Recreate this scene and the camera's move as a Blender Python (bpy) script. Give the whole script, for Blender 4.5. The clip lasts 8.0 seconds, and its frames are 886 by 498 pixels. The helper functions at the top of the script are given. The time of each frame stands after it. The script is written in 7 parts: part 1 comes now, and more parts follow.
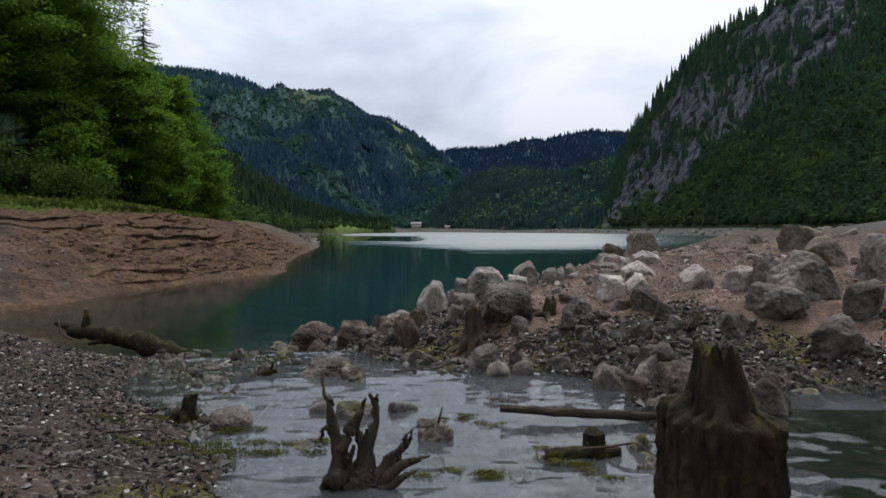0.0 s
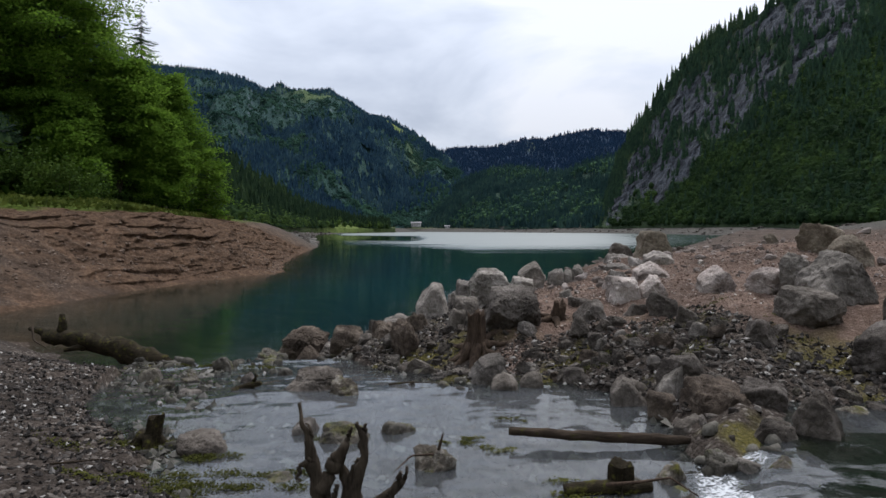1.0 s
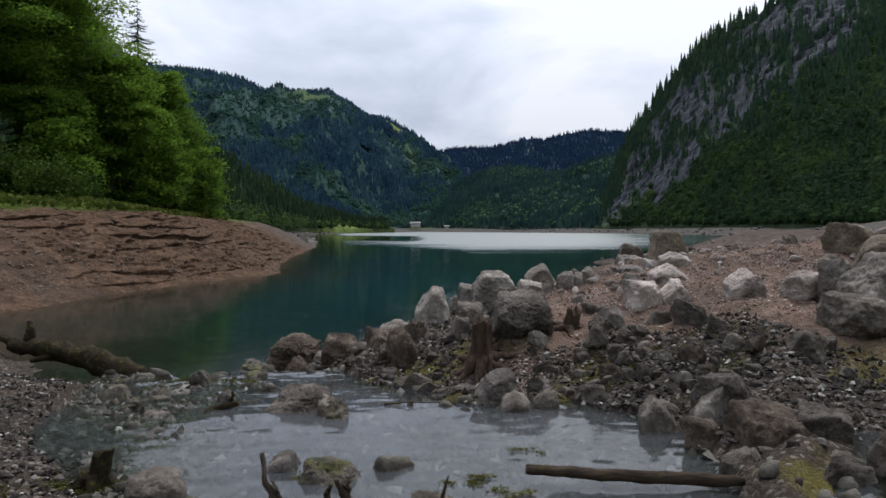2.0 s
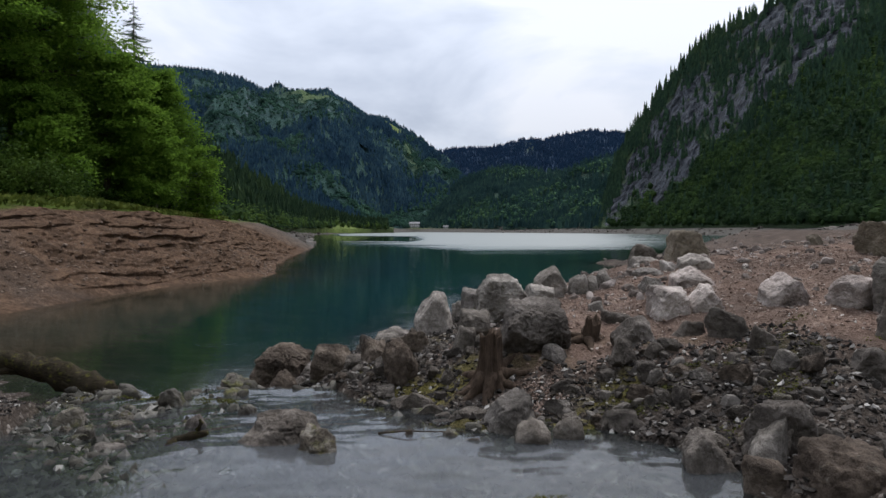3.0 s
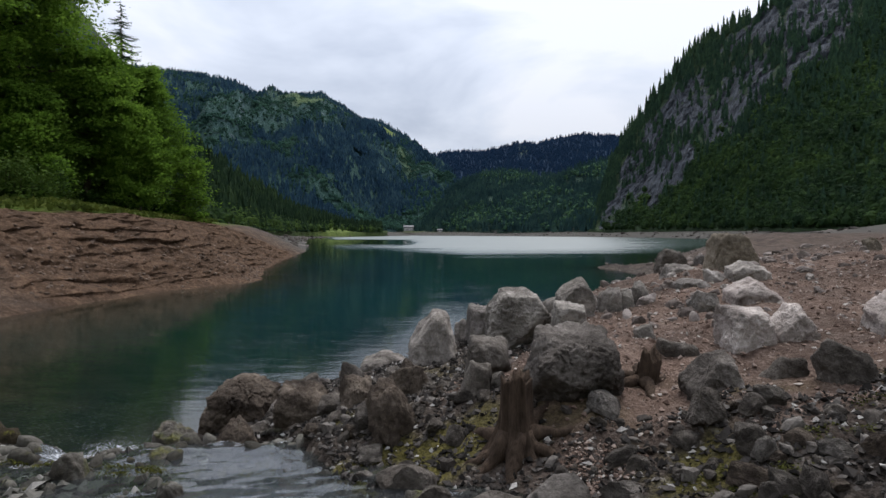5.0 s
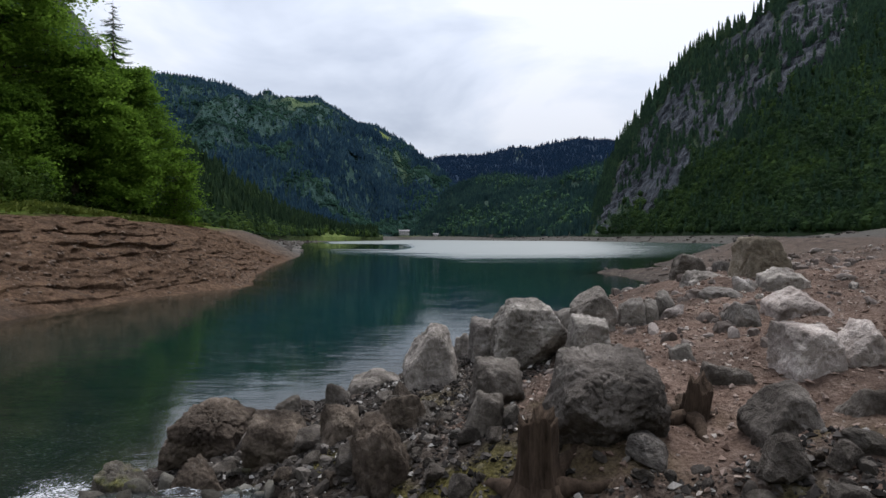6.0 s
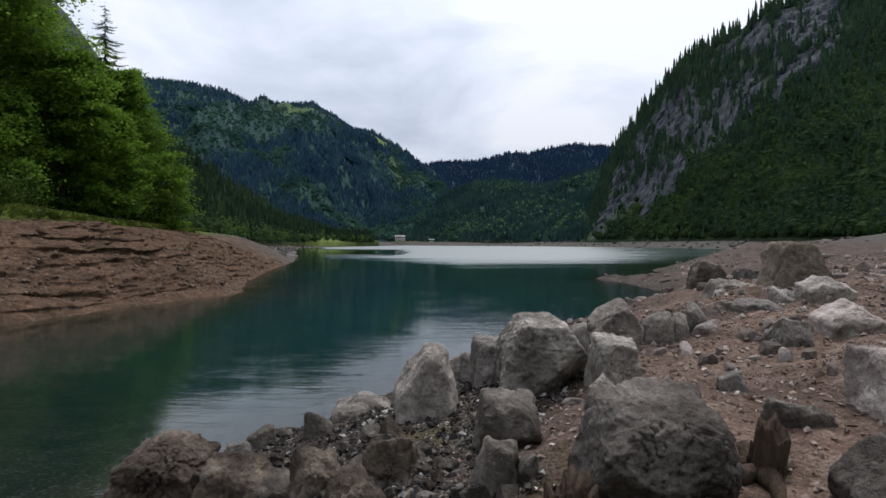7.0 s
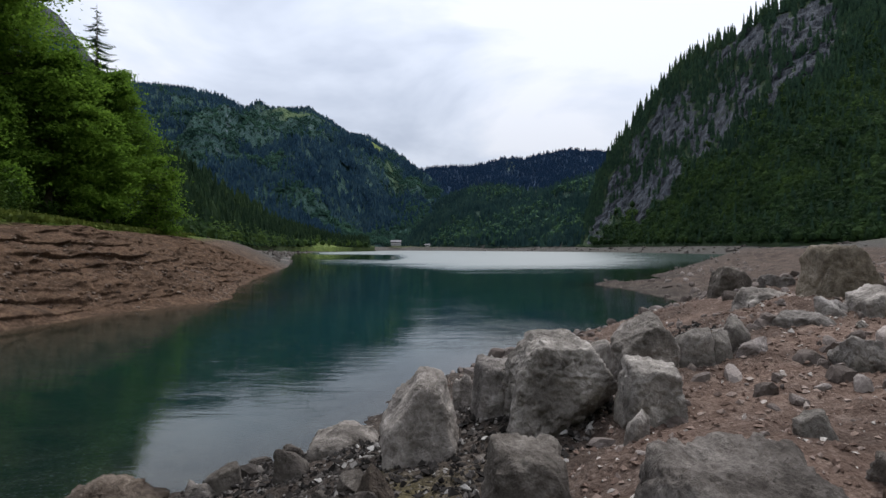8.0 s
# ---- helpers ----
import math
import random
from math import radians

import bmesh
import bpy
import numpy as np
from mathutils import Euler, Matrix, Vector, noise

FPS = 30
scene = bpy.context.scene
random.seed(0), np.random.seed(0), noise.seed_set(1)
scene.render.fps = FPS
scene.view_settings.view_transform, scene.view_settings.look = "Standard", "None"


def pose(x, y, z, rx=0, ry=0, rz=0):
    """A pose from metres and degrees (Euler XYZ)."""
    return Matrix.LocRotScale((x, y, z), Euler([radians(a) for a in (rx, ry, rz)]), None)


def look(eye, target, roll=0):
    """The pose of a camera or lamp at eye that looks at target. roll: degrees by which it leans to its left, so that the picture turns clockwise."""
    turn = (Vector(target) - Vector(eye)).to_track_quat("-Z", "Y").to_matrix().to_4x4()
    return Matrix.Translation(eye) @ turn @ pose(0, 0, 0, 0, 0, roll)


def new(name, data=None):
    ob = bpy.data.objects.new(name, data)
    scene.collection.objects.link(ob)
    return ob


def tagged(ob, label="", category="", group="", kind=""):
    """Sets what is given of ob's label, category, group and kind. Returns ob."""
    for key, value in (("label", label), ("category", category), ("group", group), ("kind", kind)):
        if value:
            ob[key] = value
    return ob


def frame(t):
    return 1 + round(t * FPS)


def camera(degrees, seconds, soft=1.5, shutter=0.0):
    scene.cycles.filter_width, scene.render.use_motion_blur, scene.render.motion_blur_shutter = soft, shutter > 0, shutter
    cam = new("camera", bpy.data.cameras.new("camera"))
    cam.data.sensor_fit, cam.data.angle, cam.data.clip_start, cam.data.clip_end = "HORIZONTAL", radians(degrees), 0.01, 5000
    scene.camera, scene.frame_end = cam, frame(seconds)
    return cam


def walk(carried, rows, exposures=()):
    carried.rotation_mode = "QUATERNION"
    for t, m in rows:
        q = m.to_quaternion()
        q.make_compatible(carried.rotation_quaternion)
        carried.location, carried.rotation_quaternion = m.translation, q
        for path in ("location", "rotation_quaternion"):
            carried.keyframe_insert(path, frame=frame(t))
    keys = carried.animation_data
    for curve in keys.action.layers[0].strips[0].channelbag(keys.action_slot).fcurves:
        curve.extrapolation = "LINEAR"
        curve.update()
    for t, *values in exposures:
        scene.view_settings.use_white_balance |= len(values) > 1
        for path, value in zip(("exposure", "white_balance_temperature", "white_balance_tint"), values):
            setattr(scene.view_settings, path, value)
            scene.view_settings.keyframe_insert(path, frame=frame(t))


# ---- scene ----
cam = camera(66.0, 8.0)
PATH = [
    (0, (0.212, 0.003, 2.276), (0.177, 2.002, 2.22), -0.0),
    (0.5, (0.199, 0.418, 2.269), (0.165, 2.417, 2.212), -0.0),
    (1, (0.189, 0.846, 2.258), (0.154, 2.845, 2.201), -0.0),
    (1.5, (0.167, 1.324, 2.253), (0.133, 3.323, 2.196), -0.0),
    (3, (0.069, 2.914, 2.237), (0.039, 4.913, 2.181), 0.0),
    (3.5, (0.039, 3.446, 2.237), (0.011, 5.445, 2.181), 0.0),
    (4, (0.004, 3.984, 2.233), (-0.019, 5.984, 2.18), 0.0),
    (4.5, (-0.032, 4.556, 2.232), (-0.05, 6.555, 2.182), 0.0),
    (6, (-0.117, 6.327, 2.211), (-0.117, 8.327, 2.178), 0.0),
    (6.5, (-0.126, 6.881, 2.206), (-0.12, 8.881, 2.181), 0.0),
    (7, (-0.132, 7.485, 2.202), (-0.12, 9.485, 2.185), -0.0),
    (7.5, (-0.132, 8.058, 2.194), (-0.114, 10.058, 2.185), -0.0),
    (8, (-0.137, 8.666, 2.185), (-0.113, 10.666, 2.183), -0.0),
]
walk(cam, [(t, look(eye, target, roll)) for t, eye, target, roll in PATH])

# ---------------------------------------------------------------- light
LAKE_Z = -0.5
POOL_Z = 0.36

world = bpy.data.worlds.new("world")
scene.world = world
world.use_nodes = True
wn, wl = world.node_tree.nodes, world.node_tree.links
wn.clear()
w_out = wn.new("ShaderNodeOutputWorld")
w_bg = wn.new("ShaderNodeBackground")
w_sky = wn.new("ShaderNodeTexSky")
w_sky.sky_type = "NISHITA"
w_sky.sun_disc = False
w_sky.sun_elevation = radians(63)
w_sky.sun_rotation = radians(22)
w_co = wn.new("ShaderNodeTexCoord")
w_map = wn.new("ShaderNodeMapping")
w_map.inputs["Scale"].default_value = (1.6, 1.6, 4.2)
w_map.inputs["Location"].default_value = (0.35, 0.1, 0.62)
w_n1 = wn.new("ShaderNodeTexNoise")
w_n1.inputs["Scale"].default_value = 1.7
w_n1.inputs["Detail"].default_value = 5
w_n1.inputs["Roughness"].default_value = 0.52
w_n1.inputs["Distortion"].default_value = 0.35
w_ramp = wn.new("ShaderNodeValToRGB")
w_ramp.color_ramp.elements[0].position = 0.30
w_ramp.color_ramp.elements[0].color = (0.60, 0.67, 0.82, 1)
w_ramp.color_ramp.elements[1].position = 0.54
w_ramp.color_ramp.elements[1].color = (0.98, 1.02, 1.13, 1)
w_mid = w_ramp.color_ramp.elements.new(0.43)
w_mid.color = (0.80, 0.87, 1.02, 1)
w_skyscale = wn.new("ShaderNodeMix")
w_skyscale.data_type = "RGBA"
w_skyscale.blend_type = "MULTIPLY"
w_skyscale.inputs["Factor"].default_value = 1.0
w_skyscale.inputs["B"].default_value = (0.1, 0.1, 0.1, 1)
w_mix = wn.new("ShaderNodeMix")
w_mix.data_type = "RGBA"
w_mix.inputs["Factor"].default_value = 0.93
wl.new(w_co.outputs["Generated"], w_map.inputs["Vector"])
wl.new(w_map.outputs["Vector"], w_n1.inputs["Vector"])
wl.new(w_n1.outputs["Fac"], w_ramp.inputs["Fac"])
wl.new(w_sky.outputs["Color"], w_skyscale.inputs["A"])
wl.new(w_skyscale.outputs["Result"], w_mix.inputs["A"])
wl.new(w_ramp.outputs["Color"], w_mix.inputs["B"])
w_sep = wn.new("ShaderNodeSeparateXYZ")
w_zen = wn.new("ShaderNodeMapRange")
w_zen.inputs["From Min"].default_value = 0.22
w_zen.inputs["From Max"].default_value = 0.46
w_zen.inputs["To Min"].default_value = 1.0
w_zen.inputs["To Max"].default_value = 1.1
wl.new(w_co.outputs["Generated"], w_sep.inputs[0])
wl.new(w_sep.outputs[2], w_zen.inputs["Value"])
w_low = wn.new("ShaderNodeMapRange")
w_low.interpolation_type = "SMOOTHSTEP"
w_low.inputs["From Min"].default_value = 0.08
w_low.inputs["From Max"].default_value = 0.27
w_low.inputs["To Min"].default_value = 0.80
w_low.inputs["To Max"].default_value = 1.0
w_mul = wn.new("ShaderNodeMath")
w_mul.operation = "MULTIPLY"
wl.new(w_sep.outputs[2], w_low.inputs["Value"])
wl.new(w_low.outputs["Result"], w_mul.inputs[0])
wl.new(w_zen.outputs["Result"], w_mul.inputs[1])
wl.new(w_mul.outputs["Value"], w_bg.inputs["Strength"])
wl.new(w_mix.outputs["Result"], w_bg.inputs["Color"])
wl.new(w_bg.outputs["Background"], w_out.inputs["Surface"])

sun_data = bpy.data.lights.new("sun", "SUN")
sun_data.energy = 3.0
sun_data.angle = radians(22)
sun_data.color = (1.0, 0.985, 0.965)
sun = new("sun", sun_data)
sun.matrix_world = look((9, 32, 46), (0, 10, 0))
scene.view_settings.exposure = 0.0

# ---------------------------------------------------------------- noise and mesh helpers
rng = np.random.default_rng(7)
PERM = rng.permutation(256)
PERM = np.concatenate([PERM, PERM, PERM])
VALS = rng.random(256) * 2 - 1


def vnoise(x, y, z=0.0):
    """Smooth value noise in -1..1 on arrays."""
    x, y, z = np.broadcast_arrays(np.asarray(x, float), np.asarray(y, float), np.asarray(z, float))
    xi, yi, zi = np.floor(x).astype(int), np.floor(y).astype(int), np.floor(z).astype(int)
    fx, fy, fz = x - xi, y - yi, z - zi
    fx, fy, fz = (f * f * (3 - 2 * f) for f in (fx, fy, fz))
    xi, yi, zi = xi & 255, yi & 255, zi & 255

    def corner(a, b, c):
        return VALS[PERM[PERM[PERM[(xi + a) & 255] + ((yi + b) & 255)] + ((zi + c) & 255)]]

    def face(c):
        low = corner(0, 0, c) * (1 - fx) + corner(1, 0, c) * fx
        high = corner(0, 1, c) * (1 - fx) + corner(1, 1, c) * fx
        return low * (1 - fy) + high * fy

    return face(0) * (1 - fz) + face(1) * fz


def fbm(x, y, z=0.0, octaves=4, gain=0.5):
    total, amp = 0.0, 1.0
    for k in range(octaves):
        f = 2.03 ** k
        total = total + amp * vnoise(np.asarray(x) * f + 17.1 * k, np.asarray(y) * f - 9.3 * k, np.asarray(z) * f + 5.7 * k)
        amp *= gain
    return total


def smoothstep(a, b, x):
    t = np.clip((np.asarray(x, float) - a) / (b - a), 0, 1)
    return t * t * (3 - 2 * t)


def smin(a, b, k):
    h = np.clip(0.5 + 0.5 * (b - a) / k, 0, 1)
    return b * (1 - h) + a * h - k * h * (1 - h)


def mesh_of(name, verts, faces, smooth=True):
    """A mesh from arrays; all faces have the same number of corners."""
    verts, faces = np.asarray(verts, np.float32), np.asarray(faces, np.int32)
    me = bpy.data.meshes.new(name)
    n, k = faces.shape
    me.vertices.add(len(verts))
    me.vertices.foreach_set("co", verts.ravel())
    me.loops.add(n * k)
    me.loops.foreach_set("vertex_index", faces.ravel())
    me.polygons.add(n)
    me.polygons.foreach_set("loop_start", np.arange(0, n * k, k, dtype=np.int32))
    me.polygons.foreach_set("use_smooth", np.full(n, smooth))
    me.update(calc_edges=True)
    return me


def attribute(me, name, values):
    a = me.attributes.new(name, "FLOAT", "POINT")
    a.data.foreach_set("value", np.asarray(values, np.float32).ravel())


def part(name, me, material, parent=None, label=""):
    """Links a mesh as one object, under a thing where one is given."""
    if me.materials:
        me.materials[0] = material
    else:
        me.materials.append(material)
    ob = new(name, me)
    if parent is not None:
        ob.parent = parent
    if label:
        tagged(ob, label=label)
    return ob


def grid_faces(rows, cols):
    i = (np.arange(rows - 1)[:, None] * cols + np.arange(cols - 1)[None, :]).ravel()
    return np.stack([i, i + 1, i + cols + 1, i + cols], 1)


def join(chunks):
    """Joins (verts, faces) pairs."""
    vs, fs, base = [], [], 0
    for v, f in chunks:
        vs.append(v)
        fs.append(np.asarray(f) + base)
        base += len(v)
    return np.concatenate(vs), np.concatenate(fs)


def tube(points, radii, sides=8, rough=0.0, seed=0, cap=True):
    """A tapered tube along a polyline, as quads."""
    points, radii = np.asarray(points, float), np.asarray(radii, float)
    n = len(points)
    tang = np.gradient(points, axis=0)
    tang /= np.linalg.norm(tang, axis=1)[:, None] + 1e-9
    ref = np.where(np.abs(tang[:, 2:3]) > 0.9, [[1.0, 0, 0]], [[0, 0, 1.0]])
    u = np.cross(tang, ref)
    u /= np.linalg.norm(u, axis=1)[:, None] + 1e-9
    v = np.cross(tang, u)
    a = np.linspace(0, 2 * np.pi, sides, endpoint=False)
    ring = np.cos(a)[None, :, None] * u[:, None] + np.sin(a)[None, :, None] * v[:, None]
    r = radii[:, None, None] * np.ones((1, sides, 1))
    if rough:
        c = points[:, None] + ring * r
        r = r * (1 + rough * fbm(c[..., 0] * 9 + seed, c[..., 1] * 9, c[..., 2] * 3, 3)[..., None])
    verts = (points[:, None] + ring * r).reshape(-1, 3)
    i = np.arange(n - 1)[:, None] * sides
    j = np.arange(sides)[None, :]
    k = (j + 1) % sides
    faces = np.stack([i + j, i + k, i + sides + k, i + sides + j], -1).reshape(-1, 4)
    if cap:
        verts = np.concatenate([verts, points[[0, -1]]])
        c0, c1 = n * sides, n * sides + 1
        jj = np.arange(0, sides, 2)
        low = np.stack([np.full(len(jj), c0), (jj + 2) % sides, (jj + 1) % sides, jj], -1)
        b = (n - 1) * sides
        high = np.stack([np.full(len(jj), c1), b + jj, b + (jj + 1) % sides, b + (jj + 2) % sides], -1)
        faces = np.concatenate([faces, low, high])
    return verts, faces


def polyline_distance(x, y, pts, closed=False):
    pts = np.asarray(pts, float)
    best = np.full(x.shape, 1e9)
    last = len(pts) if closed else len(pts) - 1
    for k in range(last):
        a, b = pts[k], pts[(k + 1) % len(pts)]
        d = b - a
        t = np.clip(((x - a[0]) * d[0] + (y - a[1]) * d[1]) / (d @ d), 0, 1)
        best = np.minimum(best, np.hypot(x - a[0] - t * d[0], y - a[1] - t * d[1]))
    return best


def inside(x, y, pts):
    pts = np.asarray(pts, float)
    hit = np.zeros(x.shape, bool)
    for k in range(len(pts)):
        (x1, y1), (x2, y2) = pts[k], pts[(k + 1) % len(pts)]
        cross = ((y1 > y) != (y2 > y)) & (x < (x2 - x1) * (y - y1) / (y2 - y1 + 1e-12) + x1)
        hit ^= cross
    return hit


def signed(x, y, pts):
    """Distance to a closed outline: negative inside."""
    d = polyline_distance(x, y, pts, True)
    return np.where(inside(x, y, pts), -d, d)


# ---------------------------------------------------------------- materials
def material(name):
    m = bpy.data.materials.new(name)
    m.use_nodes = True
    nodes, links = m.node_tree.nodes, m.node_tree.links
    return m, nodes, links, nodes["Principled BSDF"]


def tex_noise(nodes, links, vector, scale, detail=4, rough=0.55, distortion=0.0):
    n = nodes.new("ShaderNodeTexNoise")
    n.inputs["Scale"].default_value = scale
    n.inputs["Detail"].default_value = detail
    n.inputs["Roughness"].default_value = rough
    n.inputs["Distortion"].default_value = distortion
    if vector is not None:
        links.new(vector, n.inputs["Vector"])
    return n.outputs["Fac"]


def ramp(nodes, links, fac, stops):
    r = nodes.new("ShaderNodeValToRGB")
    e = r.color_ramp.elements
    e[0].position, e[0].color = stops[0][0], (*stops[0][1], 1)
    e[1].position, e[1].color = stops[-1][0], (*stops[-1][1], 1)
    for p, c in stops[1:-1]:
        e.new(p).color = (*c, 1)
    links.new(fac, r.inputs["Fac"])
    return r.outputs["Color"]


def blend(nodes, links, fac, a, b, mode="MIX"):
    m = nodes.new("ShaderNodeMix")
    m.data_type, m.blend_type = "RGBA", mode
    for socket, value in (("Factor", fac), ("A", a), ("B", b)):
        if isinstance(value, tuple):
            m.inputs[socket].default_value = (*value, 1)
        elif isinstance(value, float):
            m.inputs[socket].default_value = value
        else:
            links.new(value, m.inputs[socket])
    return m.outputs["Result"]


def calc(nodes, links, op, a, b=0.0, clamp=False):
    m = nodes.new("ShaderNodeMath")
    m.operation, m.use_clamp = op, clamp
    for k, value in ((0, a), (1, b)):
        if isinstance(value, (int, float)):
            m.inputs[k].default_value = value
        else:
            links.new(value, m.inputs[k])
    return m.outputs["Value"]


def attr(nodes, name):
    a = nodes.new("ShaderNodeAttribute")
    a.attribute_name = name
    return a.outputs["Fac"]


def bump(nodes, links, bsdf, height, strength, distance):
    b = nodes.new("ShaderNodeBump")
    b.inputs["Strength"].default_value = strength
    b.inputs["Distance"].default_value = distance
    links.new(height, b.inputs["Height"])
    links.new(b.outputs["Normal"], bsdf.inputs["Normal"])


def position(nodes):
    return nodes.new("ShaderNodeNewGeometry").outputs["Position"]


def rock_material(name, dark, mid, light, moss=0.0, crust=0.0, rough=0.85):
    m, nodes, links, bsdf = material(name)
    co = nodes.new("ShaderNodeTexCoord").outputs["Object"]
    info = nodes.new("ShaderNodeObjectInfo").outputs["Random"]
    shift = nodes.new("ShaderNodeVectorMath")
    shift.operation = "ADD"
    comb = nodes.new("ShaderNodeCombineXYZ")
    links.new(calc(nodes, links, "MULTIPLY", info, 37.0), comb.inputs[0])
    links.new(co, shift.inputs[0])
    links.new(comb.outputs[0], shift.inputs[1])
    v = shift.outputs[0]
    big = tex_noise(nodes, links, v, 2.4, 6, 0.62, 0.5)
    fine = tex_noise(nodes, links, v, 16.0, 6, 0.66)
    both = calc(nodes, links, "ADD", calc(nodes, links, "MULTIPLY", big, 0.66), calc(nodes, links, "MULTIPLY", fine, 0.34))
    colour = ramp(nodes, links, both, [(0.36, dark), (0.5, mid), (0.64, light)])
    joint = nodes.new("ShaderNodeTexVoronoi")
    joint.feature = "DISTANCE_TO_EDGE"
    joint.inputs["Scale"].default_value = 2.6
    wob = nodes.new("ShaderNodeVectorMath")
    wob.operation = "ADD"
    wob_n = nodes.new("ShaderNodeTexNoise")
    wob_n.inputs["Scale"].default_value = 4.0
    wob_n.inputs["Detail"].default_value = 4
    links.new(v, wob_n.inputs["Vector"])
    links.new(v, wob.inputs[0])
    links.new(wob_n.outputs["Color"], wob.inputs[1])
    links.new(wob.outputs[0], joint.inputs["Vector"])
    seam = ramp(nodes, links, joint.outputs["Distance"], [(0.0, (0.45, 0.43, 0.42)), (0.02, (0.8, 0.79, 0.78)), (0.06, (1.0, 1.0, 1.0))])
    colour = blend(nodes, links, 0.4, colour, seam, "MULTIPLY")
    pit = ramp(nodes, links, tex_noise(nodes, links, v, 48.0, 5, 0.7), [(0.32, (0.74, 0.73, 0.72)), (0.5, (1.0, 1.0, 1.0)), (0.68, (1.12, 1.12, 1.12)), (0.78, (1.5, 1.5, 1.5))])
    colour = blend(nodes, links, 1.0, colour, pit, "MULTIPLY")
    wash = ramp(nodes, links, tex_noise(nodes, links, v, 0.9, 4, 0.6, 1.0), [(0.36, (0.55, 0.54, 0.53)), (0.5, (0.95, 0.94, 0.93)), (0.64, (1.32, 1.31, 1.30))])
    colour = blend(nodes, links, 1.0, colour, wash, "MULTIPLY")
    tint = ramp(nodes, links, info, [(0.0, (0.82, 0.80, 0.80)), (0.5, (1.0, 0.98, 0.95)), (1.0, (1.12, 1.08, 1.05))])
    colour = blend(nodes, links, 1.0, colour, tint, "MULTIPLY")
    spots = tex_noise(nodes, links, v, 9.0, 4, 0.7)
    lichen = calc(nodes, links, "MULTIPLY", calc(nodes, links, "SUBTRACT", spots, 0.6 - 0.1 * crust, True), 6.0, True)
    colour = blend(nodes, links, calc(nodes, links, "MULTIPLY", lichen, 0.25 + 0.4 * crust), colour, (0.36, 0.34, 0.30))
    if moss:
        grow = tex_noise(nodes, links, v, 5.0, 4, 0.6)
        up = nodes.new("ShaderNodeSeparateXYZ")
        links.new(nodes.new("ShaderNodeNewGeometry").outputs["Normal"], up.inputs[0])
        fac = calc(nodes, links, "ADD", grow, calc(nodes, links, "MULTIPLY", up.outputs[2], 0.12))
        fac = calc(nodes, links, "MULTIPLY", calc(nodes, links, "SUBTRACT", fac, 0.68 - 0.2 * moss, True), 7.0, True)
        green = ramp(nodes, links, fine, [(0.35, (0.022, 0.026, 0.007)), (0.65, (0.095, 0.090, 0.017))])
        colour = blend(nodes, links, fac, colour, green)
    links.new(colour, bsdf.inputs["Base Color"])
    bsdf.inputs["Roughness"].default_value = rough
    bsdf.inputs["Specular IOR Level"].default_value = 0.3 if rough < 0.7 else 0.08
    pits = tex_noise(nodes, links, v, 70.0, 4, 0.7)
    h = calc(nodes, links, "ADD", calc(nodes, links, "MULTIPLY", fine, 0.8), calc(nodes, links, "MULTIPLY", pits, 0.22))
    h = calc(nodes, links, "ADD", h, calc(nodes, links, "MULTIPLY", big, 0.35))
    h = calc(nodes, links, "ADD", h, calc(nodes, links, "MULTIPLY", joint.outputs["Distance"], 0.5))
    bump(nodes, links, bsdf, h, 1.0, 0.045)
    return m


ROCKS = {
    "light": rock_material("pale_limestone", (0.095, 0.088, 0.082), (0.225, 0.210, 0.198), (0.45, 0.425, 0.405)),
    "white": rock_material("white_limestone", (0.14, 0.12, 0.114), (0.31, 0.277, 0.266), (0.52, 0.48, 0.465)),
    "grey": rock_material("grey_limestone", (0.065, 0.060, 0.055), (0.15, 0.139, 0.13), (0.30, 0.28, 0.263)),
    "tan": rock_material("tan_limestone", (0.085, 0.071, 0.055), (0.175, 0.152, 0.122), (0.31, 0.275, 0.23)),
    "dark": rock_material("dark_limestone", (0.044, 0.039, 0.035), (0.098, 0.088, 0.080), (0.19, 0.174, 0.161)),
    "brown": rock_material("brown_crusted_rock", (0.032, 0.026, 0.022), (0.075, 0.061, 0.051), (0.15, 0.126, 0.106)),
    "crust": rock_material("pale_crusted_rock", (0.042, 0.037, 0.031), (0.092, 0.082, 0.070), (0.19, 0.175, 0.153), 0.25, 0.8),
    "moss": rock_material("mossy_wet_rock", (0.034, 0.031, 0.025), (0.066, 0.058, 0.047), (0.14, 0.128, 0.107), 0.5, 0.5, 0.6),
}


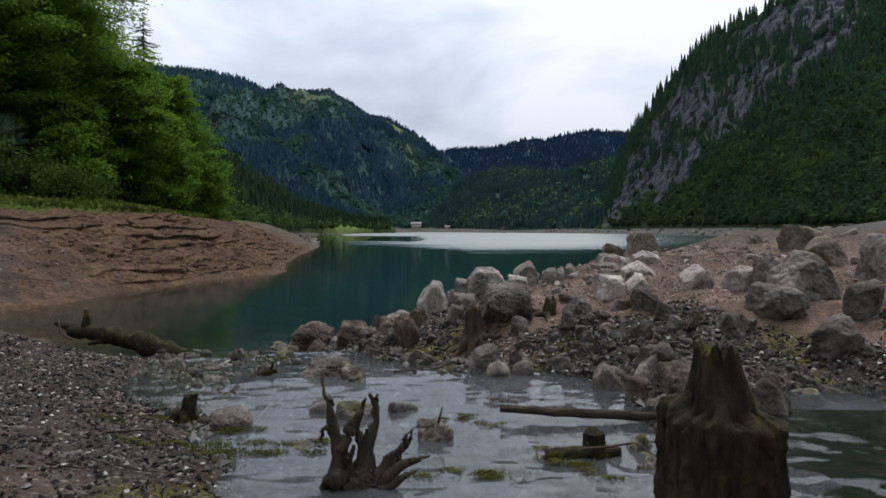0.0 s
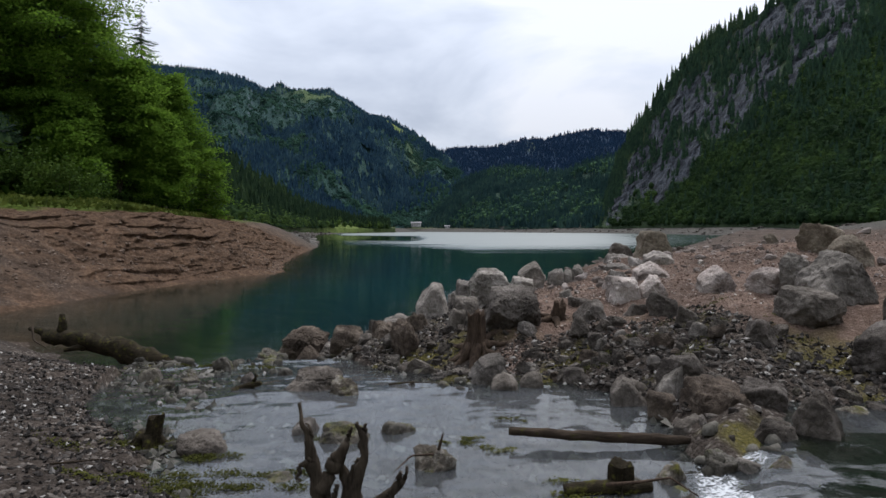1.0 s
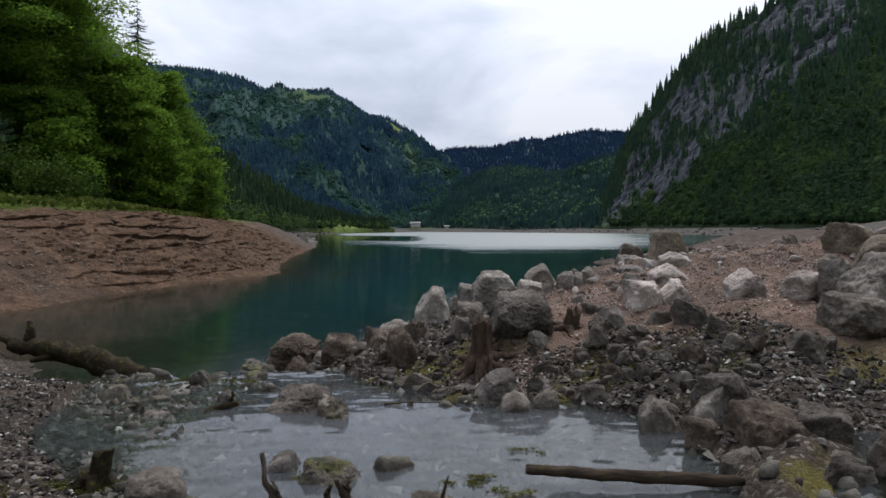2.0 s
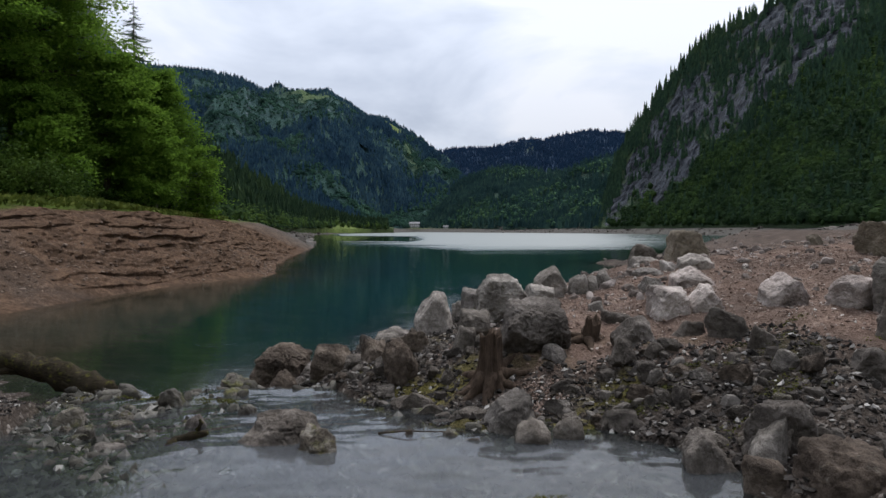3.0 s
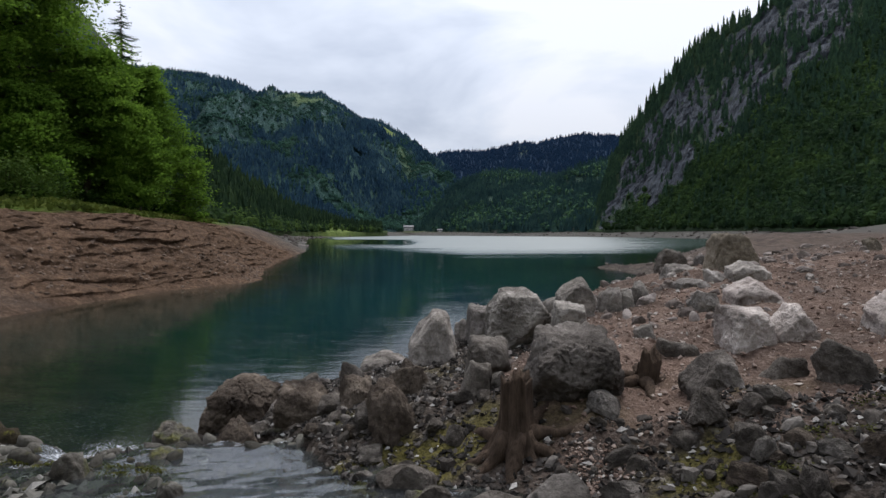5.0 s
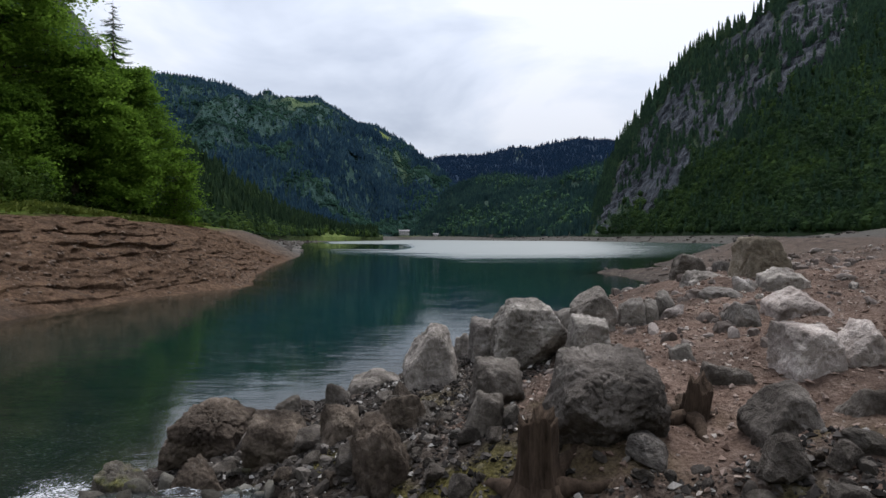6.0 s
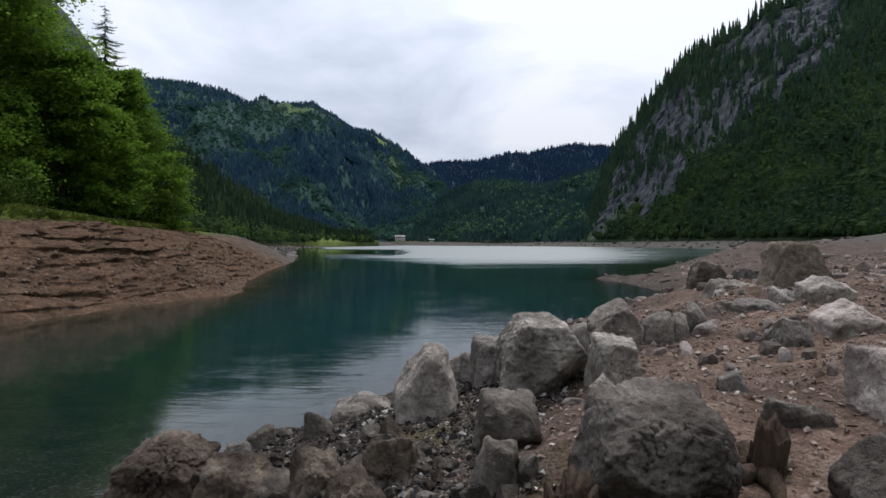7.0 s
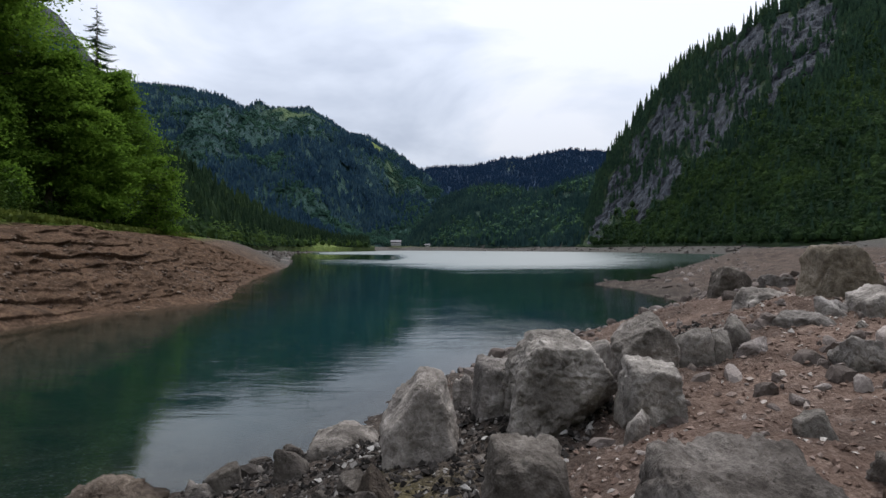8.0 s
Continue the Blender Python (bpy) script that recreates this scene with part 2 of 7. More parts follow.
def ground_material():
    m, nodes, links, bsdf = material("shore_ground")
    p = position(nodes)
    big = tex_noise(nodes, links, p, 0.9, 5, 0.6)
    mid = tex_noise(nodes, links, p, 6.0, 5, 0.65)
    fine = tex_noise(nodes, links, p, 38.0, 5, 0.7)
    vor = nodes.new("ShaderNodeTexVoronoi")
    vor.inputs["Scale"].default_value = 26.0
    links.new(p, vor.inputs["Vector"])
    stone_tone = nodes.new("ShaderNodeSeparateColor")
    links.new(vor.outputs["Color"], stone_tone.inputs[0])
    gravel = ramp(nodes, links, stone_tone.outputs[0], [(0.0, (0.014, 0.012, 0.010)), (0.6, (0.046, 0.038, 0.033)), (0.88, (0.105, 0.090, 0.081)), (1.0, (0.32, 0.30, 0.285))])
    gravel = blend(nodes, links, 0.55, gravel, ramp(nodes, links, fine, [(0.32, (0.016, 0.013, 0.011)), (0.68, (0.100, 0.083, 0.073))]))
    soil_mix = calc(nodes, links, "ADD", calc(nodes, links, "MULTIPLY", mid, 0.5), calc(nodes, links, "MULTIPLY", fine, 0.5))
    soil = ramp(nodes, links, soil_mix, [(0.34, (0.055, 0.036, 0.029)), (0.5, (0.118, 0.083, 0.068)), (0.66, (0.225, 0.176, 0.152))])
    bank = ramp(nodes, links, soil_mix, [(0.36, (0.028, 0.018, 0.012)), (0.5, (0.078, 0.050, 0.034)), (0.64, (0.158, 0.108, 0.078))])
    grass = ramp(nodes, links, soil_mix, [(0.34, (0.02, 0.035, 0.008)), (0.5, (0.055, 0.085, 0.015)), (0.66, (0.11, 0.14, 0.03))])
    moss = ramp(nodes, links, fine, [(0.34, (0.03, 0.03, 0.01)), (0.66, (0.13, 0.115, 0.03))])
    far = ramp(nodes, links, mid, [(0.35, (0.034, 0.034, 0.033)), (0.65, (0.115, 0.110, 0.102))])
    colour = blend(nodes, links, attr(nodes, "soil"), gravel, soil)
    colour = blend(nodes, links, attr(nodes, "bank"), colour, bank)
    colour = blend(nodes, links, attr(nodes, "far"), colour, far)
    colour = blend(nodes, links, attr(nodes, "moss"), colour, moss)
    colour = blend(nodes, links, attr(nodes, "grass"), colour, grass)
    wash = ramp(nodes, links, big, [(0.34, (0.62, 0.62, 0.62)), (0.66, (1.28, 1.24, 1.2))])
    colour = blend(nodes, links, 1.0, colour, wash, "MULTIPLY")
    links.new(colour, bsdf.inputs["Base Color"])
    bsdf.inputs["Roughness"].default_value = 0.95
    bsdf.inputs["Specular IOR Level"].default_value = 0.05
    h = calc(nodes, links, "ADD", calc(nodes, links, "MULTIPLY", fine, 0.7), calc(nodes, links, "MULTIPLY", vor.outputs["Distance"], -0.6))
    bump(nodes, links, bsdf, h, 0.9, 0.04)
    return m


def water_material(name, body, ripple, deep_k, rough, wave=2.2):
    """Clear water over its bed: body colour grows with the depth of the water."""
    m, nodes, links, bsdf = material(name)
    out = nodes["Material Output"]
    p = position(nodes)
    ruffle = attr(nodes, "ruffle")
    if wave < 2.0:
        wide = nodes.new("ShaderNodeMapping")
        wide.inputs["Scale"].default_value = (0.018, 0.13, 1.0)
        links.new(p, wide.inputs["Vector"])
        gust = tex_noise(nodes, links, wide.outputs["Vector"], 1.0, 5, 0.6, 0.3)
        ruffle = calc(nodes, links, "ADD", ruffle, calc(nodes, links, "MULTIPLY", calc(nodes, links, "SUBTRACT", gust, 0.5), 0.7))
        ruffle = calc(nodes, links, "MULTIPLY", calc(nodes, links, "SUBTRACT", ruffle, 0.12, True), 1.15, True)
    stretch = nodes.new("ShaderNodeMapping")
    stretch.inputs["Scale"].default_value = (0.6, 2.0, 1.0)
    links.new(p, stretch.inputs["Vector"])
    v = stretch.outputs["Vector"]
    w1 = tex_noise(nodes, links, v, wave, 3, 0.5, 0.6)
    w2 = tex_noise(nodes, links, v, 4.2 * wave, 3, 0.55, 0.8)
    swirl = tex_noise(nodes, links, p, 0.35, 3, 0.5)
    h = calc(nodes, links, "ADD", calc(nodes, links, "MULTIPLY", w1, 1.0), calc(nodes, links, "MULTIPLY", w2, 0.35))
    calm = calc(nodes, links, "MULTIPLY", calc(nodes, links, "SUBTRACT", swirl, 0.3, True), 2.0, True)
    h = calc(nodes, links, "MULTIPLY", h, calc(nodes, links, "ADD", calc(nodes, links, "MULTIPLY", calm, 0.8), 0.25))
    h = calc(nodes, links, "MULTIPLY", h, calc(nodes, links, "SUBTRACT", 0.9, calc(nodes, links, "MULTIPLY", ruffle, 0.75)))
    bsdf.inputs["Base Color"].default_value = (*body, 1)
    links.new(calc(nodes, links, "ADD", calc(nodes, links, "MULTIPLY", ruffle, 0.55), 1.333), bsdf.inputs["IOR"])
    links.new(calc(nodes, links, "ADD", calc(nodes, links, "MULTIPLY", ruffle, 0.42), rough), bsdf.inputs["Roughness"])
    links.new(calc(nodes, links, "ADD", calc(nodes, links, "MULTIPLY", ruffle, 0.5), 0.5), bsdf.inputs["Specular IOR Level"])
    bump(nodes, links, bsdf, h, ripple, 0.05)
    foam = attr(nodes, "foam")
    lace = tex_noise(nodes, links, p, 17.0, 5, 0.7, 1.5)
    white = calc(nodes, links, "MULTIPLY", calc(nodes, links, "SUBTRACT", calc(nodes, links, "ADD", lace, calc(nodes, links, "MULTIPLY", foam, 0.35)), 0.74, True), 6.0, True)
    white = calc(nodes, links, "MULTIPLY", white, calc(nodes, links, "MULTIPLY", foam, 1.6, True))
    froth = nodes.new("ShaderNodeBsdfDiffuse")
    froth.inputs["Color"].default_value = (0.50, 0.52, 0.55, 1)
    # clear part
    clear = nodes.new("ShaderNodeBsdfTransparent")
    clear.inputs["Color"].default_value = (0.72, 0.80, 0.78, 1)
    gloss = nodes.new("ShaderNodeBsdfGlossy")
    gloss.inputs["Roughness"].default_value = rough
    links.new(bsdf.inputs["Normal"].links[0].from_socket, gloss.inputs["Normal"])
    fres = nodes.new("ShaderNodeFresnel")
    fres.inputs["IOR"].default_value = 1.333
    links.new(bsdf.inputs["Normal"].links[0].from_socket, fres.inputs["Normal"])
    shallow = nodes.new("ShaderNodeMixShader")
    links.new(fres.outputs[0], shallow.inputs[0])
    links.new(clear.outputs[0], shallow.inputs[1])
    links.new(gloss.outputs[0], shallow.inputs[2])
    depth = attr(nodes, "depth")
    fade = calc(nodes, links, "SUBTRACT", 1.0, calc(nodes, links, "POWER", 2.718, calc(nodes, links, "MULTIPLY", depth, -deep_k)), True)
    mixed = nodes.new("ShaderNodeMixShader")
    links.new(fade, mixed.inputs[0])
    links.new(shallow.outputs[0], mixed.inputs[1])
    links.new(bsdf.outputs[0], mixed.inputs[2])
    last = nodes.new("ShaderNodeMixShader")
    links.new(white, last.inputs[0])
    links.new(mixed.outputs[0], last.inputs[1])
    links.new(froth.outputs[0], last.inputs[2])
    links.new(last.outputs[0], out.inputs["Surface"])
    return m


def foliage_material(name, dark, mid, light, glow=0.25, scale=0.13):
    m, nodes, links, bsdf = material(name)
    out = nodes["Material Output"]
    g = nodes.new("ShaderNodeNewGeometry")
    patch = tex_noise(nodes, links, g.outputs["Position"], scale, 5, 0.62)
    info = nodes.new("ShaderNodeObjectInfo").outputs["Random"]
    clump = tex_noise(nodes, links, g.outputs["Position"], 6.0 * scale, 3, 0.6)
    fac = calc(nodes, links, "ADD", calc(nodes, links, "MULTIPLY", g.outputs["Random Per Island"], 0.12), calc(nodes, links, "MULTIPLY", patch, 0.5))
    fac = calc(nodes, links, "ADD", fac, calc(nodes, links, "MULTIPLY", clump, 0.38))
    fac = calc(nodes, links, "ADD", fac, calc(nodes, links, "MULTIPLY", calc(nodes, links, "SUBTRACT", info, 0.5), 0.15))
    colour = ramp(nodes, links, fac, [(0.34, dark), (0.5, mid), (0.66, light)])
    links.new(colour, bsdf.inputs["Base Color"])
    bsdf.inputs["Roughness"].default_value = 0.75
    bsdf.inputs["Specular IOR Level"].default_value = 0.05
    t = nodes.new("ShaderNodeBsdfTranslucent")
    links.new(colour, t.inputs["Color"])
    mix = nodes.new("ShaderNodeMixShader")
    mix.inputs[0].default_value = glow
    links.new(bsdf.outputs[0], mix.inputs[1])
    links.new(t.outputs[0], mix.inputs[2])
    links.new(mix.outputs[0], out.inputs["Surface"])
    return m


def slope_material(name, dark, light, rock_dark, rock_light, scale):
    """Wooded mountain ground with bare rock where the 'rock' attribute says so."""
    m, nodes, links, bsdf = material(name)
    p = position(nodes)
    n1 = tex_noise(nodes, links, p, 0.02 * scale, 6, 0.62)
    n2 = tex_noise(nodes, links, p, 0.25 * scale, 5, 0.7)
    fac = calc(nodes, links, "ADD", calc(nodes, links, "MULTIPLY", n1, 0.55), calc(nodes, links, "MULTIPLY", n2, 0.45))
    green = ramp(nodes, links, fac, [(0.36, dark), (0.64, light)])
    tall = nodes.new("ShaderNodeMapping")
    tall.inputs["Scale"].default_value = (1.0, 1.0, 0.22)
    links.new(p, tall.inputs["Vector"])
    crack = tex_noise(nodes, links, tall.outputs["Vector"], 0.14 * scale, 8, 0.74, 0.15)
    stone = ramp(nodes, links, crack, [(0.33, rock_dark), (0.47, tuple(0.5 * (a + b) for a, b in zip(rock_dark, rock_light))), (0.66, rock_light)])
    seam = nodes.new("ShaderNodeTexVoronoi")
    seam.feature = "DISTANCE_TO_EDGE"
    seam.inputs["Scale"].default_value = 0.15 * scale
    bent = nodes.new("ShaderNodeVectorMath")
    bent.operation = "ADD"
    bend_n = nodes.new("ShaderNodeTexNoise")
    bend_n.inputs["Scale"].default_value = 0.05 * scale
    bend_n.inputs["Detail"].default_value = 5
    grow = nodes.new("ShaderNodeVectorMath")
    grow.operation = "SCALE"
    grow.inputs["Scale"].default_value = 40.0 / scale
    links.new(p, bend_n.inputs["Vector"])
    links.new(bend_n.outputs["Color"], grow.inputs[0])
    links.new(tall.outputs["Vector"], bent.inputs[0])
    links.new(grow.outputs[0], bent.inputs[1])
    links.new(bent.outputs[0], seam.inputs["Vector"])
    dark_seam = ramp(nodes, links, seam.outputs["Distance"], [(0.0, (0.16, 0.16, 0.18)), (0.05, (0.65, 0.65, 0.67)), (0.11, (1.0, 1.0, 1.0))])
    stone = blend(nodes, links, 0.5, stone, dark_seam, "MULTIPLY")
    streak = nodes.new("ShaderNodeMapping")
    streak.inputs["Scale"].default_value = (1.0, 1.0, 0.06)
    links.new(p, streak.inputs["Vector"])
    drip = ramp(nodes, links, tex_noise(nodes, links, streak.outputs["Vector"], 0.30 * scale, 5, 0.7, 0.4), [(0.34, (0.42, 0.45, 0.44)), (0.52, (0.95, 0.96, 0.98)), (0.66, (1.2, 1.2, 1.2))])
    stone = blend(nodes, links, 0.9, stone, drip, "MULTIPLY")
    edge = tex_noise(nodes, links, p, 0.12 * scale, 5, 0.7)
    bare = calc(nodes, links, "ADD", attr(nodes, "rock"), calc(nodes, links, "MULTIPLY", calc(nodes, links, "SUBTRACT", edge, 0.5), 1.6))
    bare = calc(nodes, links, "MULTIPLY", calc(nodes, links, "SUBTRACT", bare, 0.42, True), 6.0, True)
    colour = blend(nodes, links, bare, green, stone)
    meadow = ramp(nodes, links, n2, [(0.35, (0.07, 0.11, 0.025)), (0.65, (0.15, 0.19, 0.055))])
    colour = blend(nodes, links, attr(nodes, "meadow"), colour, meadow)
    links.new(colour, bsdf.inputs["Base Color"])
    bsdf.inputs["Roughness"].default_value = 0.95
    bsdf.inputs["Specular IOR Level"].default_value = 0.1
    bump(nodes, links, bsdf, crack, 1.0, 3.0 / scale)
    return m


def wood_material(name, dark, light, moss=0.0, along=(1, 1, 0.15)):
    m, nodes, links, bsdf = material(name)
    co = nodes.new("ShaderNodeTexCoord").outputs["Object"]
    mp = nodes.new("ShaderNodeMapping")
    mp.inputs["Scale"].default_value = along
    links.new(co, mp.inputs["Vector"])
    grain = tex_noise(nodes, links, mp.outputs["Vector"], 34.0, 6, 0.7, 0.5)
    blotch = tex_noise(nodes, links, co, 6.0, 4, 0.6)
    fac = calc(nodes, links, "ADD", calc(nodes, links, "MULTIPLY", grain, 0.6), calc(nodes, links, "MULTIPLY", blotch, 0.4))
    colour = ramp(nodes, links, fac, [(0.36, dark), (0.66, light)])
    if moss:
        tuft = tex_noise(nodes, links, co, 11.0, 4, 0.65)
        mfac = calc(nodes, links, "MULTIPLY", calc(nodes, links, "SUBTRACT", tuft, 0.66 - 0.24 * moss, True), 8.0, True)
        green = ramp(nodes, links, grain, [(0.35, (0.025, 0.028, 0.008)), (0.65, (0.10, 0.095, 0.02))])
        colour = blend(nodes, links, mfac, colour, green)
    links.new(colour, bsdf.inputs["Base Color"])
    bsdf.inputs["Roughness"].default_value = 0.9
    bsdf.inputs["Specular IOR Level"].default_value = 0.08
    bump(nodes, links, bsdf, grain, 0.9, 0.02)
    return m


def plain_material(name, dark, light, scale, rough=0.8):
    m, nodes, links, bsdf = material(name)
    n = tex_noise(nodes, links, position(nodes), scale, 4, 0.6)
    links.new(ramp(nodes, links, n, [(0.35, dark), (0.65, light)]), bsdf.inputs["Base Color"])
    bsdf.inputs["Roughness"].default_value = rough
    return m


def pebble_material(name, dark, mid, pale, chip):
    m, nodes, links, bsdf = material(name)
    g = nodes.new("ShaderNodeNewGeometry")
    fine = tex_noise(nodes, links, g.outputs["Position"], 60.0, 3, 0.6)
    c = ramp(nodes, links, g.outputs["Random Per Island"], [(0.0, dark), (0.5, mid), (0.9, pale), (1.0, chip)])
    c = blend(nodes, links, 1.0, c, ramp(nodes, links, fine, [(0.3, (0.75, 0.75, 0.75)), (0.7, (1.2, 1.2, 1.2))]), "MULTIPLY")
    links.new(c, bsdf.inputs["Base Color"])
    bsdf.inputs["Roughness"].default_value = 0.85
    bsdf.inputs["Specular IOR Level"].default_value = 0.1
    return m


def island_stone(name, dark, mid, light, moss=0.0):
    m, nodes, links, bsdf = material(name)
    g = nodes.new("ShaderNodeNewGeometry")
    fine = tex_noise(nodes, links, g.outputs["Position"], 30.0, 6, 0.68)
    fac = calc(nodes, links, "ADD", calc(nodes, links, "MULTIPLY", g.outputs["Random Per Island"], 0.4), calc(nodes, links, "MULTIPLY", fine, 0.6))
    c = ramp(nodes, links, fac, [(0.25, dark), (0.5, mid), (0.78, light)])
    if moss:
        grow = tex_noise(nodes, links, g.outputs["Position"], 4.0, 4, 0.6)
        c = blend(nodes, links, calc(nodes, links, "MULTIPLY", calc(nodes, links, "SUBTRACT", grow, 0.66 - 0.2 * moss, True), 7.0, True), c, (0.085, 0.085, 0.018))
    links.new(c, bsdf.inputs["Base Color"])
    bsdf.inputs["Roughness"].default_value = 0.85
    bsdf.inputs["Specular IOR Level"].default_value = 0.1
    bump(nodes, links, bsdf, fine, 0.8, 0.02)
    return m


M_SCREE = island_stone("brown_bank_stone", (0.05, 0.034, 0.026), (0.11, 0.078, 0.06), (0.22, 0.17, 0.14))
M_COBBLE = island_stone("dark_shore_stone", (0.024, 0.020, 0.018), (0.066, 0.057, 0.050), (0.20, 0.180, 0.165))
M_PALE_COBBLE = island_stone("pale_shore_stone", (0.060, 0.048, 0.042), (0.14, 0.115, 0.104), (0.30, 0.262, 0.243))
M_WET_COBBLE = island_stone("wet_stream_stone", (0.024, 0.022, 0.018), (0.062, 0.057, 0.048), (0.15, 0.14, 0.122), 0.35)
M_GROUND = ground_material()
M_LAKE = water_material("lake_water", (0.003, 0.028, 0.023), 0.20, 1.0, 0.005, 1.1)
M_STREAM = water_material("stream_water", (0.130, 0.138, 0.152), 0.06, 2.4, 0.03, 5.0)
M_POOL = water_material("dark_pool_water", (0.010, 0.014, 0.010), 0.12, 9.0, 0.015, 4.0)
M_PEBBLE = pebble_material("dark_pebbles", (0.010, 0.009, 0.008), (0.031, 0.027, 0.025), (0.090, 0.080, 0.074), (0.42, 0.40, 0.38))
M_SOIL_PEBBLE = pebble_material("soil_pebbles", (0.10, 0.066, 0.052), (0.18, 0.126, 0.102), (0.28, 0.22, 0.19), (0.45, 0.42, 0.39))
M_BED_PEBBLE = pebble_material("stream_bed_pebbles", (0.028, 0.027, 0.022), (0.070, 0.067, 0.058), (0.14, 0.132, 0.118), (0.26, 0.25, 0.235))
M_ALGAE = foliage_material("stream_algae", (0.022, 0.026, 0.007), (0.055, 0.058, 0.013), (0.12, 0.12, 0.025), 0.2)
M_LEAF = foliage_material("broad_leaves", (0.055, 0.105, 0.016), (0.110, 0.200, 0.026), (0.18, 0.29, 0.040), 0.55, 0.22)
M_GRASS = foliage_material("ledge_grass", (0.024, 0.036, 0.008), (0.060, 0.082, 0.016), (0.12, 0.14, 0.03), 0.3, 0.3)
M_HERB = foliage_material("grass_and_herbs", (0.012, 0.027, 0.005), (0.030, 0.058, 0.010), (0.062, 0.100, 0.018), 0.3, 0.3)
M_NEEDLE = foliage_material("spruce_needles", (0.022, 0.046, 0.032), (0.038, 0.074, 0.042), (0.064, 0.105, 0.050), 0.15, 0.05)
M_SLOPE_NEEDLE = foliage_material("slope_spruce_needles", (0.014, 0.030, 0.017), (0.026, 0.050, 0.025), (0.048, 0.080, 0.032), 0.15, 0.05)
# blue distance haze is put into these two needle colours
M_HAZE_NEEDLE = foliage_material("hazy_far_spruce_needles", (0.013, 0.033, 0.062), (0.026, 0.062, 0.098), (0.058, 0.110, 0.128), 0.1, 0.014)
M_BLUE_HAZE_NEEDLE = foliage_material("hazy_distant_spruce_needles", (0.014, 0.034, 0.072), (0.016, 0.038, 0.078), (0.018, 0.043, 0.084), 0.1, 0.012)
# hill needles and leaves lean blue: thinner haze mixed into the colour
M_MID_NEEDLE = foliage_material("hazy_hill_spruce_needles", (0.014, 0.036, 0.040), (0.028, 0.062, 0.060), (0.052, 0.100, 0.074), 0.1, 0.018)
M_MID_LEAF = foliage_material("hazy_hill_broad_leaves", (0.024, 0.060, 0.046), (0.044, 0.096, 0.056), (0.080, 0.145, 0.066), 0.2, 0.022)
# leaves lightened and blued: haze painted into their colour
M_HAZE_LEAF = foliage_material("hazy_mountain_broad_leaves", (0.028, 0.068, 0.058), (0.046, 0.106, 0.076), (0.085, 0.160, 0.090), 0.42, 0.02)
M_FAR_LEAF = foliage_material("far_broad_leaves", (0.017, 0.037, 0.019), (0.040, 0.076, 0.026), (0.108, 0.168, 0.040), 0.5, 0.03)
M_BARK = wood_material("bark", (0.03, 0.025, 0.02), (0.10, 0.085, 0.07))
M_STUMP = wood_material("weathered_stump_wood", (0.022, 0.016, 0.012), (0.100, 0.070, 0.052))
M_ROOT = wood_material("dark_root_wood", (0.016, 0.013, 0.010), (0.085, 0.067, 0.050))
M_POST = wood_material("rotten_mossy_post_wood", (0.013, 0.011, 0.008), (0.066, 0.053, 0.035), 0.35, (1, 1, 0.3))
M_DRIFT = wood_material("wet_driftwood", (0.016, 0.012, 0.009), (0.075, 0.056, 0.042), 0.2, (0.15, 1, 1))
M_DRIFT_MOSS = wood_material("mossy_driftwood", (0.008, 0.007, 0.004), (0.045, 0.035, 0.022), 0.45, (0.3, 1, 1))
# left and far slopes carry painted blue haze, bare rock included
M_SLOPE_LEFT_HAZE = slope_material("hazy_left_mountain_slope", (0.014, 0.036, 0.042), (0.034, 0.076, 0.062), (0.06, 0.08, 0.10), (0.16, 0.19, 0.22), 0.35)
M_SLOPE_FAR_HAZE = slope_material("hazy_far_mountain_slope", (0.012, 0.030, 0.060), (0.018, 0.038, 0.070), (0.012, 0.028, 0.055), (0.022, 0.042, 0.074), 0.25)
# this slope's green is blued for haze as well
M_SLOPE_MID = slope_material("hazy_middle_hill_slope", (0.016, 0.034, 0.032), (0.040, 0.076, 0.050), (0.05, 0.05, 0.05), (0.16, 0.15, 0.13), 0.4)
M_SLOPE_CLIFF = slope_material("cliff_slope", (0.026, 0.044, 0.026), (0.058, 0.086, 0.042), (0.018, 0.022, 0.028), (0.104, 0.113, 0.132), 1.0)
M_SLOPE_BANK = slope_material("wooded_bank_slope", (0.012, 0.020, 0.007), (0.04, 0.06, 0.018), (0.05, 0.045, 0.04), (0.15, 0.14, 0.12), 1.0)
M_WALL = plain_material("white_plaster", (0.38, 0.37, 0.36), (0.55, 0.54, 0.53), 0.6)
M_ROOF = plain_material("grey_roof", (0.10, 0.10, 0.11), (0.20, 0.20, 0.21), 0.8)
M_STEEL = plain_material("galvanised_steel", (0.3, 0.31, 0.32), (0.45, 0.46, 0.47), 1.0, 0.5)

# ---------------------------------------------------------------- plan of the shore
RIGHT_SHORE = [(-3.4, 12.9), (-3.3, 14.8), (-2.7, 16.6), (-1.2, 18.2), (-0.9, 20.5), (0.4, 23.5), (4.8, 29.5), (8.4, 31.5),
               (10.4, 36), (12.2, 43), (12.4, 50), (11.8, 60.2), (14.5, 62), (19.4, 66), (21.5, 77), (34, 101), (70, 170), (140, 268)]
FAR_SHORE = [(134, 300), (128, 408), (108, 545), (52, 660), (-45, 835), (-75, 565), (-84, 425), (-60, 290), (-34, 170)]
LEFT_SHORE = [(-21.5, 108), (-16.5, 72), (-13.5, 54), (-10.9, 44.5), (-12.2, 40.5), (-13.6, 36), (-14.4, 30), (-14.8, 24), (-14.3, 19.5)]
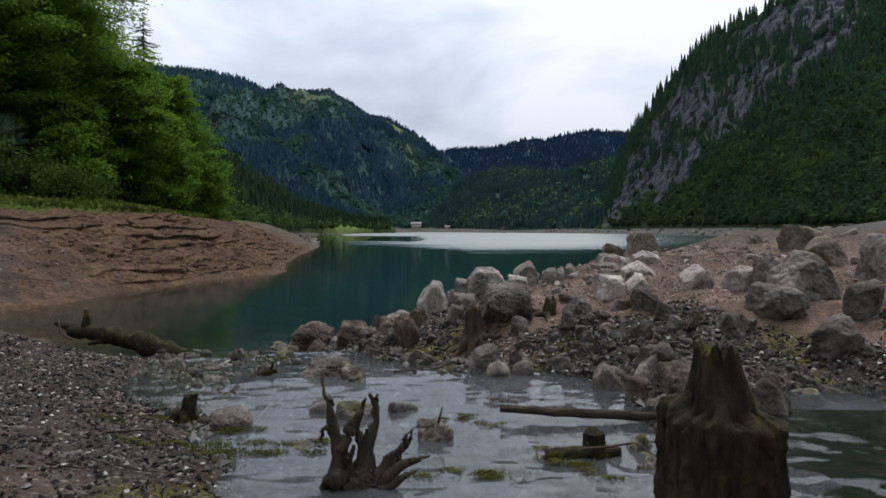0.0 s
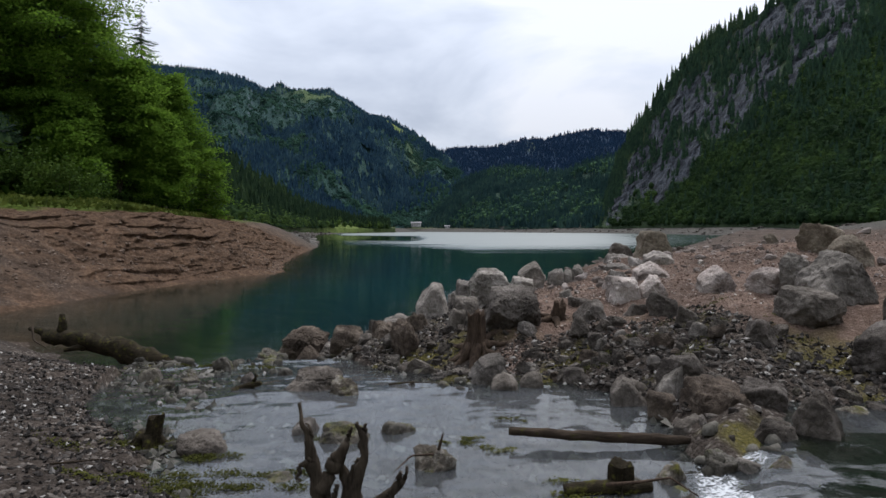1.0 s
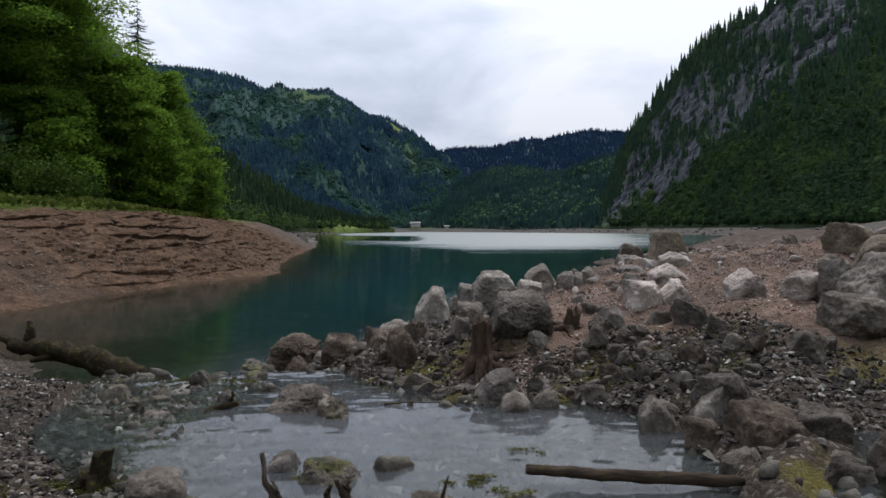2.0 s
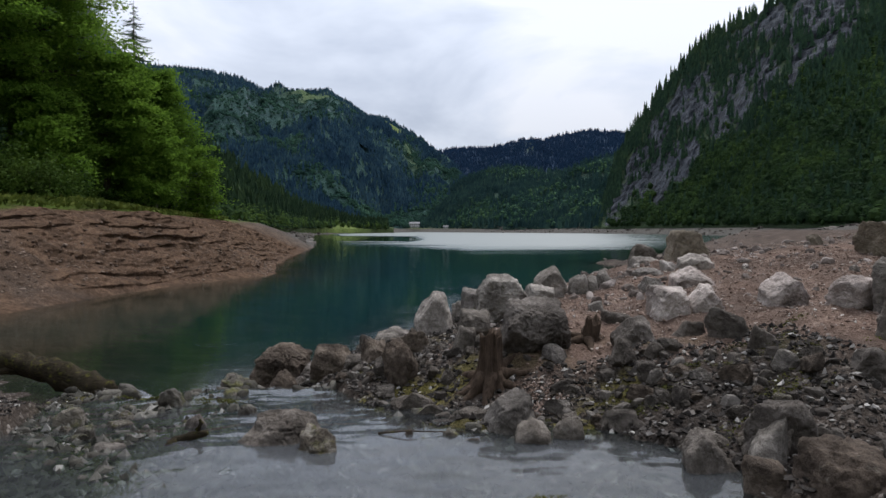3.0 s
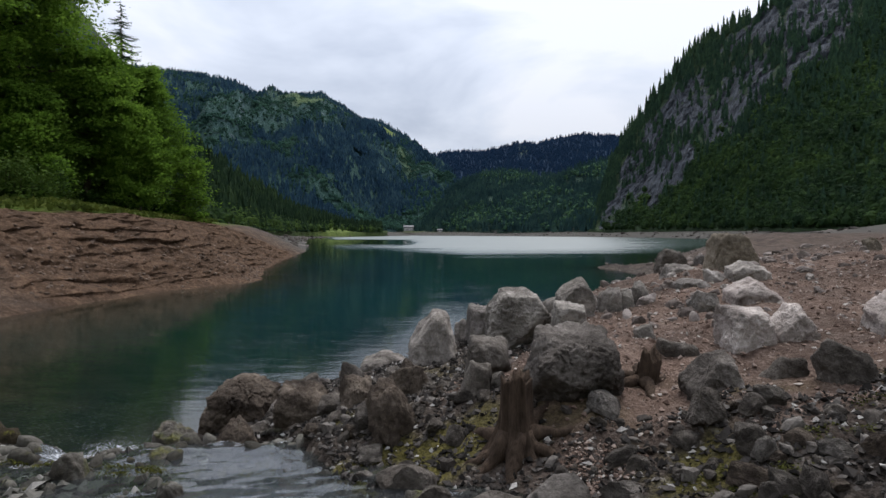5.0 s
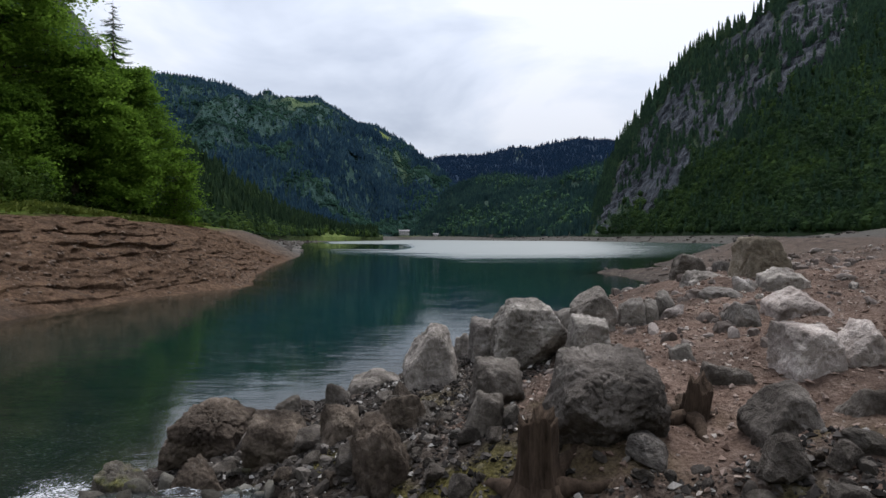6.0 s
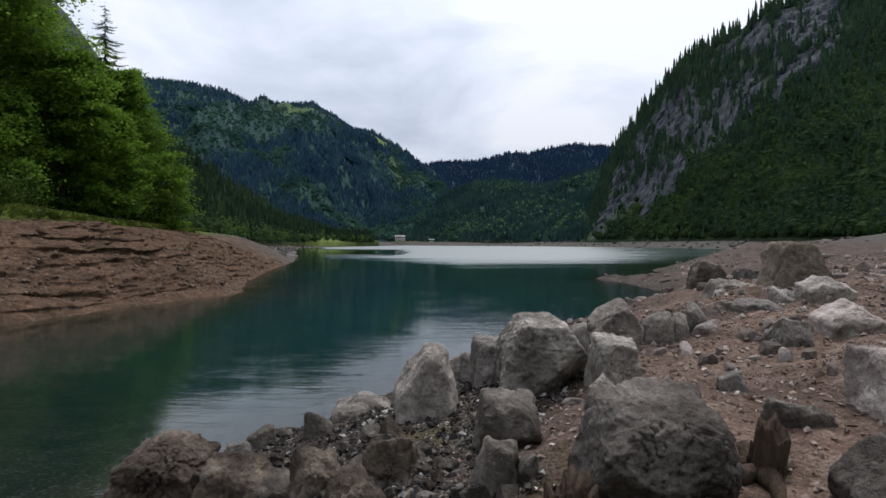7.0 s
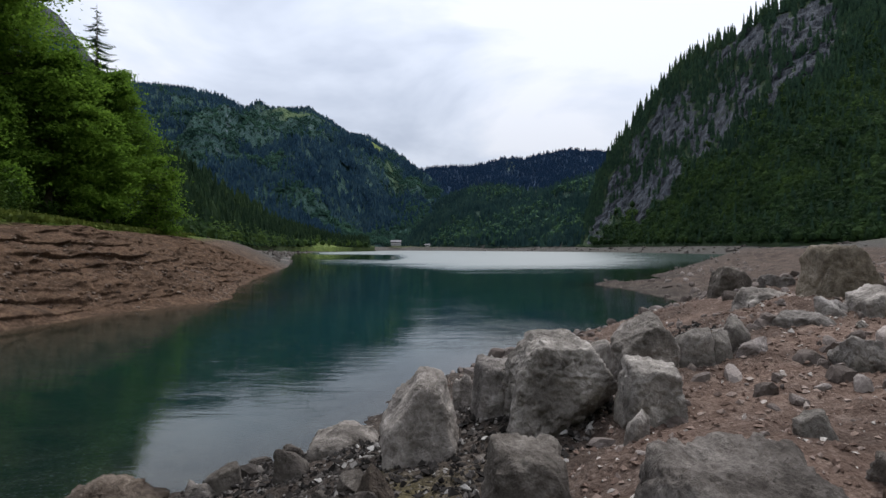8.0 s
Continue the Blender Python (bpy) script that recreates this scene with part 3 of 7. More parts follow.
BEACH_SHORE = [(-13, 18), (-10.5, 17), (-8.6, 15.4), (-6.2, 13.0), (-4.6, 12.3)]
LAKE = RIGHT_SHORE + FAR_SHORE + LEFT_SHORE + BEACH_SHORE
STREAM = [(-4.6, 12.3), (-4.9, 11.2), (-4.3, 9.4), (-3.8, 8.0), (-2.6, 6.6), (-1.7, 5.3), (-1.4, 4.6), (-1.6, 2.0), (3.4, 2.0), (5.0, 3.2), (4.9, 6.9),
          (4.5, 7.6), (3.7, 7.5), (3.0, 6.5), (2.15, 6.1), (2.3, 7.1), (2.45, 8.0), (2.05, 8.8), (1.4, 9.25), (0.5, 9.3), (-0.2, 9.6),
          (-0.7, 10.4), (-1.4, 11.6), (-1.9, 12.5), (-3.4, 12.9)]


def stream_level(x, y):
    """Height of the running water: the upper pool, the main pool, the fall into the lake."""
    x, y = np.asarray(x, float), np.asarray(y, float)
    z = POOL_Z + 0.16 * smoothstep(1.7, 2.7, x - 0.25 * (y - 5.5))
    z = z + 0.05 * smoothstep(5.6, 4.2, y)
    drop = smoothstep(11.5, 13.1, y + 0.12 * (-2.5 - x) + 0.45 * fbm(x * 1.1, y * 0.9, 4.0, 3))
    z = z - 0.17 * smoothstep(8.2, 11.0, y - 0.25 * (x + 3))
    return z * (1 - drop) + (LAKE_Z - 0.04) * drop


def land(x, y):
    """Height of the ground and of the lake's and stream's beds."""
    x, y = np.asarray(x, float), np.asarray(y, float)
    s = signed(x, y, LAKE)
    p = signed(x, y, STREAM)
    dp = np.maximum(p, 0)
    # right-hand shore: rises from lake and stream to a bare shelf
    shelf = 1.15 + 0.065 * np.clip(x - 3, -2, 12) + 0.012 * np.clip(y - 14, 0, 20)
    shelf = shelf - 0.9 * smoothstep(24, 44, y) * smoothstep(40, 10, x) + 0.05 * fbm(x * 0.5, y * 0.5, 3.0, 3)
    right = smin(LAKE_Z + (0.36 - 0.25 * smoothstep(36, 50, y) * smoothstep(95, 75, y)) * np.maximum(s, 0), shelf, 0.3)
    right = smin(right, 0.33 + 0.12 * smoothstep(1.3, 2.4, x) + (0.24 + 0.08 * smoothstep(-0.5, 1.5, x)) * dp, 0.2)
    for cx, cy, size, amount in ((0.75, 13.5, 0.9, -0.20), (-0.55, 11.0, 0.5, -0.26), (0.45, 10.25, 0.85, -0.30), (1.75, 11.2, 0.5, -0.12), (2.5, 11.6, 0.8, -0.17), (4.7, 16.4, 1.6, 0.2), (8.0, 17.5, 3.5, 0.3), (2.2, 5.3, 0.6, 0.0)):
        right = right + amount * np.exp(-((x - cx) ** 2 + (y - cy) ** 2) / size ** 2)
    # left gravel beach
    beach = smin(LAKE_Z + 0.42 * np.maximum(s, 0), 0.40 + 0.20 * dp, 0.15)
    beach = smin(beach, 0.95 + 0.03 * np.maximum(s, 0), 0.2)
    # left bank, its grassy ledge and the wooded slope
    k = np.maximum(s, 0)
    bank = LAKE_Z + 4.0 * smoothstep(-2.2, 8.5, k) - 4.0 * smoothstep(-2.2, 8.5, 0 * k) + 0.14 * np.clip(k - 7, 0, 8) + 0.36 * np.clip(k - 15, 0, 60)
    step = 0.22 * fbm(x * 0.35 + y * 0.5, y * 0.25 - x * 0.3, k * 0.6, 4)
    layer = np.abs(vnoise(k * 1.3 + 0.35 * fbm(x * 0.4, y * 0.4, 1.0, 3), y * 0.09, 4.0))
    bank = bank + (step * 0.4 + 0.1 * (layer - 0.4)) * smoothstep(0.2, 2.5, k) * smoothstep(13, 8, k)
    bank = bank - 0.5 * smoothstep(0.0, 1.5, k) * smoothstep(10.5, 9.0, k) * smoothstep(24, 27, y) * smoothstep(100, 80, y)
    lf = smoothstep(-5.0, -9.5, x) * smoothstep(16.5, 20, y + 0.3 * (x + 14))
    lf = np.maximum(lf, smoothstep(60, 72, y) * smoothstep(5, -5, x))
    left = beach * (1 - lf) + bank * lf
    side = smoothstep(-1.0, 1.2, x - 0.1 * (y - 5)) * smoothstep(1200, 600, y)
    side = np.where((y > 9.5) & (y < 60), smoothstep(-4.2, -3.4, x), side)
    near = left * (1 - side) + right * side
    # unseen added slope behind the camera closes the valley, shading faces turned to it
    near = near + 0.52 * np.clip(-y - 6, 0, 300) * smoothstep(-6, -20, y)
    # far shores: a bare strip under the woods
    strip = LAKE_Z + 0.16 * np.minimum(k, 40) + 0.02 * np.clip(k - 40, 0, 5000)
    f = smoothstep(110, 170, np.hypot(x, y)) * smoothstep(-60, 0, y)
    h = near * (1 - f) + strip * f
    # beds
    bed = LAKE_Z - 0.30 * np.minimum(-np.minimum(s, 0), 2.5) - 0.16 * np.clip(-s - 2.5, 0, 60)
    shallow = LAKE_Z - 0.14 * np.minimum(-np.minimum(s, 0), 9) - 0.16 * np.clip(-s - 9, 0, 60)
    west = smoothstep(-2.5, -6.0, x) * smoothstep(70, 50, y)
    bed = bed * (1 - west) + shallow * west
    h = np.where(s < 0, bed, h)
    w = stream_level(x, y)
    depth = np.minimum(0.02 + 0.30 * np.maximum(-p, 0), 0.16 + 0.06 * fbm(x * 1.3, y * 1.3, 7.0, 2))
    bar = smoothstep(-1.7, -2.7, x + 0.5 * fbm(x * 0.8, y * 0.8, 3.0, 3)) * smoothstep(12.2, 11.2, y)
    depth = depth * (1 - bar) + np.minimum(depth, 0.045) * bar
    h = np.where((p < 0), np.where(s < 0, np.minimum(h, w - depth), w - depth), h)
    rough = smoothstep(140, 30, np.hypot(x, y))
    h = h + 0.13 * fbm(x * 0.7, y * 0.7, 5.0, 4, 0.6) * smoothstep(22, 30, y) * smoothstep(120, 90, y) * (x > 0) * smoothstep(-1, 1.5, s)
    h = h + rough * (0.055 * fbm(x * 1.7, y * 1.7, 0.0, 4, 0.55) + 0.02 * fbm(x * 9, y * 9, 2.0, 3, 0.6)) * np.where(s < -1, 0.3, 1.0) * np.where(p < 0, 0.75, 1.0)
    return h


def spaced(fine_lo, fine_hi, step, lo, hi, growth):
    """Grid lines: even in the middle, wider and wider outwards."""
    mid = list(np.arange(fine_lo, fine_hi, step))
    up, d = [], step
    v = fine_hi
    while v < hi:
        up.append(v)
        d *= growth
        v += d
    down, d = [], step
    v = fine_lo - step
    while v > lo:
        down.append(v)
        d *= growth
        v -= d
    return np.array(down[::-1] + mid + up + [hi])


def near_grid(lo_x, hi_x, lo_y, hi_y, step_x, step_y, fine):
    xs = spaced(fine[0], fine[1], step_x, lo_x, hi_x, 1.045)
    ys = spaced(fine[2], fine[3], step_y, lo_y, hi_y, 1.036)
    gx, gy = np.meshgrid(xs, ys)
    return gx, gy


# ---------------------------------------------------------------- ground sheet
gx, gy = near_grid(-4500, 4500, -400, 4800, 0.085, 0.085, (-5.5, 6.0, 2.5, 17.5))
gz = land(gx, gy)
me = mesh_of("ground", np.stack([gx, gy, gz], -1).reshape(-1, 3), grid_faces(*gx.shape))
gs = signed(gx, gy, LAKE)
gp = signed(gx, gy, STREAM)
blot = fbm(gx * 0.8, gy * 0.8, 11.0, 4)
on_right = smoothstep(-3.6, -2.0, gx) * smoothstep(140, 80, gy)
soil = on_right * smoothstep(0.8, 1.8, np.minimum(np.maximum(gp, 0) * 0.8, np.maximum(gs, 0) * 0.7) + 0.5 * blot)
soil = soil * np.maximum(smoothstep(-0.3, 1.0, gx - 0.5 - 0.6 * (gy - 12.2) + 0.7 * blot), smoothstep(15, 19, gy)) * (1 - 0.6 * smoothstep(24, 45, gy) * smoothstep(6, 1.5, gs))
soil = soil * (1 - 0.65 * smoothstep(17, 26, gy))
bank_w = smoothstep(-5.5, -9, gx) * smoothstep(17, 20, gy + 0.3 * (gx + 14)) * smoothstep(200, 120, gy)
grass_w = bank_w * smoothstep(8.3, 10.0, gs + 0.8 * blot)
grass_w = np.maximum(grass_w, smoothstep(24, 40, gs) * smoothstep(100, 160, gy))
# the unseen rear slope takes the grass colour so that it stays dark
grass_w = np.maximum(grass_w, smoothstep(-12, -20, gy))
moss_w = smoothstep(-3.0, -1.5, gx) * smoothstep(0.32, 0.62, fbm(gx * 1.1, gy * 1.1, 21.0, 4) + 0.15) * smoothstep(2.6, 0.6, np.maximum(gp, 0)) * smoothstep(-0.4, 0.1, gp) * smoothstep(30, 14, gy)
moss_w = np.maximum(moss_w * 0.8, 0.75 * smoothstep(0.0, 0.6, fbm(gx * 1.5, gy * 1.5, 31.0, 3)) * smoothstep(0.0, -0.3, gp) * smoothstep(-1.6, -0.7, gp) * (gx < -0.8))
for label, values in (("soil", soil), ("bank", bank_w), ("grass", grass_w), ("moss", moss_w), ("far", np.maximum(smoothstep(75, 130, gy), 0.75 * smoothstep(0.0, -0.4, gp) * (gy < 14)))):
    attribute(me, label, values)
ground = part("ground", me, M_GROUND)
tagged(ground, "stony lake shore of gravel, reddish soil and grass", "ground", kind="structure")

# ---------------------------------------------------------------- water
wx, wy = near_grid(-95, 160, 12.0, 860, 0.16, 0.16, (-8, 4, 12.0, 24))
me = mesh_of("lake", np.stack([wx, wy, np.full(wx.shape, LAKE_Z)], -1).reshape(-1, 3), grid_faces(*wx.shape))
attribute(me, "depth", np.maximum(LAKE_Z - land(wx, wy), 0))
# wind-ruffled water out on the lake, calm water in the lee
lane = fbm(wx * 0.05, wy * 0.02, 2.0, 4) * 4 + 11 * fbm(wx * 0.030, wy * 0.16, 5.0, 3)
across = wx / np.maximum(wy, 1.0)
edge_y = np.interp(across, [-0.25, -0.155, -0.09, -0.035, 0.03, 0.16, 0.30, 0.6], [150, 119, 112, 92, 71, 76, 84, 120])
ruff = smoothstep(-24, 60, wy + lane - edge_y) * (1 - 0.55 * smoothstep(0.16, 0.36, across))
streak = smoothstep(150, 175, wy + 2 * lane) * smoothstep(330, 270, wy + 2 * lane) * smoothstep(-0.03, -0.07, across + 0.01 * fbm(wx * 0.06, wy * 0.02, 9.0, 3))
ruff = ruff * (1 - 0.95 * streak) * smoothstep(-0.19, -0.15, across)
ruff = np.maximum(ruff, 0.34 * smoothstep(4.5, 1.0, np.hypot((wx + 3.4) * 0.75, wy - 14.8) + 1.2 * fbm(wx * 0.9, wy * 2.5, 3.0, 3)))
attribute(me, "ruffle", ruff)
attribute(me, "foam", 0.9 * smoothstep(1.4, 0.2, np.hypot(wx + 4.0, (wy - 13.1) * 0.9) + 0.35 * fbm(wx * 1.5, wy * 1.5, 8.0, 3)))
lake = part("lake", me, M_LAKE)
tagged(lake, "dark teal mountain lake with a wind-ruffled bright band", "lake", kind="structure")

sx, sy = np.meshgrid(np.arange(-5.6, 5.6, 0.05), np.arange(1.5, 13.6, 0.05))
sz = stream_level(sx, sy)
fall = np.hypot(*np.gradient(sz, 0.05))
sz = sz - 0.5 * smoothstep(-4.15, -4.6, sx) * smoothstep(10.6, 12.0, sy)
riffle = smoothstep(0.03, 0.16, fall) + 0.7 * smoothstep(6.2, 5.2, sy) * smoothstep(-1.0, 0.6, sx) + 0.25 * smoothstep(-2.4, -3.2, sx)
sz = sz + (0.012 * fbm(sx * 3, sy * 4, 1.0, 3, 0.55) + 0.005 * fbm(sx * 4 + 0.8 * fbm(sx, sy, 2.0, 2), sy * 8, 3.0, 2)) * (0.45 + np.minimum(riffle, 1.2))
foam_w = 0.75 * smoothstep(0.06, 0.22, fall) + 0.5 * smoothstep(0.9, 0.1, np.hypot((sx - 1.5) * 0.8, sy - 5.6)) + 0.5 * smoothstep(0.7, 0.1, np.hypot(sx - 0.4, sy - 5.1)) + 0.5 * smoothstep(0.8, 0.1, np.hypot((sx - 3.6) * 0.8, sy - 6.9))
foam_w = foam_w + 0.35 * smoothstep(0.4, 0.1, np.hypot(sx + 0.55, sy - 8.6))
foam_w = foam_w * smoothstep(-0.25, 0.45, fbm(sx * 1.6, sy * 1.6, 12.0, 4, 0.6)) * smoothstep(-4.45, -4.0, sx)
quad = grid_faces(*sx.shape)
still = (sx - 0.25 * (sy - 5.5) + 0.25 * fbm(sx * 1.5, sy * 1.5, 6.0, 3) > 2.75).ravel()[quad].all(1) & (sy.ravel()[quad] < 6.75).all(1)
for name, mat, faces, label, kind_word in (("stream", M_STREAM, quad[~still], "shallow clear stream running over stones into the lake", "stream"),
                                           ("pool", M_POOL, quad[still], "dark still pool above the stream's riffle", "pool")):
    me = mesh_of(name, np.stack([sx, sy, sz], -1).reshape(-1, 3), faces)
    attribute(me, "depth", np.maximum(sz - land(sx, sy), 0))
    attribute(me, "ruffle", 0.10 * np.minimum(riffle, 1) * (name == "stream"))
    attribute(me, "foam", np.minimum(foam_w, 1.2))
    tagged(part(name, me, mat), label, kind_word, kind="structure")

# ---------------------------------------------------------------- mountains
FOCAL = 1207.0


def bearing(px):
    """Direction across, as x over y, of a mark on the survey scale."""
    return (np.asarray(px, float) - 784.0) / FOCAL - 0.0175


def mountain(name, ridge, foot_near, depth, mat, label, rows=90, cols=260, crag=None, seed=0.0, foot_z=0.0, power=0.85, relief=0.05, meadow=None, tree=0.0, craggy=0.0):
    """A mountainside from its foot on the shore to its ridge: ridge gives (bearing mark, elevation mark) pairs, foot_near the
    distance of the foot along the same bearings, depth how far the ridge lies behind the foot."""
    cx = np.array([p[0] for p in ridge], float)
    cy = np.array([p[1] for p in ridge], float)
    u = np.linspace(cx[0], cx[-1], cols)
    if cx[-1] > 2000:
        u = np.concatenate([np.linspace(cx[0], 1640, cols - 50), np.linspace(1660, cx[-1], 50)])
    ridge_y = np.interp(u, cx, cy) + tree
    fd = np.interp(u, np.array([p[0] for p in foot_near], float), np.array([p[1] for p in foot_near], float))
    dep = np.interp(u, np.array([p[0] for p in depth], float), np.array([p[1] for p in depth], float))
    v = np.linspace(0, 1, rows)
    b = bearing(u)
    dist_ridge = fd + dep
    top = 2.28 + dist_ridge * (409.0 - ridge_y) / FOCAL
    V, F = np.meshgrid(v, fd, indexing="ij")
    D = F + V * dep[None, :]
    z = foot_z + (top - foot_z)[None, :] * V ** power
    x = b[None, :] * D
    n = fbm(x / 90.0 + seed, D / 90.0, z / 90.0, 5, 0.55)
    gully = np.abs(fbm(x / 140.0 + seed + 4, D / 300.0, z / 400.0, 4, 0.6))
    mask = np.sin(np.pi * np.clip(V, 0, 1)) ** 0.7
    size = top.max() - foot_z
    z = z + mask * size * relief * (n - 1.2 * gully + 0.4)
    D = D + mask * size * relief * 1.6 * n
    if craggy:
        uu, vv = np.broadcast_to(u, V.shape), V
        bare = crag(uu, vv, x, D, z)
        cut = np.abs(fbm(x / 11.0, D / 16.0, z / 34.0, 5, 0.65))
        block = np.round(fbm(x / 11.0 + 3, D / 11.0, z / 26.0, 2) * 3) / 3
        D = D - craggy * np.clip(bare, 0, 1) * (cut + 0.45 * block)
        z = z + 0.5 * craggy * np.clip(bare, 0, 1) * (np.round(z / 9.0 + fbm(x / 30, D / 30, 0.0, 3)) * 9.0 - z) / 9.0
    x = b[None, :] * D
    # a far side, so that the ridge is solid
    back_v = np.array([0.25, 1.0])
    bx = b[None, :] * (dist_ridge[None, :] * (1 + 0.25 * back_v[:, None]))
    by = dist_ridge[None, :] * (1 + 0.25 * back_v[:, None])
    bz = top[None, :] * (1 - 0.5 * back_v[:, None])
    skirt_x, skirt_y, skirt_z = x[:1], D[:1] + 2.0, np.full((1, cols), -4.0)
    X, Y, Z = np.concatenate([skirt_x, x, bx]), np.concatenate([skirt_y, D, by]), np.concatenate([skirt_z, z, bz])
    me = mesh_of(name, np.stack([X, Y, Z], -1).reshape(-1, 3), grid_faces(*X.shape))
    rock = np.zeros(X.shape)
    grass = np.zeros(X.shape)
    U = np.concatenate([np.broadcast_to(u, (1, cols)), np.broadcast_to(u, V.shape), np.broadcast_to(u, (2, cols))])
    VV = np.concatenate([np.zeros((1, cols)), V, np.ones((2, cols))])
    if crag is not None:
        rock = crag(U, VV, X, Y, Z)
    if meadow is not None:
        grass = meadow(U, VV, X, Y, Z)
    attribute(me, "rock", rock)
    attribute(me, "meadow", grass)
    ob = part(name, me, mat)
    tagged(ob, label, "mountain", kind="structure")
    return dict(u=u, v=v, x=x, y=D, z=z, rock=rock[1:rows + 1], meadow=grass[1:rows + 1])


def blob(U, V, u0, v0, ru, rv):
    return np.exp(-((U - u0) / ru) ** 2 - ((V - v0) / rv) ** 2)


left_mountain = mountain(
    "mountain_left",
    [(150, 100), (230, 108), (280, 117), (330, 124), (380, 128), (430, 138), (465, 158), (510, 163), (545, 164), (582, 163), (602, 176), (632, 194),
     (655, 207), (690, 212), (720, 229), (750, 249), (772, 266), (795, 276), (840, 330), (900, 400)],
    [(150, 740), (560, 690), (740, 880), (900, 900)], [(150, 900), (500, 900), (700, 700), (900, 120)], M_SLOPE_LEFT_HAZE,
    "steep wooded mountain with rocky patches above the lake, hazed blue-green", seed=3.0, relief=0.10, tree=4.0, foot_z=3.5,
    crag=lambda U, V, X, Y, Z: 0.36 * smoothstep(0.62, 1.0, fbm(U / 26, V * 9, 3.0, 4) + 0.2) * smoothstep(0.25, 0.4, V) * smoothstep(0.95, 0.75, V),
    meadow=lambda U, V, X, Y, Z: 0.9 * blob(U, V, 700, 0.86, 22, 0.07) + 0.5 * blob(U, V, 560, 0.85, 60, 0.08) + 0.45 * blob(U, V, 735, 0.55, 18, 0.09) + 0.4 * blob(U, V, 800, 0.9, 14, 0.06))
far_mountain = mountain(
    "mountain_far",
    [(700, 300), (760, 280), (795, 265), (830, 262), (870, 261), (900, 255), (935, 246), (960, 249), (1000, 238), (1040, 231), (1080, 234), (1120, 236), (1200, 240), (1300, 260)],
    [(700, 1700), (1300, 1700)], [(700, 900), (1300, 900)], M_SLOPE_FAR_HAZE,
    "distant dark wooded mountain, hazed blue, behind the lake's head", rows=50, seed=9.0, relief=0.04, tree=4.0,
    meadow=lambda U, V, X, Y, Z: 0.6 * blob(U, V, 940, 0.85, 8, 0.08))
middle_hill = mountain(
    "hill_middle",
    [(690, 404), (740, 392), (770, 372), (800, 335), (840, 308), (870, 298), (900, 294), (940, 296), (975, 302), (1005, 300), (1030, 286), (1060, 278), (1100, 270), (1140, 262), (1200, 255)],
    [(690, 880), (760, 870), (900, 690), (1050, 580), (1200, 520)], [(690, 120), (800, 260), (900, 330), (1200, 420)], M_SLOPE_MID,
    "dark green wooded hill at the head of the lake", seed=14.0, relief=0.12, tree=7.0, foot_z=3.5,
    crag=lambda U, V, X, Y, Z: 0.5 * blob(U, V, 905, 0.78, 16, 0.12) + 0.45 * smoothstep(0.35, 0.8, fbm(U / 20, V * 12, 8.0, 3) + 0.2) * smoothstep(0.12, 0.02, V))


def cliff_face(U, V, X, Y, Z):
    low = np.interp(U, [1060, 1100, 1150, 1200, 1300, 1400, 1450, 1520], [0.0, 0.0, 0.06, 0.20, 0.40, 0.50, 0.54, 0.60])
    high = np.interp(U, [1060, 1100, 1150, 1200, 1300, 1400, 1450, 1520], [0.3, 0.60, 0.86, 0.91, 0.945, 0.955, 0.94, 0.88])
    wander = 0.07 * fbm(U / 22, V * 7, 4.0, 4)
    wall = smoothstep(-0.03, 0.05, V - low + wander) * smoothstep(-0.03, 0.05, high - V + wander) * smoothstep(1055, 1085, U) * smoothstep(1535, 1490, U + 40 * (V - 0.7))
    ledges = 0.5 + 0.5 * np.sin((V * 13 + (U - 1100) / 60) + 2.0 * fbm(U / 60, V * 3, 4.0, 3))
    return np.clip(wall, 0, 1) * (0.90 + 0.30 * fbm(U / 26, V * 5, 6.0, 4) - 0.40 * ledges ** 4)


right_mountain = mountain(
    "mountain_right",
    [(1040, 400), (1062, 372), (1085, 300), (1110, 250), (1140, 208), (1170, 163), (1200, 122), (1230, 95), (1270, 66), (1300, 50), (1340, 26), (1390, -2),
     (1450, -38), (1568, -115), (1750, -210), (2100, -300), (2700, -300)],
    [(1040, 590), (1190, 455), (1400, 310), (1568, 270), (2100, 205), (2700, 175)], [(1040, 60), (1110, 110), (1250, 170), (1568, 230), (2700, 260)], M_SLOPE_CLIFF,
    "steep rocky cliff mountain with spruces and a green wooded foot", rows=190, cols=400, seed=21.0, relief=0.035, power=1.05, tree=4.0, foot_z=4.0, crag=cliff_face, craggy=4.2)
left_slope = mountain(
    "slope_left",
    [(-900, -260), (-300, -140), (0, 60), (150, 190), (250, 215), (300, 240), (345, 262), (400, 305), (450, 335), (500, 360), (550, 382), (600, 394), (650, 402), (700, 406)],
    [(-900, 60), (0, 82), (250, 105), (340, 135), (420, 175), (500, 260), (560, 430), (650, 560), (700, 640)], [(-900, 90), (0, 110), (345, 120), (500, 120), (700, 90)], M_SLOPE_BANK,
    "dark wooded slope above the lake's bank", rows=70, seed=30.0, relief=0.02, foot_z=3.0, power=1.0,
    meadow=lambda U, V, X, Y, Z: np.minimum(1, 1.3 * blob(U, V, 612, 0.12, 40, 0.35)))
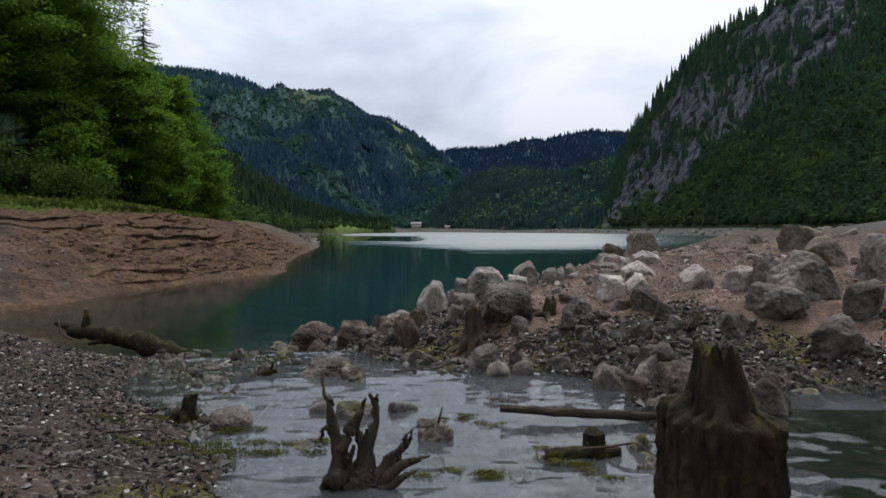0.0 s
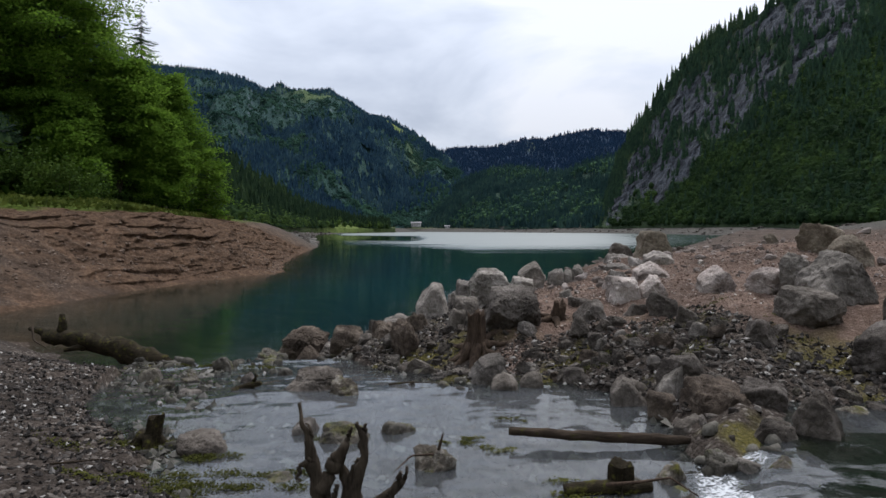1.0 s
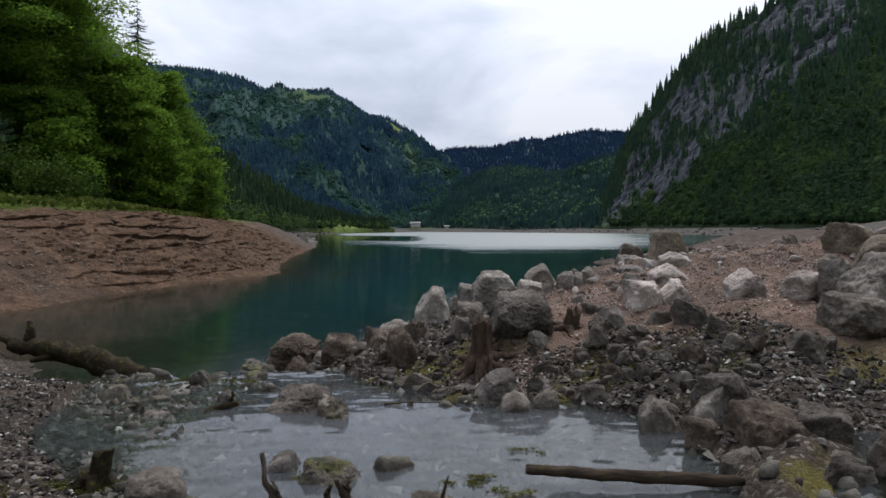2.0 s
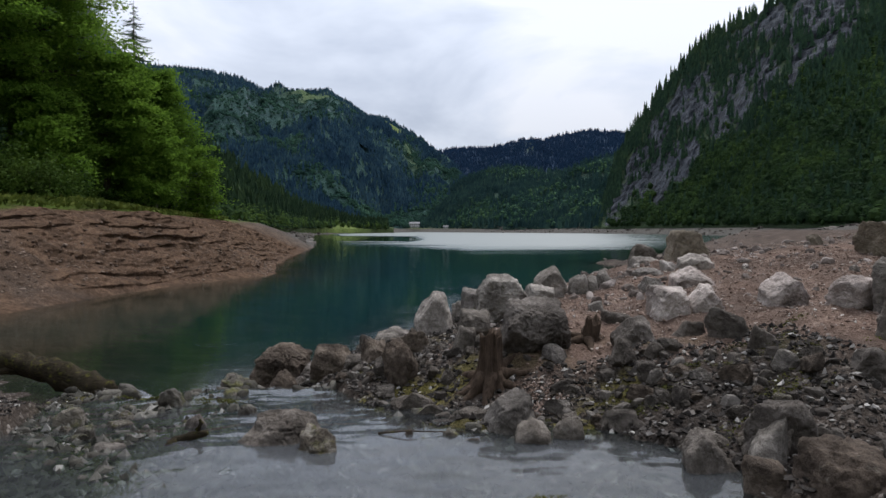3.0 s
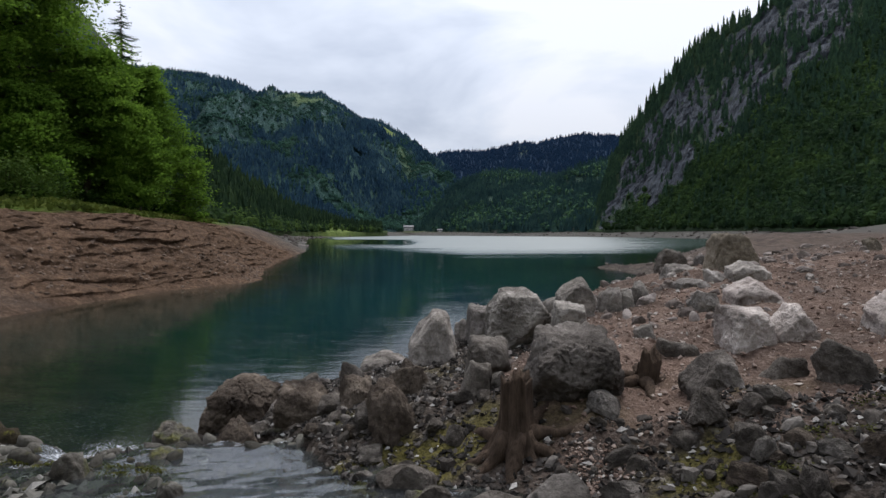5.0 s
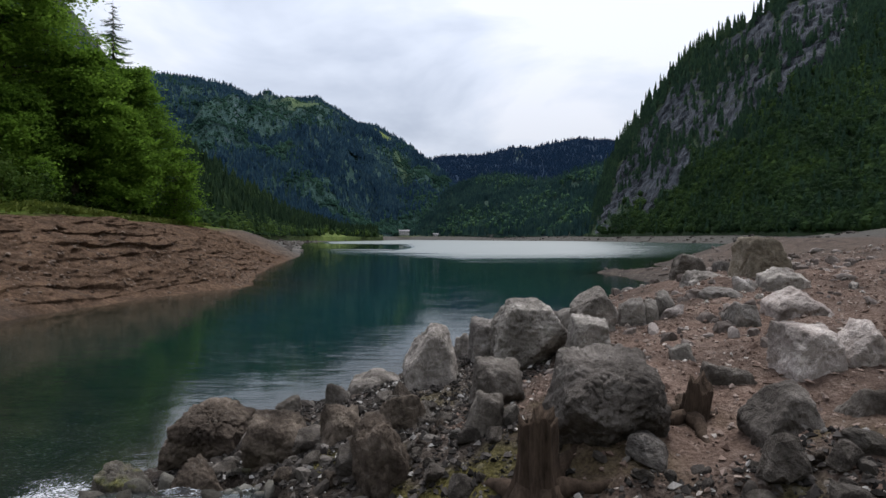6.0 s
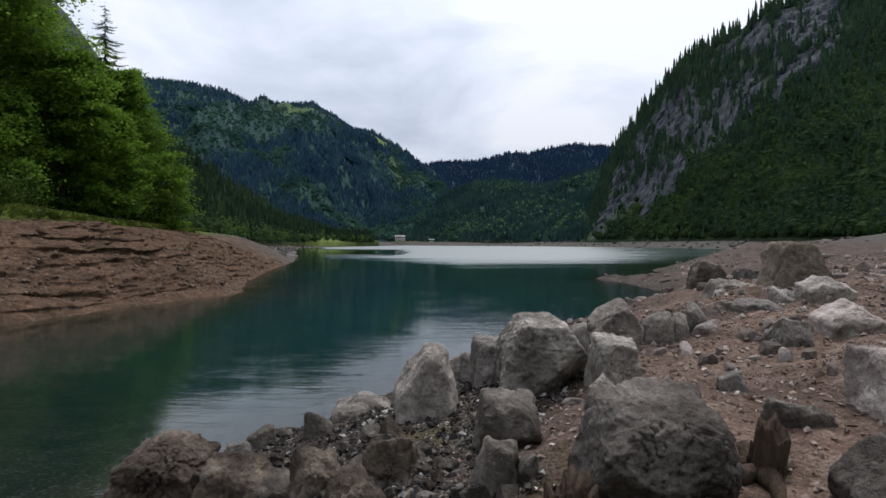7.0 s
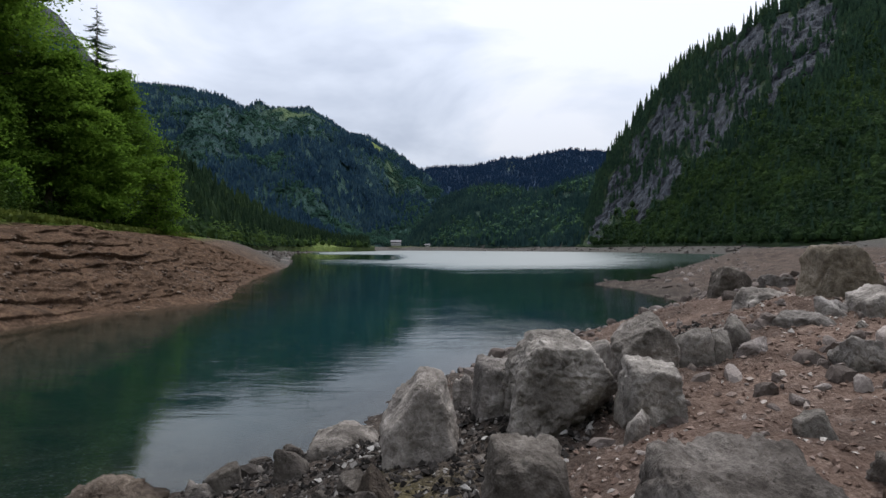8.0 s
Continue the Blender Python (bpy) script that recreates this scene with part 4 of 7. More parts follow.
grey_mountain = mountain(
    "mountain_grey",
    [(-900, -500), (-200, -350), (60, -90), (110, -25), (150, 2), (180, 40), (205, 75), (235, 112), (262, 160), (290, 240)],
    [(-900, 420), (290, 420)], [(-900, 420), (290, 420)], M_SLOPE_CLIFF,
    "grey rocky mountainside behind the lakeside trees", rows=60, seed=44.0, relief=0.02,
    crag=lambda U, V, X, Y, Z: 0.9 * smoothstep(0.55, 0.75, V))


# ---------------------------------------------------------------- far woods
def spiky_tree(tiers, sides, r):
    """A unit spruce: drooping tiers of pointed boughs round a stem, as triangles."""
    vs, fs = [], []
    for k in range(tiers):
        z0 = 0.06 + 0.92 * k / tiers
        z1 = min(1.0, z0 + 1.7 / tiers)
        rad = 0.21 * (1 - k / tiers) ** 0.85 + 0.012
        base = len(vs)
        vs.append((0, 0, z1))
        spin = r.random() * 6
        for j in range(sides * 2):
            a = spin + j * math.pi / sides
            q = rad * ((0.8 + 0.45 * r.random()) if j % 2 == 0 else (0.32 + 0.2 * r.random()))
            vs.append((q * math.cos(a), q * math.sin(a), z0 + (0.03 if j % 2 else -0.02) + 0.02 * r.random()))
        for j in range(sides * 2):
            fs.append((base, base + 1 + j, base + 1 + (j + 1) % (sides * 2)))
    return np.array(vs), np.array(fs)


def puffy_tree(lumps, r, quads):
    """A unit broadleaf crown seen from afar: uneven leafy lumps with a fringe of small leaves."""
    bm = bmesh.new()
    bmesh.ops.create_icosphere(bm, subdivisions=1, radius=1.0)
    ball = np.array([v.co[:] for v in bm.verts])
    tri = np.array([[v.index for v in f.verts] for f in bm.faces])
    bm.free()
    chunks = [(ball * r.uniform(0.15, 0.27, (12, 1)) * np.array([[1, 1, 1.5]]) + np.array([[0, 0, 0.46]]), tri)]
    for k in range(lumps):
        c = r.normal(size=3) * np.array([0.12, 0.12, 0.19]) + np.array([0, 0, 0.52])
        d = r.normal(size=(quads, 3)) * np.array([[0.13, 0.13, 0.085]])
        chunks.append(leaf_faces(c + d, 0.055 if lumps > 1 else 0.13, r, 0.8))
    return join(chunks)


def leaf_faces(pts, size, r, flat=0.5):
    """One small bent triangle pair for each point."""
    n = len(pts)
    d1 = r.normal(size=(n, 3)) * np.array([[1, 1, flat]])
    d1 /= np.linalg.norm(d1, axis=1)[:, None] + 1e-9
    d2 = r.normal(size=(n, 3)) * np.array([[1, 1, flat]])
    d2 -= (d1 * d2).sum(1)[:, None] * d1
    d2 /= np.linalg.norm(d2, axis=1)[:, None] + 1e-9
    s = size * (0.6 + 0.8 * r.random((n, 1)))
    v = np.stack([pts - d1 * s, pts + d2 * s * 0.6, pts + d1 * s, pts - d2 * s * 0.6], 1).reshape(-1, 3)
    i = np.arange(n)[:, None] * 4
    return v, np.concatenate([i + [[0, 1, 2]], i + [[0, 2, 3]]], 1).reshape(-1, 3)


def woods(name, spots, heights, widths, shapes, mat, label, r):
    """Many far trees, too many to count, as one mesh."""
    pick = r.integers(len(shapes), size=len(spots))
    turn = r.random(len(spots)) * 2 * np.pi
    chunks = []
    for k, (sv, sf) in enumerate(shapes):
        m = np.flatnonzero(pick == k)
        if not len(m):
            continue
        c, s = np.cos(turn[m])[:, None], np.sin(turn[m])[:, None]
        w, h = (heights[m] * widths[m])[:, None], heights[m][:, None]
        x = (sv[None, :, 0] * c - sv[None, :, 1] * s) * w + spots[m, 0:1]
        y = (sv[None, :, 0] * s + sv[None, :, 1] * c) * w + spots[m, 1:2]
        z = sv[None, :, 2] * h + spots[m, 2:3]
        v = np.stack([x, y, z], -1).reshape(-1, 3)
        f = (sf[None] + (np.arange(len(m)) * len(sv))[:, None, None]).reshape(-1, 3)
        chunks.append((v, f))
    v, f = join(chunks)
    ob = part(name, mesh_of(name, v, f, False), mat)
    tagged(ob, label, "forest", kind="stuff")
    return ob


def scatter(hill, count, keep, r, u_range, v_range=(0.0, 1.0)):
    """Spots on a mountainside where keep(u, v, rock, meadow) exceeds a chance."""
    u, v = hill["u"], hill["v"]
    uu = r.uniform(*u_range, count)
    vv = r.uniform(*v_range, count)
    fi = np.interp(uu, u, np.arange(len(u)))
    fj = np.interp(vv, v, np.arange(len(v)))
    i0, j0 = np.minimum(fi.astype(int), len(u) - 2), np.minimum(fj.astype(int), len(v) - 2)
    a, b = fi - i0, fj - j0

    def at(g):
        return (g[j0, i0] * (1 - a) + g[j0, i0 + 1] * a) * (1 - b) + (g[j0 + 1, i0] * (1 - a) + g[j0 + 1, i0 + 1] * a) * b

    x, y, z = at(hill["x"]), at(hill["y"]), at(hill["z"])
    ok = r.random(count) < keep(uu, vv, at(hill["rock"]), at(hill["meadow"]), x, y, z)
    return np.stack([x, y, z], -1)[ok], uu[ok], vv[ok]


wr = np.random.default_rng(3)
SPRUCE_LOW = [spiky_tree(2, 3, wr) for _ in range(6)]
SPRUCE_HALF = [spiky_tree(5, 4, wr) for _ in range(6)]
SPRUCE_MID = [spiky_tree(7, 5, wr) for _ in range(6)]
PUFF_LOW = [puffy_tree(1, wr, 14) for _ in range(6)]
PUFF_MID = [puffy_tree(5, wr, 8) for _ in range(10)]


def plant(hill, name, count, u_range, v_range, size, shapes, mat, label, keep, width=(0.8, 1.2)):
    spots, uu, vv = scatter(hill, count, keep, wr, u_range, v_range)
    h = wr.uniform(*size, len(spots))
    spots[:, 2] -= 0.04 * h
    return woods(name, spots, h, wr.uniform(*width, len(spots)), shapes, mat, label, wr)


def wild(scale, seed, low, high):
    return lambda u, v, rock, meadow, x, y, z: smoothstep(low, high, fbm(x / scale + seed, y / scale, z / scale, 3))


plant(left_mountain, "spruce_woods_left", 36000, (250, 880), (0.0, 1.0), (6, 14), SPRUCE_LOW, M_HAZE_NEEDLE, "dark spruce forest, hazed blue, covering the steep mountainside",
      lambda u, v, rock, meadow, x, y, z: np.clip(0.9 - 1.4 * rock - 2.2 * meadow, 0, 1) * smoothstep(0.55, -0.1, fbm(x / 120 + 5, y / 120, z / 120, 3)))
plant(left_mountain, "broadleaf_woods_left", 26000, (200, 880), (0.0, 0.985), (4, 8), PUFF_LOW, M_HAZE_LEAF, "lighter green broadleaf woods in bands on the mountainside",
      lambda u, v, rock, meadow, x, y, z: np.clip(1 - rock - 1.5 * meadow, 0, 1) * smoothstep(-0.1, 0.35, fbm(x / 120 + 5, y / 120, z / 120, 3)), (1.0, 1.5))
plant(far_mountain, "spruce_woods_far", 8500, (760, 1150), (0.2, 1.0), (9, 19), SPRUCE_LOW, M_BLUE_HAZE_NEEDLE, "distant dark spruce forest on the far mountain",
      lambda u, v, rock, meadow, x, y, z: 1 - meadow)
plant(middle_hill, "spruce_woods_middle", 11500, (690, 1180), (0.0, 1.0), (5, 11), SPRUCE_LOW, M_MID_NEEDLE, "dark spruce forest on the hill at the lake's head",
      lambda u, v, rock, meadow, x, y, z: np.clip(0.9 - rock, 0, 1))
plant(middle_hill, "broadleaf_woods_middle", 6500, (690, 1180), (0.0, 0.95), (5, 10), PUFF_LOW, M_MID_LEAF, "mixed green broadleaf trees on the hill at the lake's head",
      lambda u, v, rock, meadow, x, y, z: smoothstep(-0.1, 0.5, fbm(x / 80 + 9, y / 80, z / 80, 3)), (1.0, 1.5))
plant(right_mountain, "spruce_woods_right", 10500, (1045, 1640), (0.0, 1.0), (4.5, 11), SPRUCE_HALF, M_NEEDLE, "dark spruces clinging to the cliff mountain",
      lambda u, v, rock, meadow, x, y, z: np.maximum(np.clip(0.85 - 1.1 * rock, 0.02, 1), 0.30 * smoothstep(0.12, 0.55, fbm(x / 24, y / 24, z / 18, 3))) * (0.16 + 0.84 * smoothstep(0.22, 0.5, v)))
plant(right_mountain, "ridge_spruces_right", 420, (1085, 1600), (0.975, 1.0), (8, 18), SPRUCE_MID, M_NEEDLE, "tall thin spruces along the cliff's ridge", lambda *a: 0.65 + 0 * a[0], (0.45, 0.75))
plant(right_mountain, "broadleaf_woods_right", 9500, (1075, 1640), (0.0, 0.62), (3.5, 8), PUFF_MID, M_FAR_LEAF, "fresh green broadleaf woods at the cliff's foot",
      lambda u, v, rock, meadow, x, y, z: np.clip(1.0 - 1.1 * rock, 0.0, 1) * smoothstep(0.34 + (u - 1100) / 1300, 0.06 + (u - 1100) / 1300, v + 0.16 * fbm(u / 40, v * 6, 2.0, 3)), (1.0, 1.5))
plant(left_slope, "spruce_woods_slope", 5000, (0, 690), (0.0, 1.0), (5, 13), SPRUCE_HALF, M_SLOPE_NEEDLE, "dark spruce forest on the slope above the bank", lambda u, v, rock, meadow, x, y, z: 0.8 - 0.8 * meadow)
plant(left_slope, "broadleaf_woods_slope", 2200, (180, 690), (0.0, 0.4), (3, 7.5), PUFF_MID, M_FAR_LEAF, "bright green young broadleaf trees along the lake's edge",
      lambda u, v, rock, meadow, x, y, z: smoothstep(0.4, 0.0, v) * (1 - 0.9 * meadow), (1.0, 1.5))
plant(grey_mountain, "spruce_woods_grey", 2500, (-300, 290), (0.2, 0.8), (10, 18), SPRUCE_LOW, M_HAZE_NEEDLE, "dark spruces below the grey rock face", lambda *a: np.clip(1 - a[2], 0, 1))

# ---------------------------------------------------------------- boulders
ICO = {}


def ico(level):
    if level not in ICO:
        bm = bmesh.new()
        bmesh.ops.create_icosphere(bm, subdivisions=level, radius=1.0)
        ICO[level] = (np.array([v.co[:] for v in bm.verts]), np.array([[v.index for v in f.verts] for f in bm.faces]))
        bm.free()
    return ICO[level]


# fracture planes of rocks with a shape of their own: normal x, y, z and distance from the middle
FORMS = {}
FORMS["slab"] = ((-1, -0.05, 0.10, 0.78), (0.08, -0.12, 1, 0.66), (0.80, -0.10, 0.62, 0.74), (1, 0.1, -0.12, 0.88), (-0.05, -1, 0.22, 0.70), (0, 1, 0.1, 0.8),
        (-0.65, -0.15, 0.80, 0.80), (0.62, -0.45, -0.72, 0.66), (0, 0, -1, 0.80))
FORMS["wedge"] = ((-0.76, -0.15, 0.66, 0.58), (0.95, -0.1, 0.24, 0.66), (0.1, -1, 0.30, 0.62), (0.1, -0.2, 1, 0.80), (0, 1, 0.1, 0.8), (-1, 0, -0.1, 0.95), (0.5, -0.3, 0.9, 0.80), (0, 0, -1, 0.8))
FORMS["pear"] = ((-0.62, -0.2, 0.8, 0.66), (0.85, -0.1, 0.55, 0.74), (0, -0.3, 1, 0.84), (1, 0, -0.2, 0.80), (0.1, -1, 0.05, 0.72), (-1, 0, 0.05, 0.90), (0, 1, 0, 0.8), (0, 0, -1, 0.8))
FORMS["block"] = ((-1, -0.1, 0.22, 0.82), (0.05, -0.22, 1, 0.60), (1, 0, 0.14, 0.82), (0.06, -1, 0.30, 0.66), (0, 1, 0.1, 0.8), (0.55, -0.2, 0.80, 0.78), (-0.5, -0.55, 0.7, 0.80),
        (0.30, -0.75, -0.60, 0.70), (-0.45, -0.7, -0.55, 0.76), (0, 0, -1, 0.8))
FORMS["tower"] = ((-1, -0.1, 0.10, 0.66), (0.05, -0.05, 1, 0.74), (1, 0, 0.34, 0.66), (0, -1, 0.16, 0.66), (0, 1, 0.1, 0.7), (0.6, -0.3, 0.8, 0.86), (-0.6, -0.3, 0.75, 0.88), (0, 0, -1, 0.8))
FORMS["cube"] = ((-1, -0.15, 0.06, 0.74), (0.1, -0.12, 1, 0.64), (1, -0.1, 0.08, 0.76), (0.05, -1, 0.05, 0.68), (0, 1, 0.1, 0.7), (0.7, -0.2, 0.75, 0.86), (-0.5, -0.6, 0.6, 0.86), (0, 0, -1, 0.8))
FORMS["flat"] = ((-0.45, -0.1, 0.9, 0.52), (0.42, -0.2, 0.9, 0.50), (0, -0.5, 0.85, 0.56), (-1, 0, 0.1, 0.9), (1, 0, 0.0, 0.9), (0, -1, -0.1, 0.78), (0, 1, 0.1, 0.8), (0, 0, -1, 0.8))


def rock_shape(seed, level=5, cuts=16, rough=0.06, sharp=24.0, form=None):
    """A broken limestone block: flat fracture faces meeting in worn edges, with chips, cracks and pits."""
    r = np.random.default_rng(seed)
    v, f = ico(level)
    o = r.random(3) * 50
    # bend the directions a little, so that no edge runs straight
    warp = np.stack([fbm(v[:, 0] * 1.9 + o[k], v[:, 1] * 1.9 + o[k - 1], v[:, 2] * 1.9 + o[k - 2], 3) for k in range(3)], -1)
    d = v + 0.09 * warp
    d /= np.linalg.norm(d, axis=1)[:, None]
    if form:
        planes = np.array(FORMS[form], float)
        n, offs = planes[:, :3], planes[:, 3]
    else:
        sides = 4 + cuts % 3
        spin = r.random() * 6.28
        lean = r.normal(0, 0.25, 2)
        normals, offs = [(0.0, 0.0, -1.0), (lean[0], lean[1], 1.0)], [0.8, r.uniform(0.52, 0.74)]
        for k in range(sides):
            a = spin + 6.283 * (k + r.uniform(-0.35, 0.35)) / sides
            normals.append((math.cos(a), math.sin(a), r.uniform(-0.30, 0.50)))
            offs.append(r.uniform(0.60, 0.95))
        for k in range(3):
            a = r.random() * 6.28
            normals.append((math.cos(a), math.sin(a), r.uniform(0.5, 1.6)))
            offs.append(r.uniform(0.68, 0.90))
        n, offs = np.array(normals), np.array(offs)
    n = n / np.linalg.norm(n, axis=1)[:, None]
    q = np.maximum(d @ n.T, 0) / offs[None, :]
    rad = (q ** sharp).sum(1) ** (-1.0 / sharp)
    v = v * rad[:, None]
    # smaller fracture faces across edges and corners
    for k in range(9 if level > 3 else 2):
        m = r.normal(size=3)
        m /= np.linalg.norm(m)
        reach = v @ m
        over = reach - reach.max() * r.uniform(0.88, 0.97) + 0.02 * warp[:, k % 3]
        v = v - np.maximum(over, 0)[:, None] * m * 0.97
    if level > 3:
        # spalled hollows with a hard rim, bedding cracks, then grain
        for k in range(16):
            c = r.normal(size=3)
            c *= 0.8 / np.linalg.norm(c)
            far = np.linalg.norm((v - c) * np.array([[1, 1, 1.6]]), axis=1) + 0.14 * fbm(v[:, 0] * 4 + o[0], v[:, 1] * 4, v[:, 2] * 4 + k, 3)
            edge = r.uniform(0.14, 0.45)
            v = v * (1 - r.uniform(0.015, 0.07) * smoothstep(edge, edge - 0.05, far))[:, None]
        tilt = r.normal(0, 0.35, 2)
        bed = np.abs(vnoise((v[:, 2] + tilt[0] * v[:, 0] + tilt[1] * v[:, 1]) * 3.4 + 0.6 * warp[:, 0] + o[0], v[:, 0] * 0.7, v[:, 1] * 0.7 + o[1]))
        crack = np.abs(fbm(v[:, 0] * 2.0 + o[1], v[:, 1] * 2.0 + o[2], v[:, 2] * 1.4 + o[0], 4, 0.6))
        g = 0.7 * rough * fbm(v[:, 0] * 2.6 + o[0], v[:, 1] * 2.6 + o[1], v[:, 2] * 2.6 + o[2], 3)
        g = g - rough * 0.6 * smoothstep(0.07, 0.0, bed) - rough * 0.9 * smoothstep(0.06, 0.0, crack)
        g = g + rough * 0.45 * np.abs(fbm(v[:, 0] * 7 + o[0], v[:, 1] * 7, v[:, 2] * 7, 3, 0.6)) + rough * 0.2 * fbm(v[:, 0] * 21, v[:, 1] * 21 + o[2], v[:, 2] * 21, 2)
        v = v * (1 + g[:, None])
    lo, hi = v.min(0), v.max(0)
    v = (v - (lo + hi) / 2) / (hi - lo)
    v[:, 2] += 0.5
    return v, f


WORDS = {
    "light": "pale grey limestone boulder with pitted faces on the stony shore",
    "white": "whitish cracked limestone boulder lying on reddish soil",
    "grey": "grey weathered limestone rock among the shore gravel",
    "tan": "tan limestone boulder standing on the bare shore shelf",
    "dark": "dark grey angular rock among the shore stones",
    "brown": "brown crusted rock beside the water",
    "crust": "pale crusted rock washed by the stream",
    "moss": "wet mossy rock standing in shallow stream water",
}
rock_count = [0]


def boulder(x, y, base, top, width, tone, form=None, deep=0.9):
    rock_count[0] += 1
    seed = 100 + rock_count[0]
    low = min(base, float(land(np.array([x]), np.array([y]))[0])) - 0.05 * width - 0.03
    low -= (0.08 if form else 0.18) * (top - low)
    wet = tone in ("brown", "crust", "moss")
    level = 6 if (width > 0.80 and x < 3.0) else 5 if width > 0.40 else 4
    v, f = rock_shape(seed, level, 11 + seed % 6, 0.14 if wet else 0.095, 10.0 if wet or top < 0.62 else 24.0, form)
    v = v * np.array([[width * 1.02, width * deep * 1.02, top - low]])
    ob = part("boulder" if width > 0.4 else "rock", mesh_of("boulder", v, f), ROCKS[tone])
    ob.location = (x, y, low)
    return tagged(ob, WORDS[tone], "rock", "rocks on the shore")


boulder(0.88, 14.2, 0.77, 1.50, 0.93, "light", "slab")
boulder(0.39, 14.55, 0.73, 1.26, 0.42, "light", "cube")
boulder(-0.26, 14.0, 0.68, 1.23, 0.64, "light", "wedge")
boulder(1.74, 14.75, 1.18, 1.61, 0.57, "grey", "pear")
boulder(2.27, 15.0, 1.15, 1.46, 0.38, "grey")
boulder(1.46, 13.7, 1.02, 1.38, 0.48, "light", "cube")
boulder(1.22, 13.2, 0.99, 1.11, 0.18, "light")
boulder(0.37, 12.45, 0.85, 1.13, 0.5, "dark", "block")
boulder(1.07, 11.3, 0.76, 1.4, 0.91, "dark", "block")
boulder(-2.07, 15.0, -0.12, 0.21, 0.38, "dark")
boulder(-1.42, 14.75, 0.13, 0.43, 0.33, "dark")
boulder(-1.04, 15.4, 0.08, 0.44, 0.71, "grey", "flat")
boulder(-2.75, 13.9, -0.21, 0.39, 0.94, "brown", "flat")
boulder(-1.69, 12.65, 0.12, 0.58, 0.67, "brown", "block")
boulder(-1.06, 12.4, 0.33, 0.7, 0.42, "brown")
boulder(-0.47, 12.35, 0.48, 0.85, 0.42, "brown")
boulder(-0.55, 11.5, 0.1, 0.86, 0.62, "brown")
boulder(0.21, 11.7, 0.82, 1.0, 0.33, "dark")
boulder(4.94, 17.1, 1.5, 2.24, 0.88, "tan", "tower")
boulder(4.17, 17.5, 1.27, 1.68, 0.77, "light", "block")
boulder(4.29, 16.1, 1.4, 1.66, 0.48, "light")
boulder(4.64, 15.9, 1.42, 1.8, 0.65, "light", "flat")
boulder(4.74, 20.0, 1.44, 1.9, 0.78, "dark")
boulder(5.58, 20.2, 1.41, 1.76, 0.75, "grey")
boulder(3.68, 15.8, 1.24, 1.53, 0.6, "light")
boulder(2.75, 15.2, 1.36, 1.53, 0.35, "grey")
boulder(2.77, 14.9, 1.2, 1.37, 0.33, "white")
boulder(4.04, 14.4, 1.16, 1.63, 0.68, "white", "flat")
boulder(2.95, 12.05, 1.06, 1.5, 0.54, "white", "cube")
boulder(3.43, 12.1, 1.0, 1.52, 0.44, "white", "pear")
boulder(4.39, 11.9, 1.3, 1.68, 0.57, "white", "pear")
boulder(5.49, 10.3, 1.42, 1.98, 0.94, "grey", "wedge")
boulder(5.21, 10.9, 1.47, 1.93, 0.57, "grey")
boulder(4.86, 11.2, 1.32, 1.7, 0.59, "white")
boulder(4.77, 9.7, 1.03, 1.53, 0.81, "dark", "block")
boulder(8.34, 16.0, 1.74, 2.41, 1.1, "tan")
boulder(7.68, 14.0, 1.68, 2.17, 0.84, "tan")
boulder(7.3, 11.2, 1.34, 2.23, 0.86, "grey", "tower")
boulder(3.88, 9.1, 0.91, 1.19, 0.42, "dark")
boulder(4.97, 8.6, 0.8, 1.21, 0.75, "dark")
boulder(5.78, 9.4, 1.12, 1.61, 0.55, "dark")
boulder(2.72, 7.45, 0.24, 0.82, 0.66, "brown", "block")
boulder(2.36, 7.10, 0.30, 0.56, 0.34, "dark")
boulder(3.05, 6.95, 0.36, 0.58, 0.36, "dark")
boulder(3.15, 7.55, 0.44, 0.78, 0.50, "dark")
boulder(2.32, 7.75, 0.34, 0.62, 0.36, "brown")
boulder(2.69, 8.35, 0.56, 0.9, 0.55, "dark")
boulder(3.3, 6.65, 0.54, 0.88, 0.43, "dark")
boulder(-1.55, 9.0, 0.30, 0.60, 0.84, "dark")
boulder(-1.10, 8.70, 0.26, 0.54, 0.42, "crust")
boulder(-3.23, 10.85, 0.17, 0.39, 0.33, "moss")
boulder(-3.87, 9.8, 0.22, 0.42, 0.34, "moss")
boulder(0.59, 9.3, 0.36, 0.7, 0.51, "grey")
boulder(0.78, 8.98, 0.32, 0.54, 0.34, "dark", "flat")
boulder(1.12, 9.1, 0.34, 0.54, 0.30, "dark")
boulder(-2.0, 6.65, 0.28, 0.52, 0.47, "dark")
boulder(-1.25, 7.2, 0.22, 0.48, 0.36, "grey")
boulder(-0.77, 7.0, 0.24, 0.52, 0.51, "moss")
boulder(-0.33, 7.2, 0.24, 0.46, 0.38, "moss")
boulder(0.03, 6.25, 0.3, 0.53, 0.35, "crust")
boulder(-1.2, 6.0, 0.3, 0.41, 0.34, "moss")
boulder(0.54, 5.35, 0.29, 0.38, 0.27, "moss")
boulder(-3.46, 11.3, 0.06, 0.24, 0.38, "moss")
boulder(-2.73, 11.35, 0.08, 0.26, 0.36, "moss")
boulder(-2.83, 12.2, 0.09, 0.27, 0.59, "moss")
boulder(-2.26, 12.2, 0.12, 0.31, 0.6, "brown")
boulder(2.22, 10.95, 0.83, 1.22, 0.52, "dark", "wedge")
boulder(2.26, 12.0, 0.89, 1.18, 0.44, "dark")
boulder(2.89, 11.2, 0.81, 1.15, 0.4, "dark")
boulder(3.21, 10.8, 1.12, 1.37, 0.46, "dark")
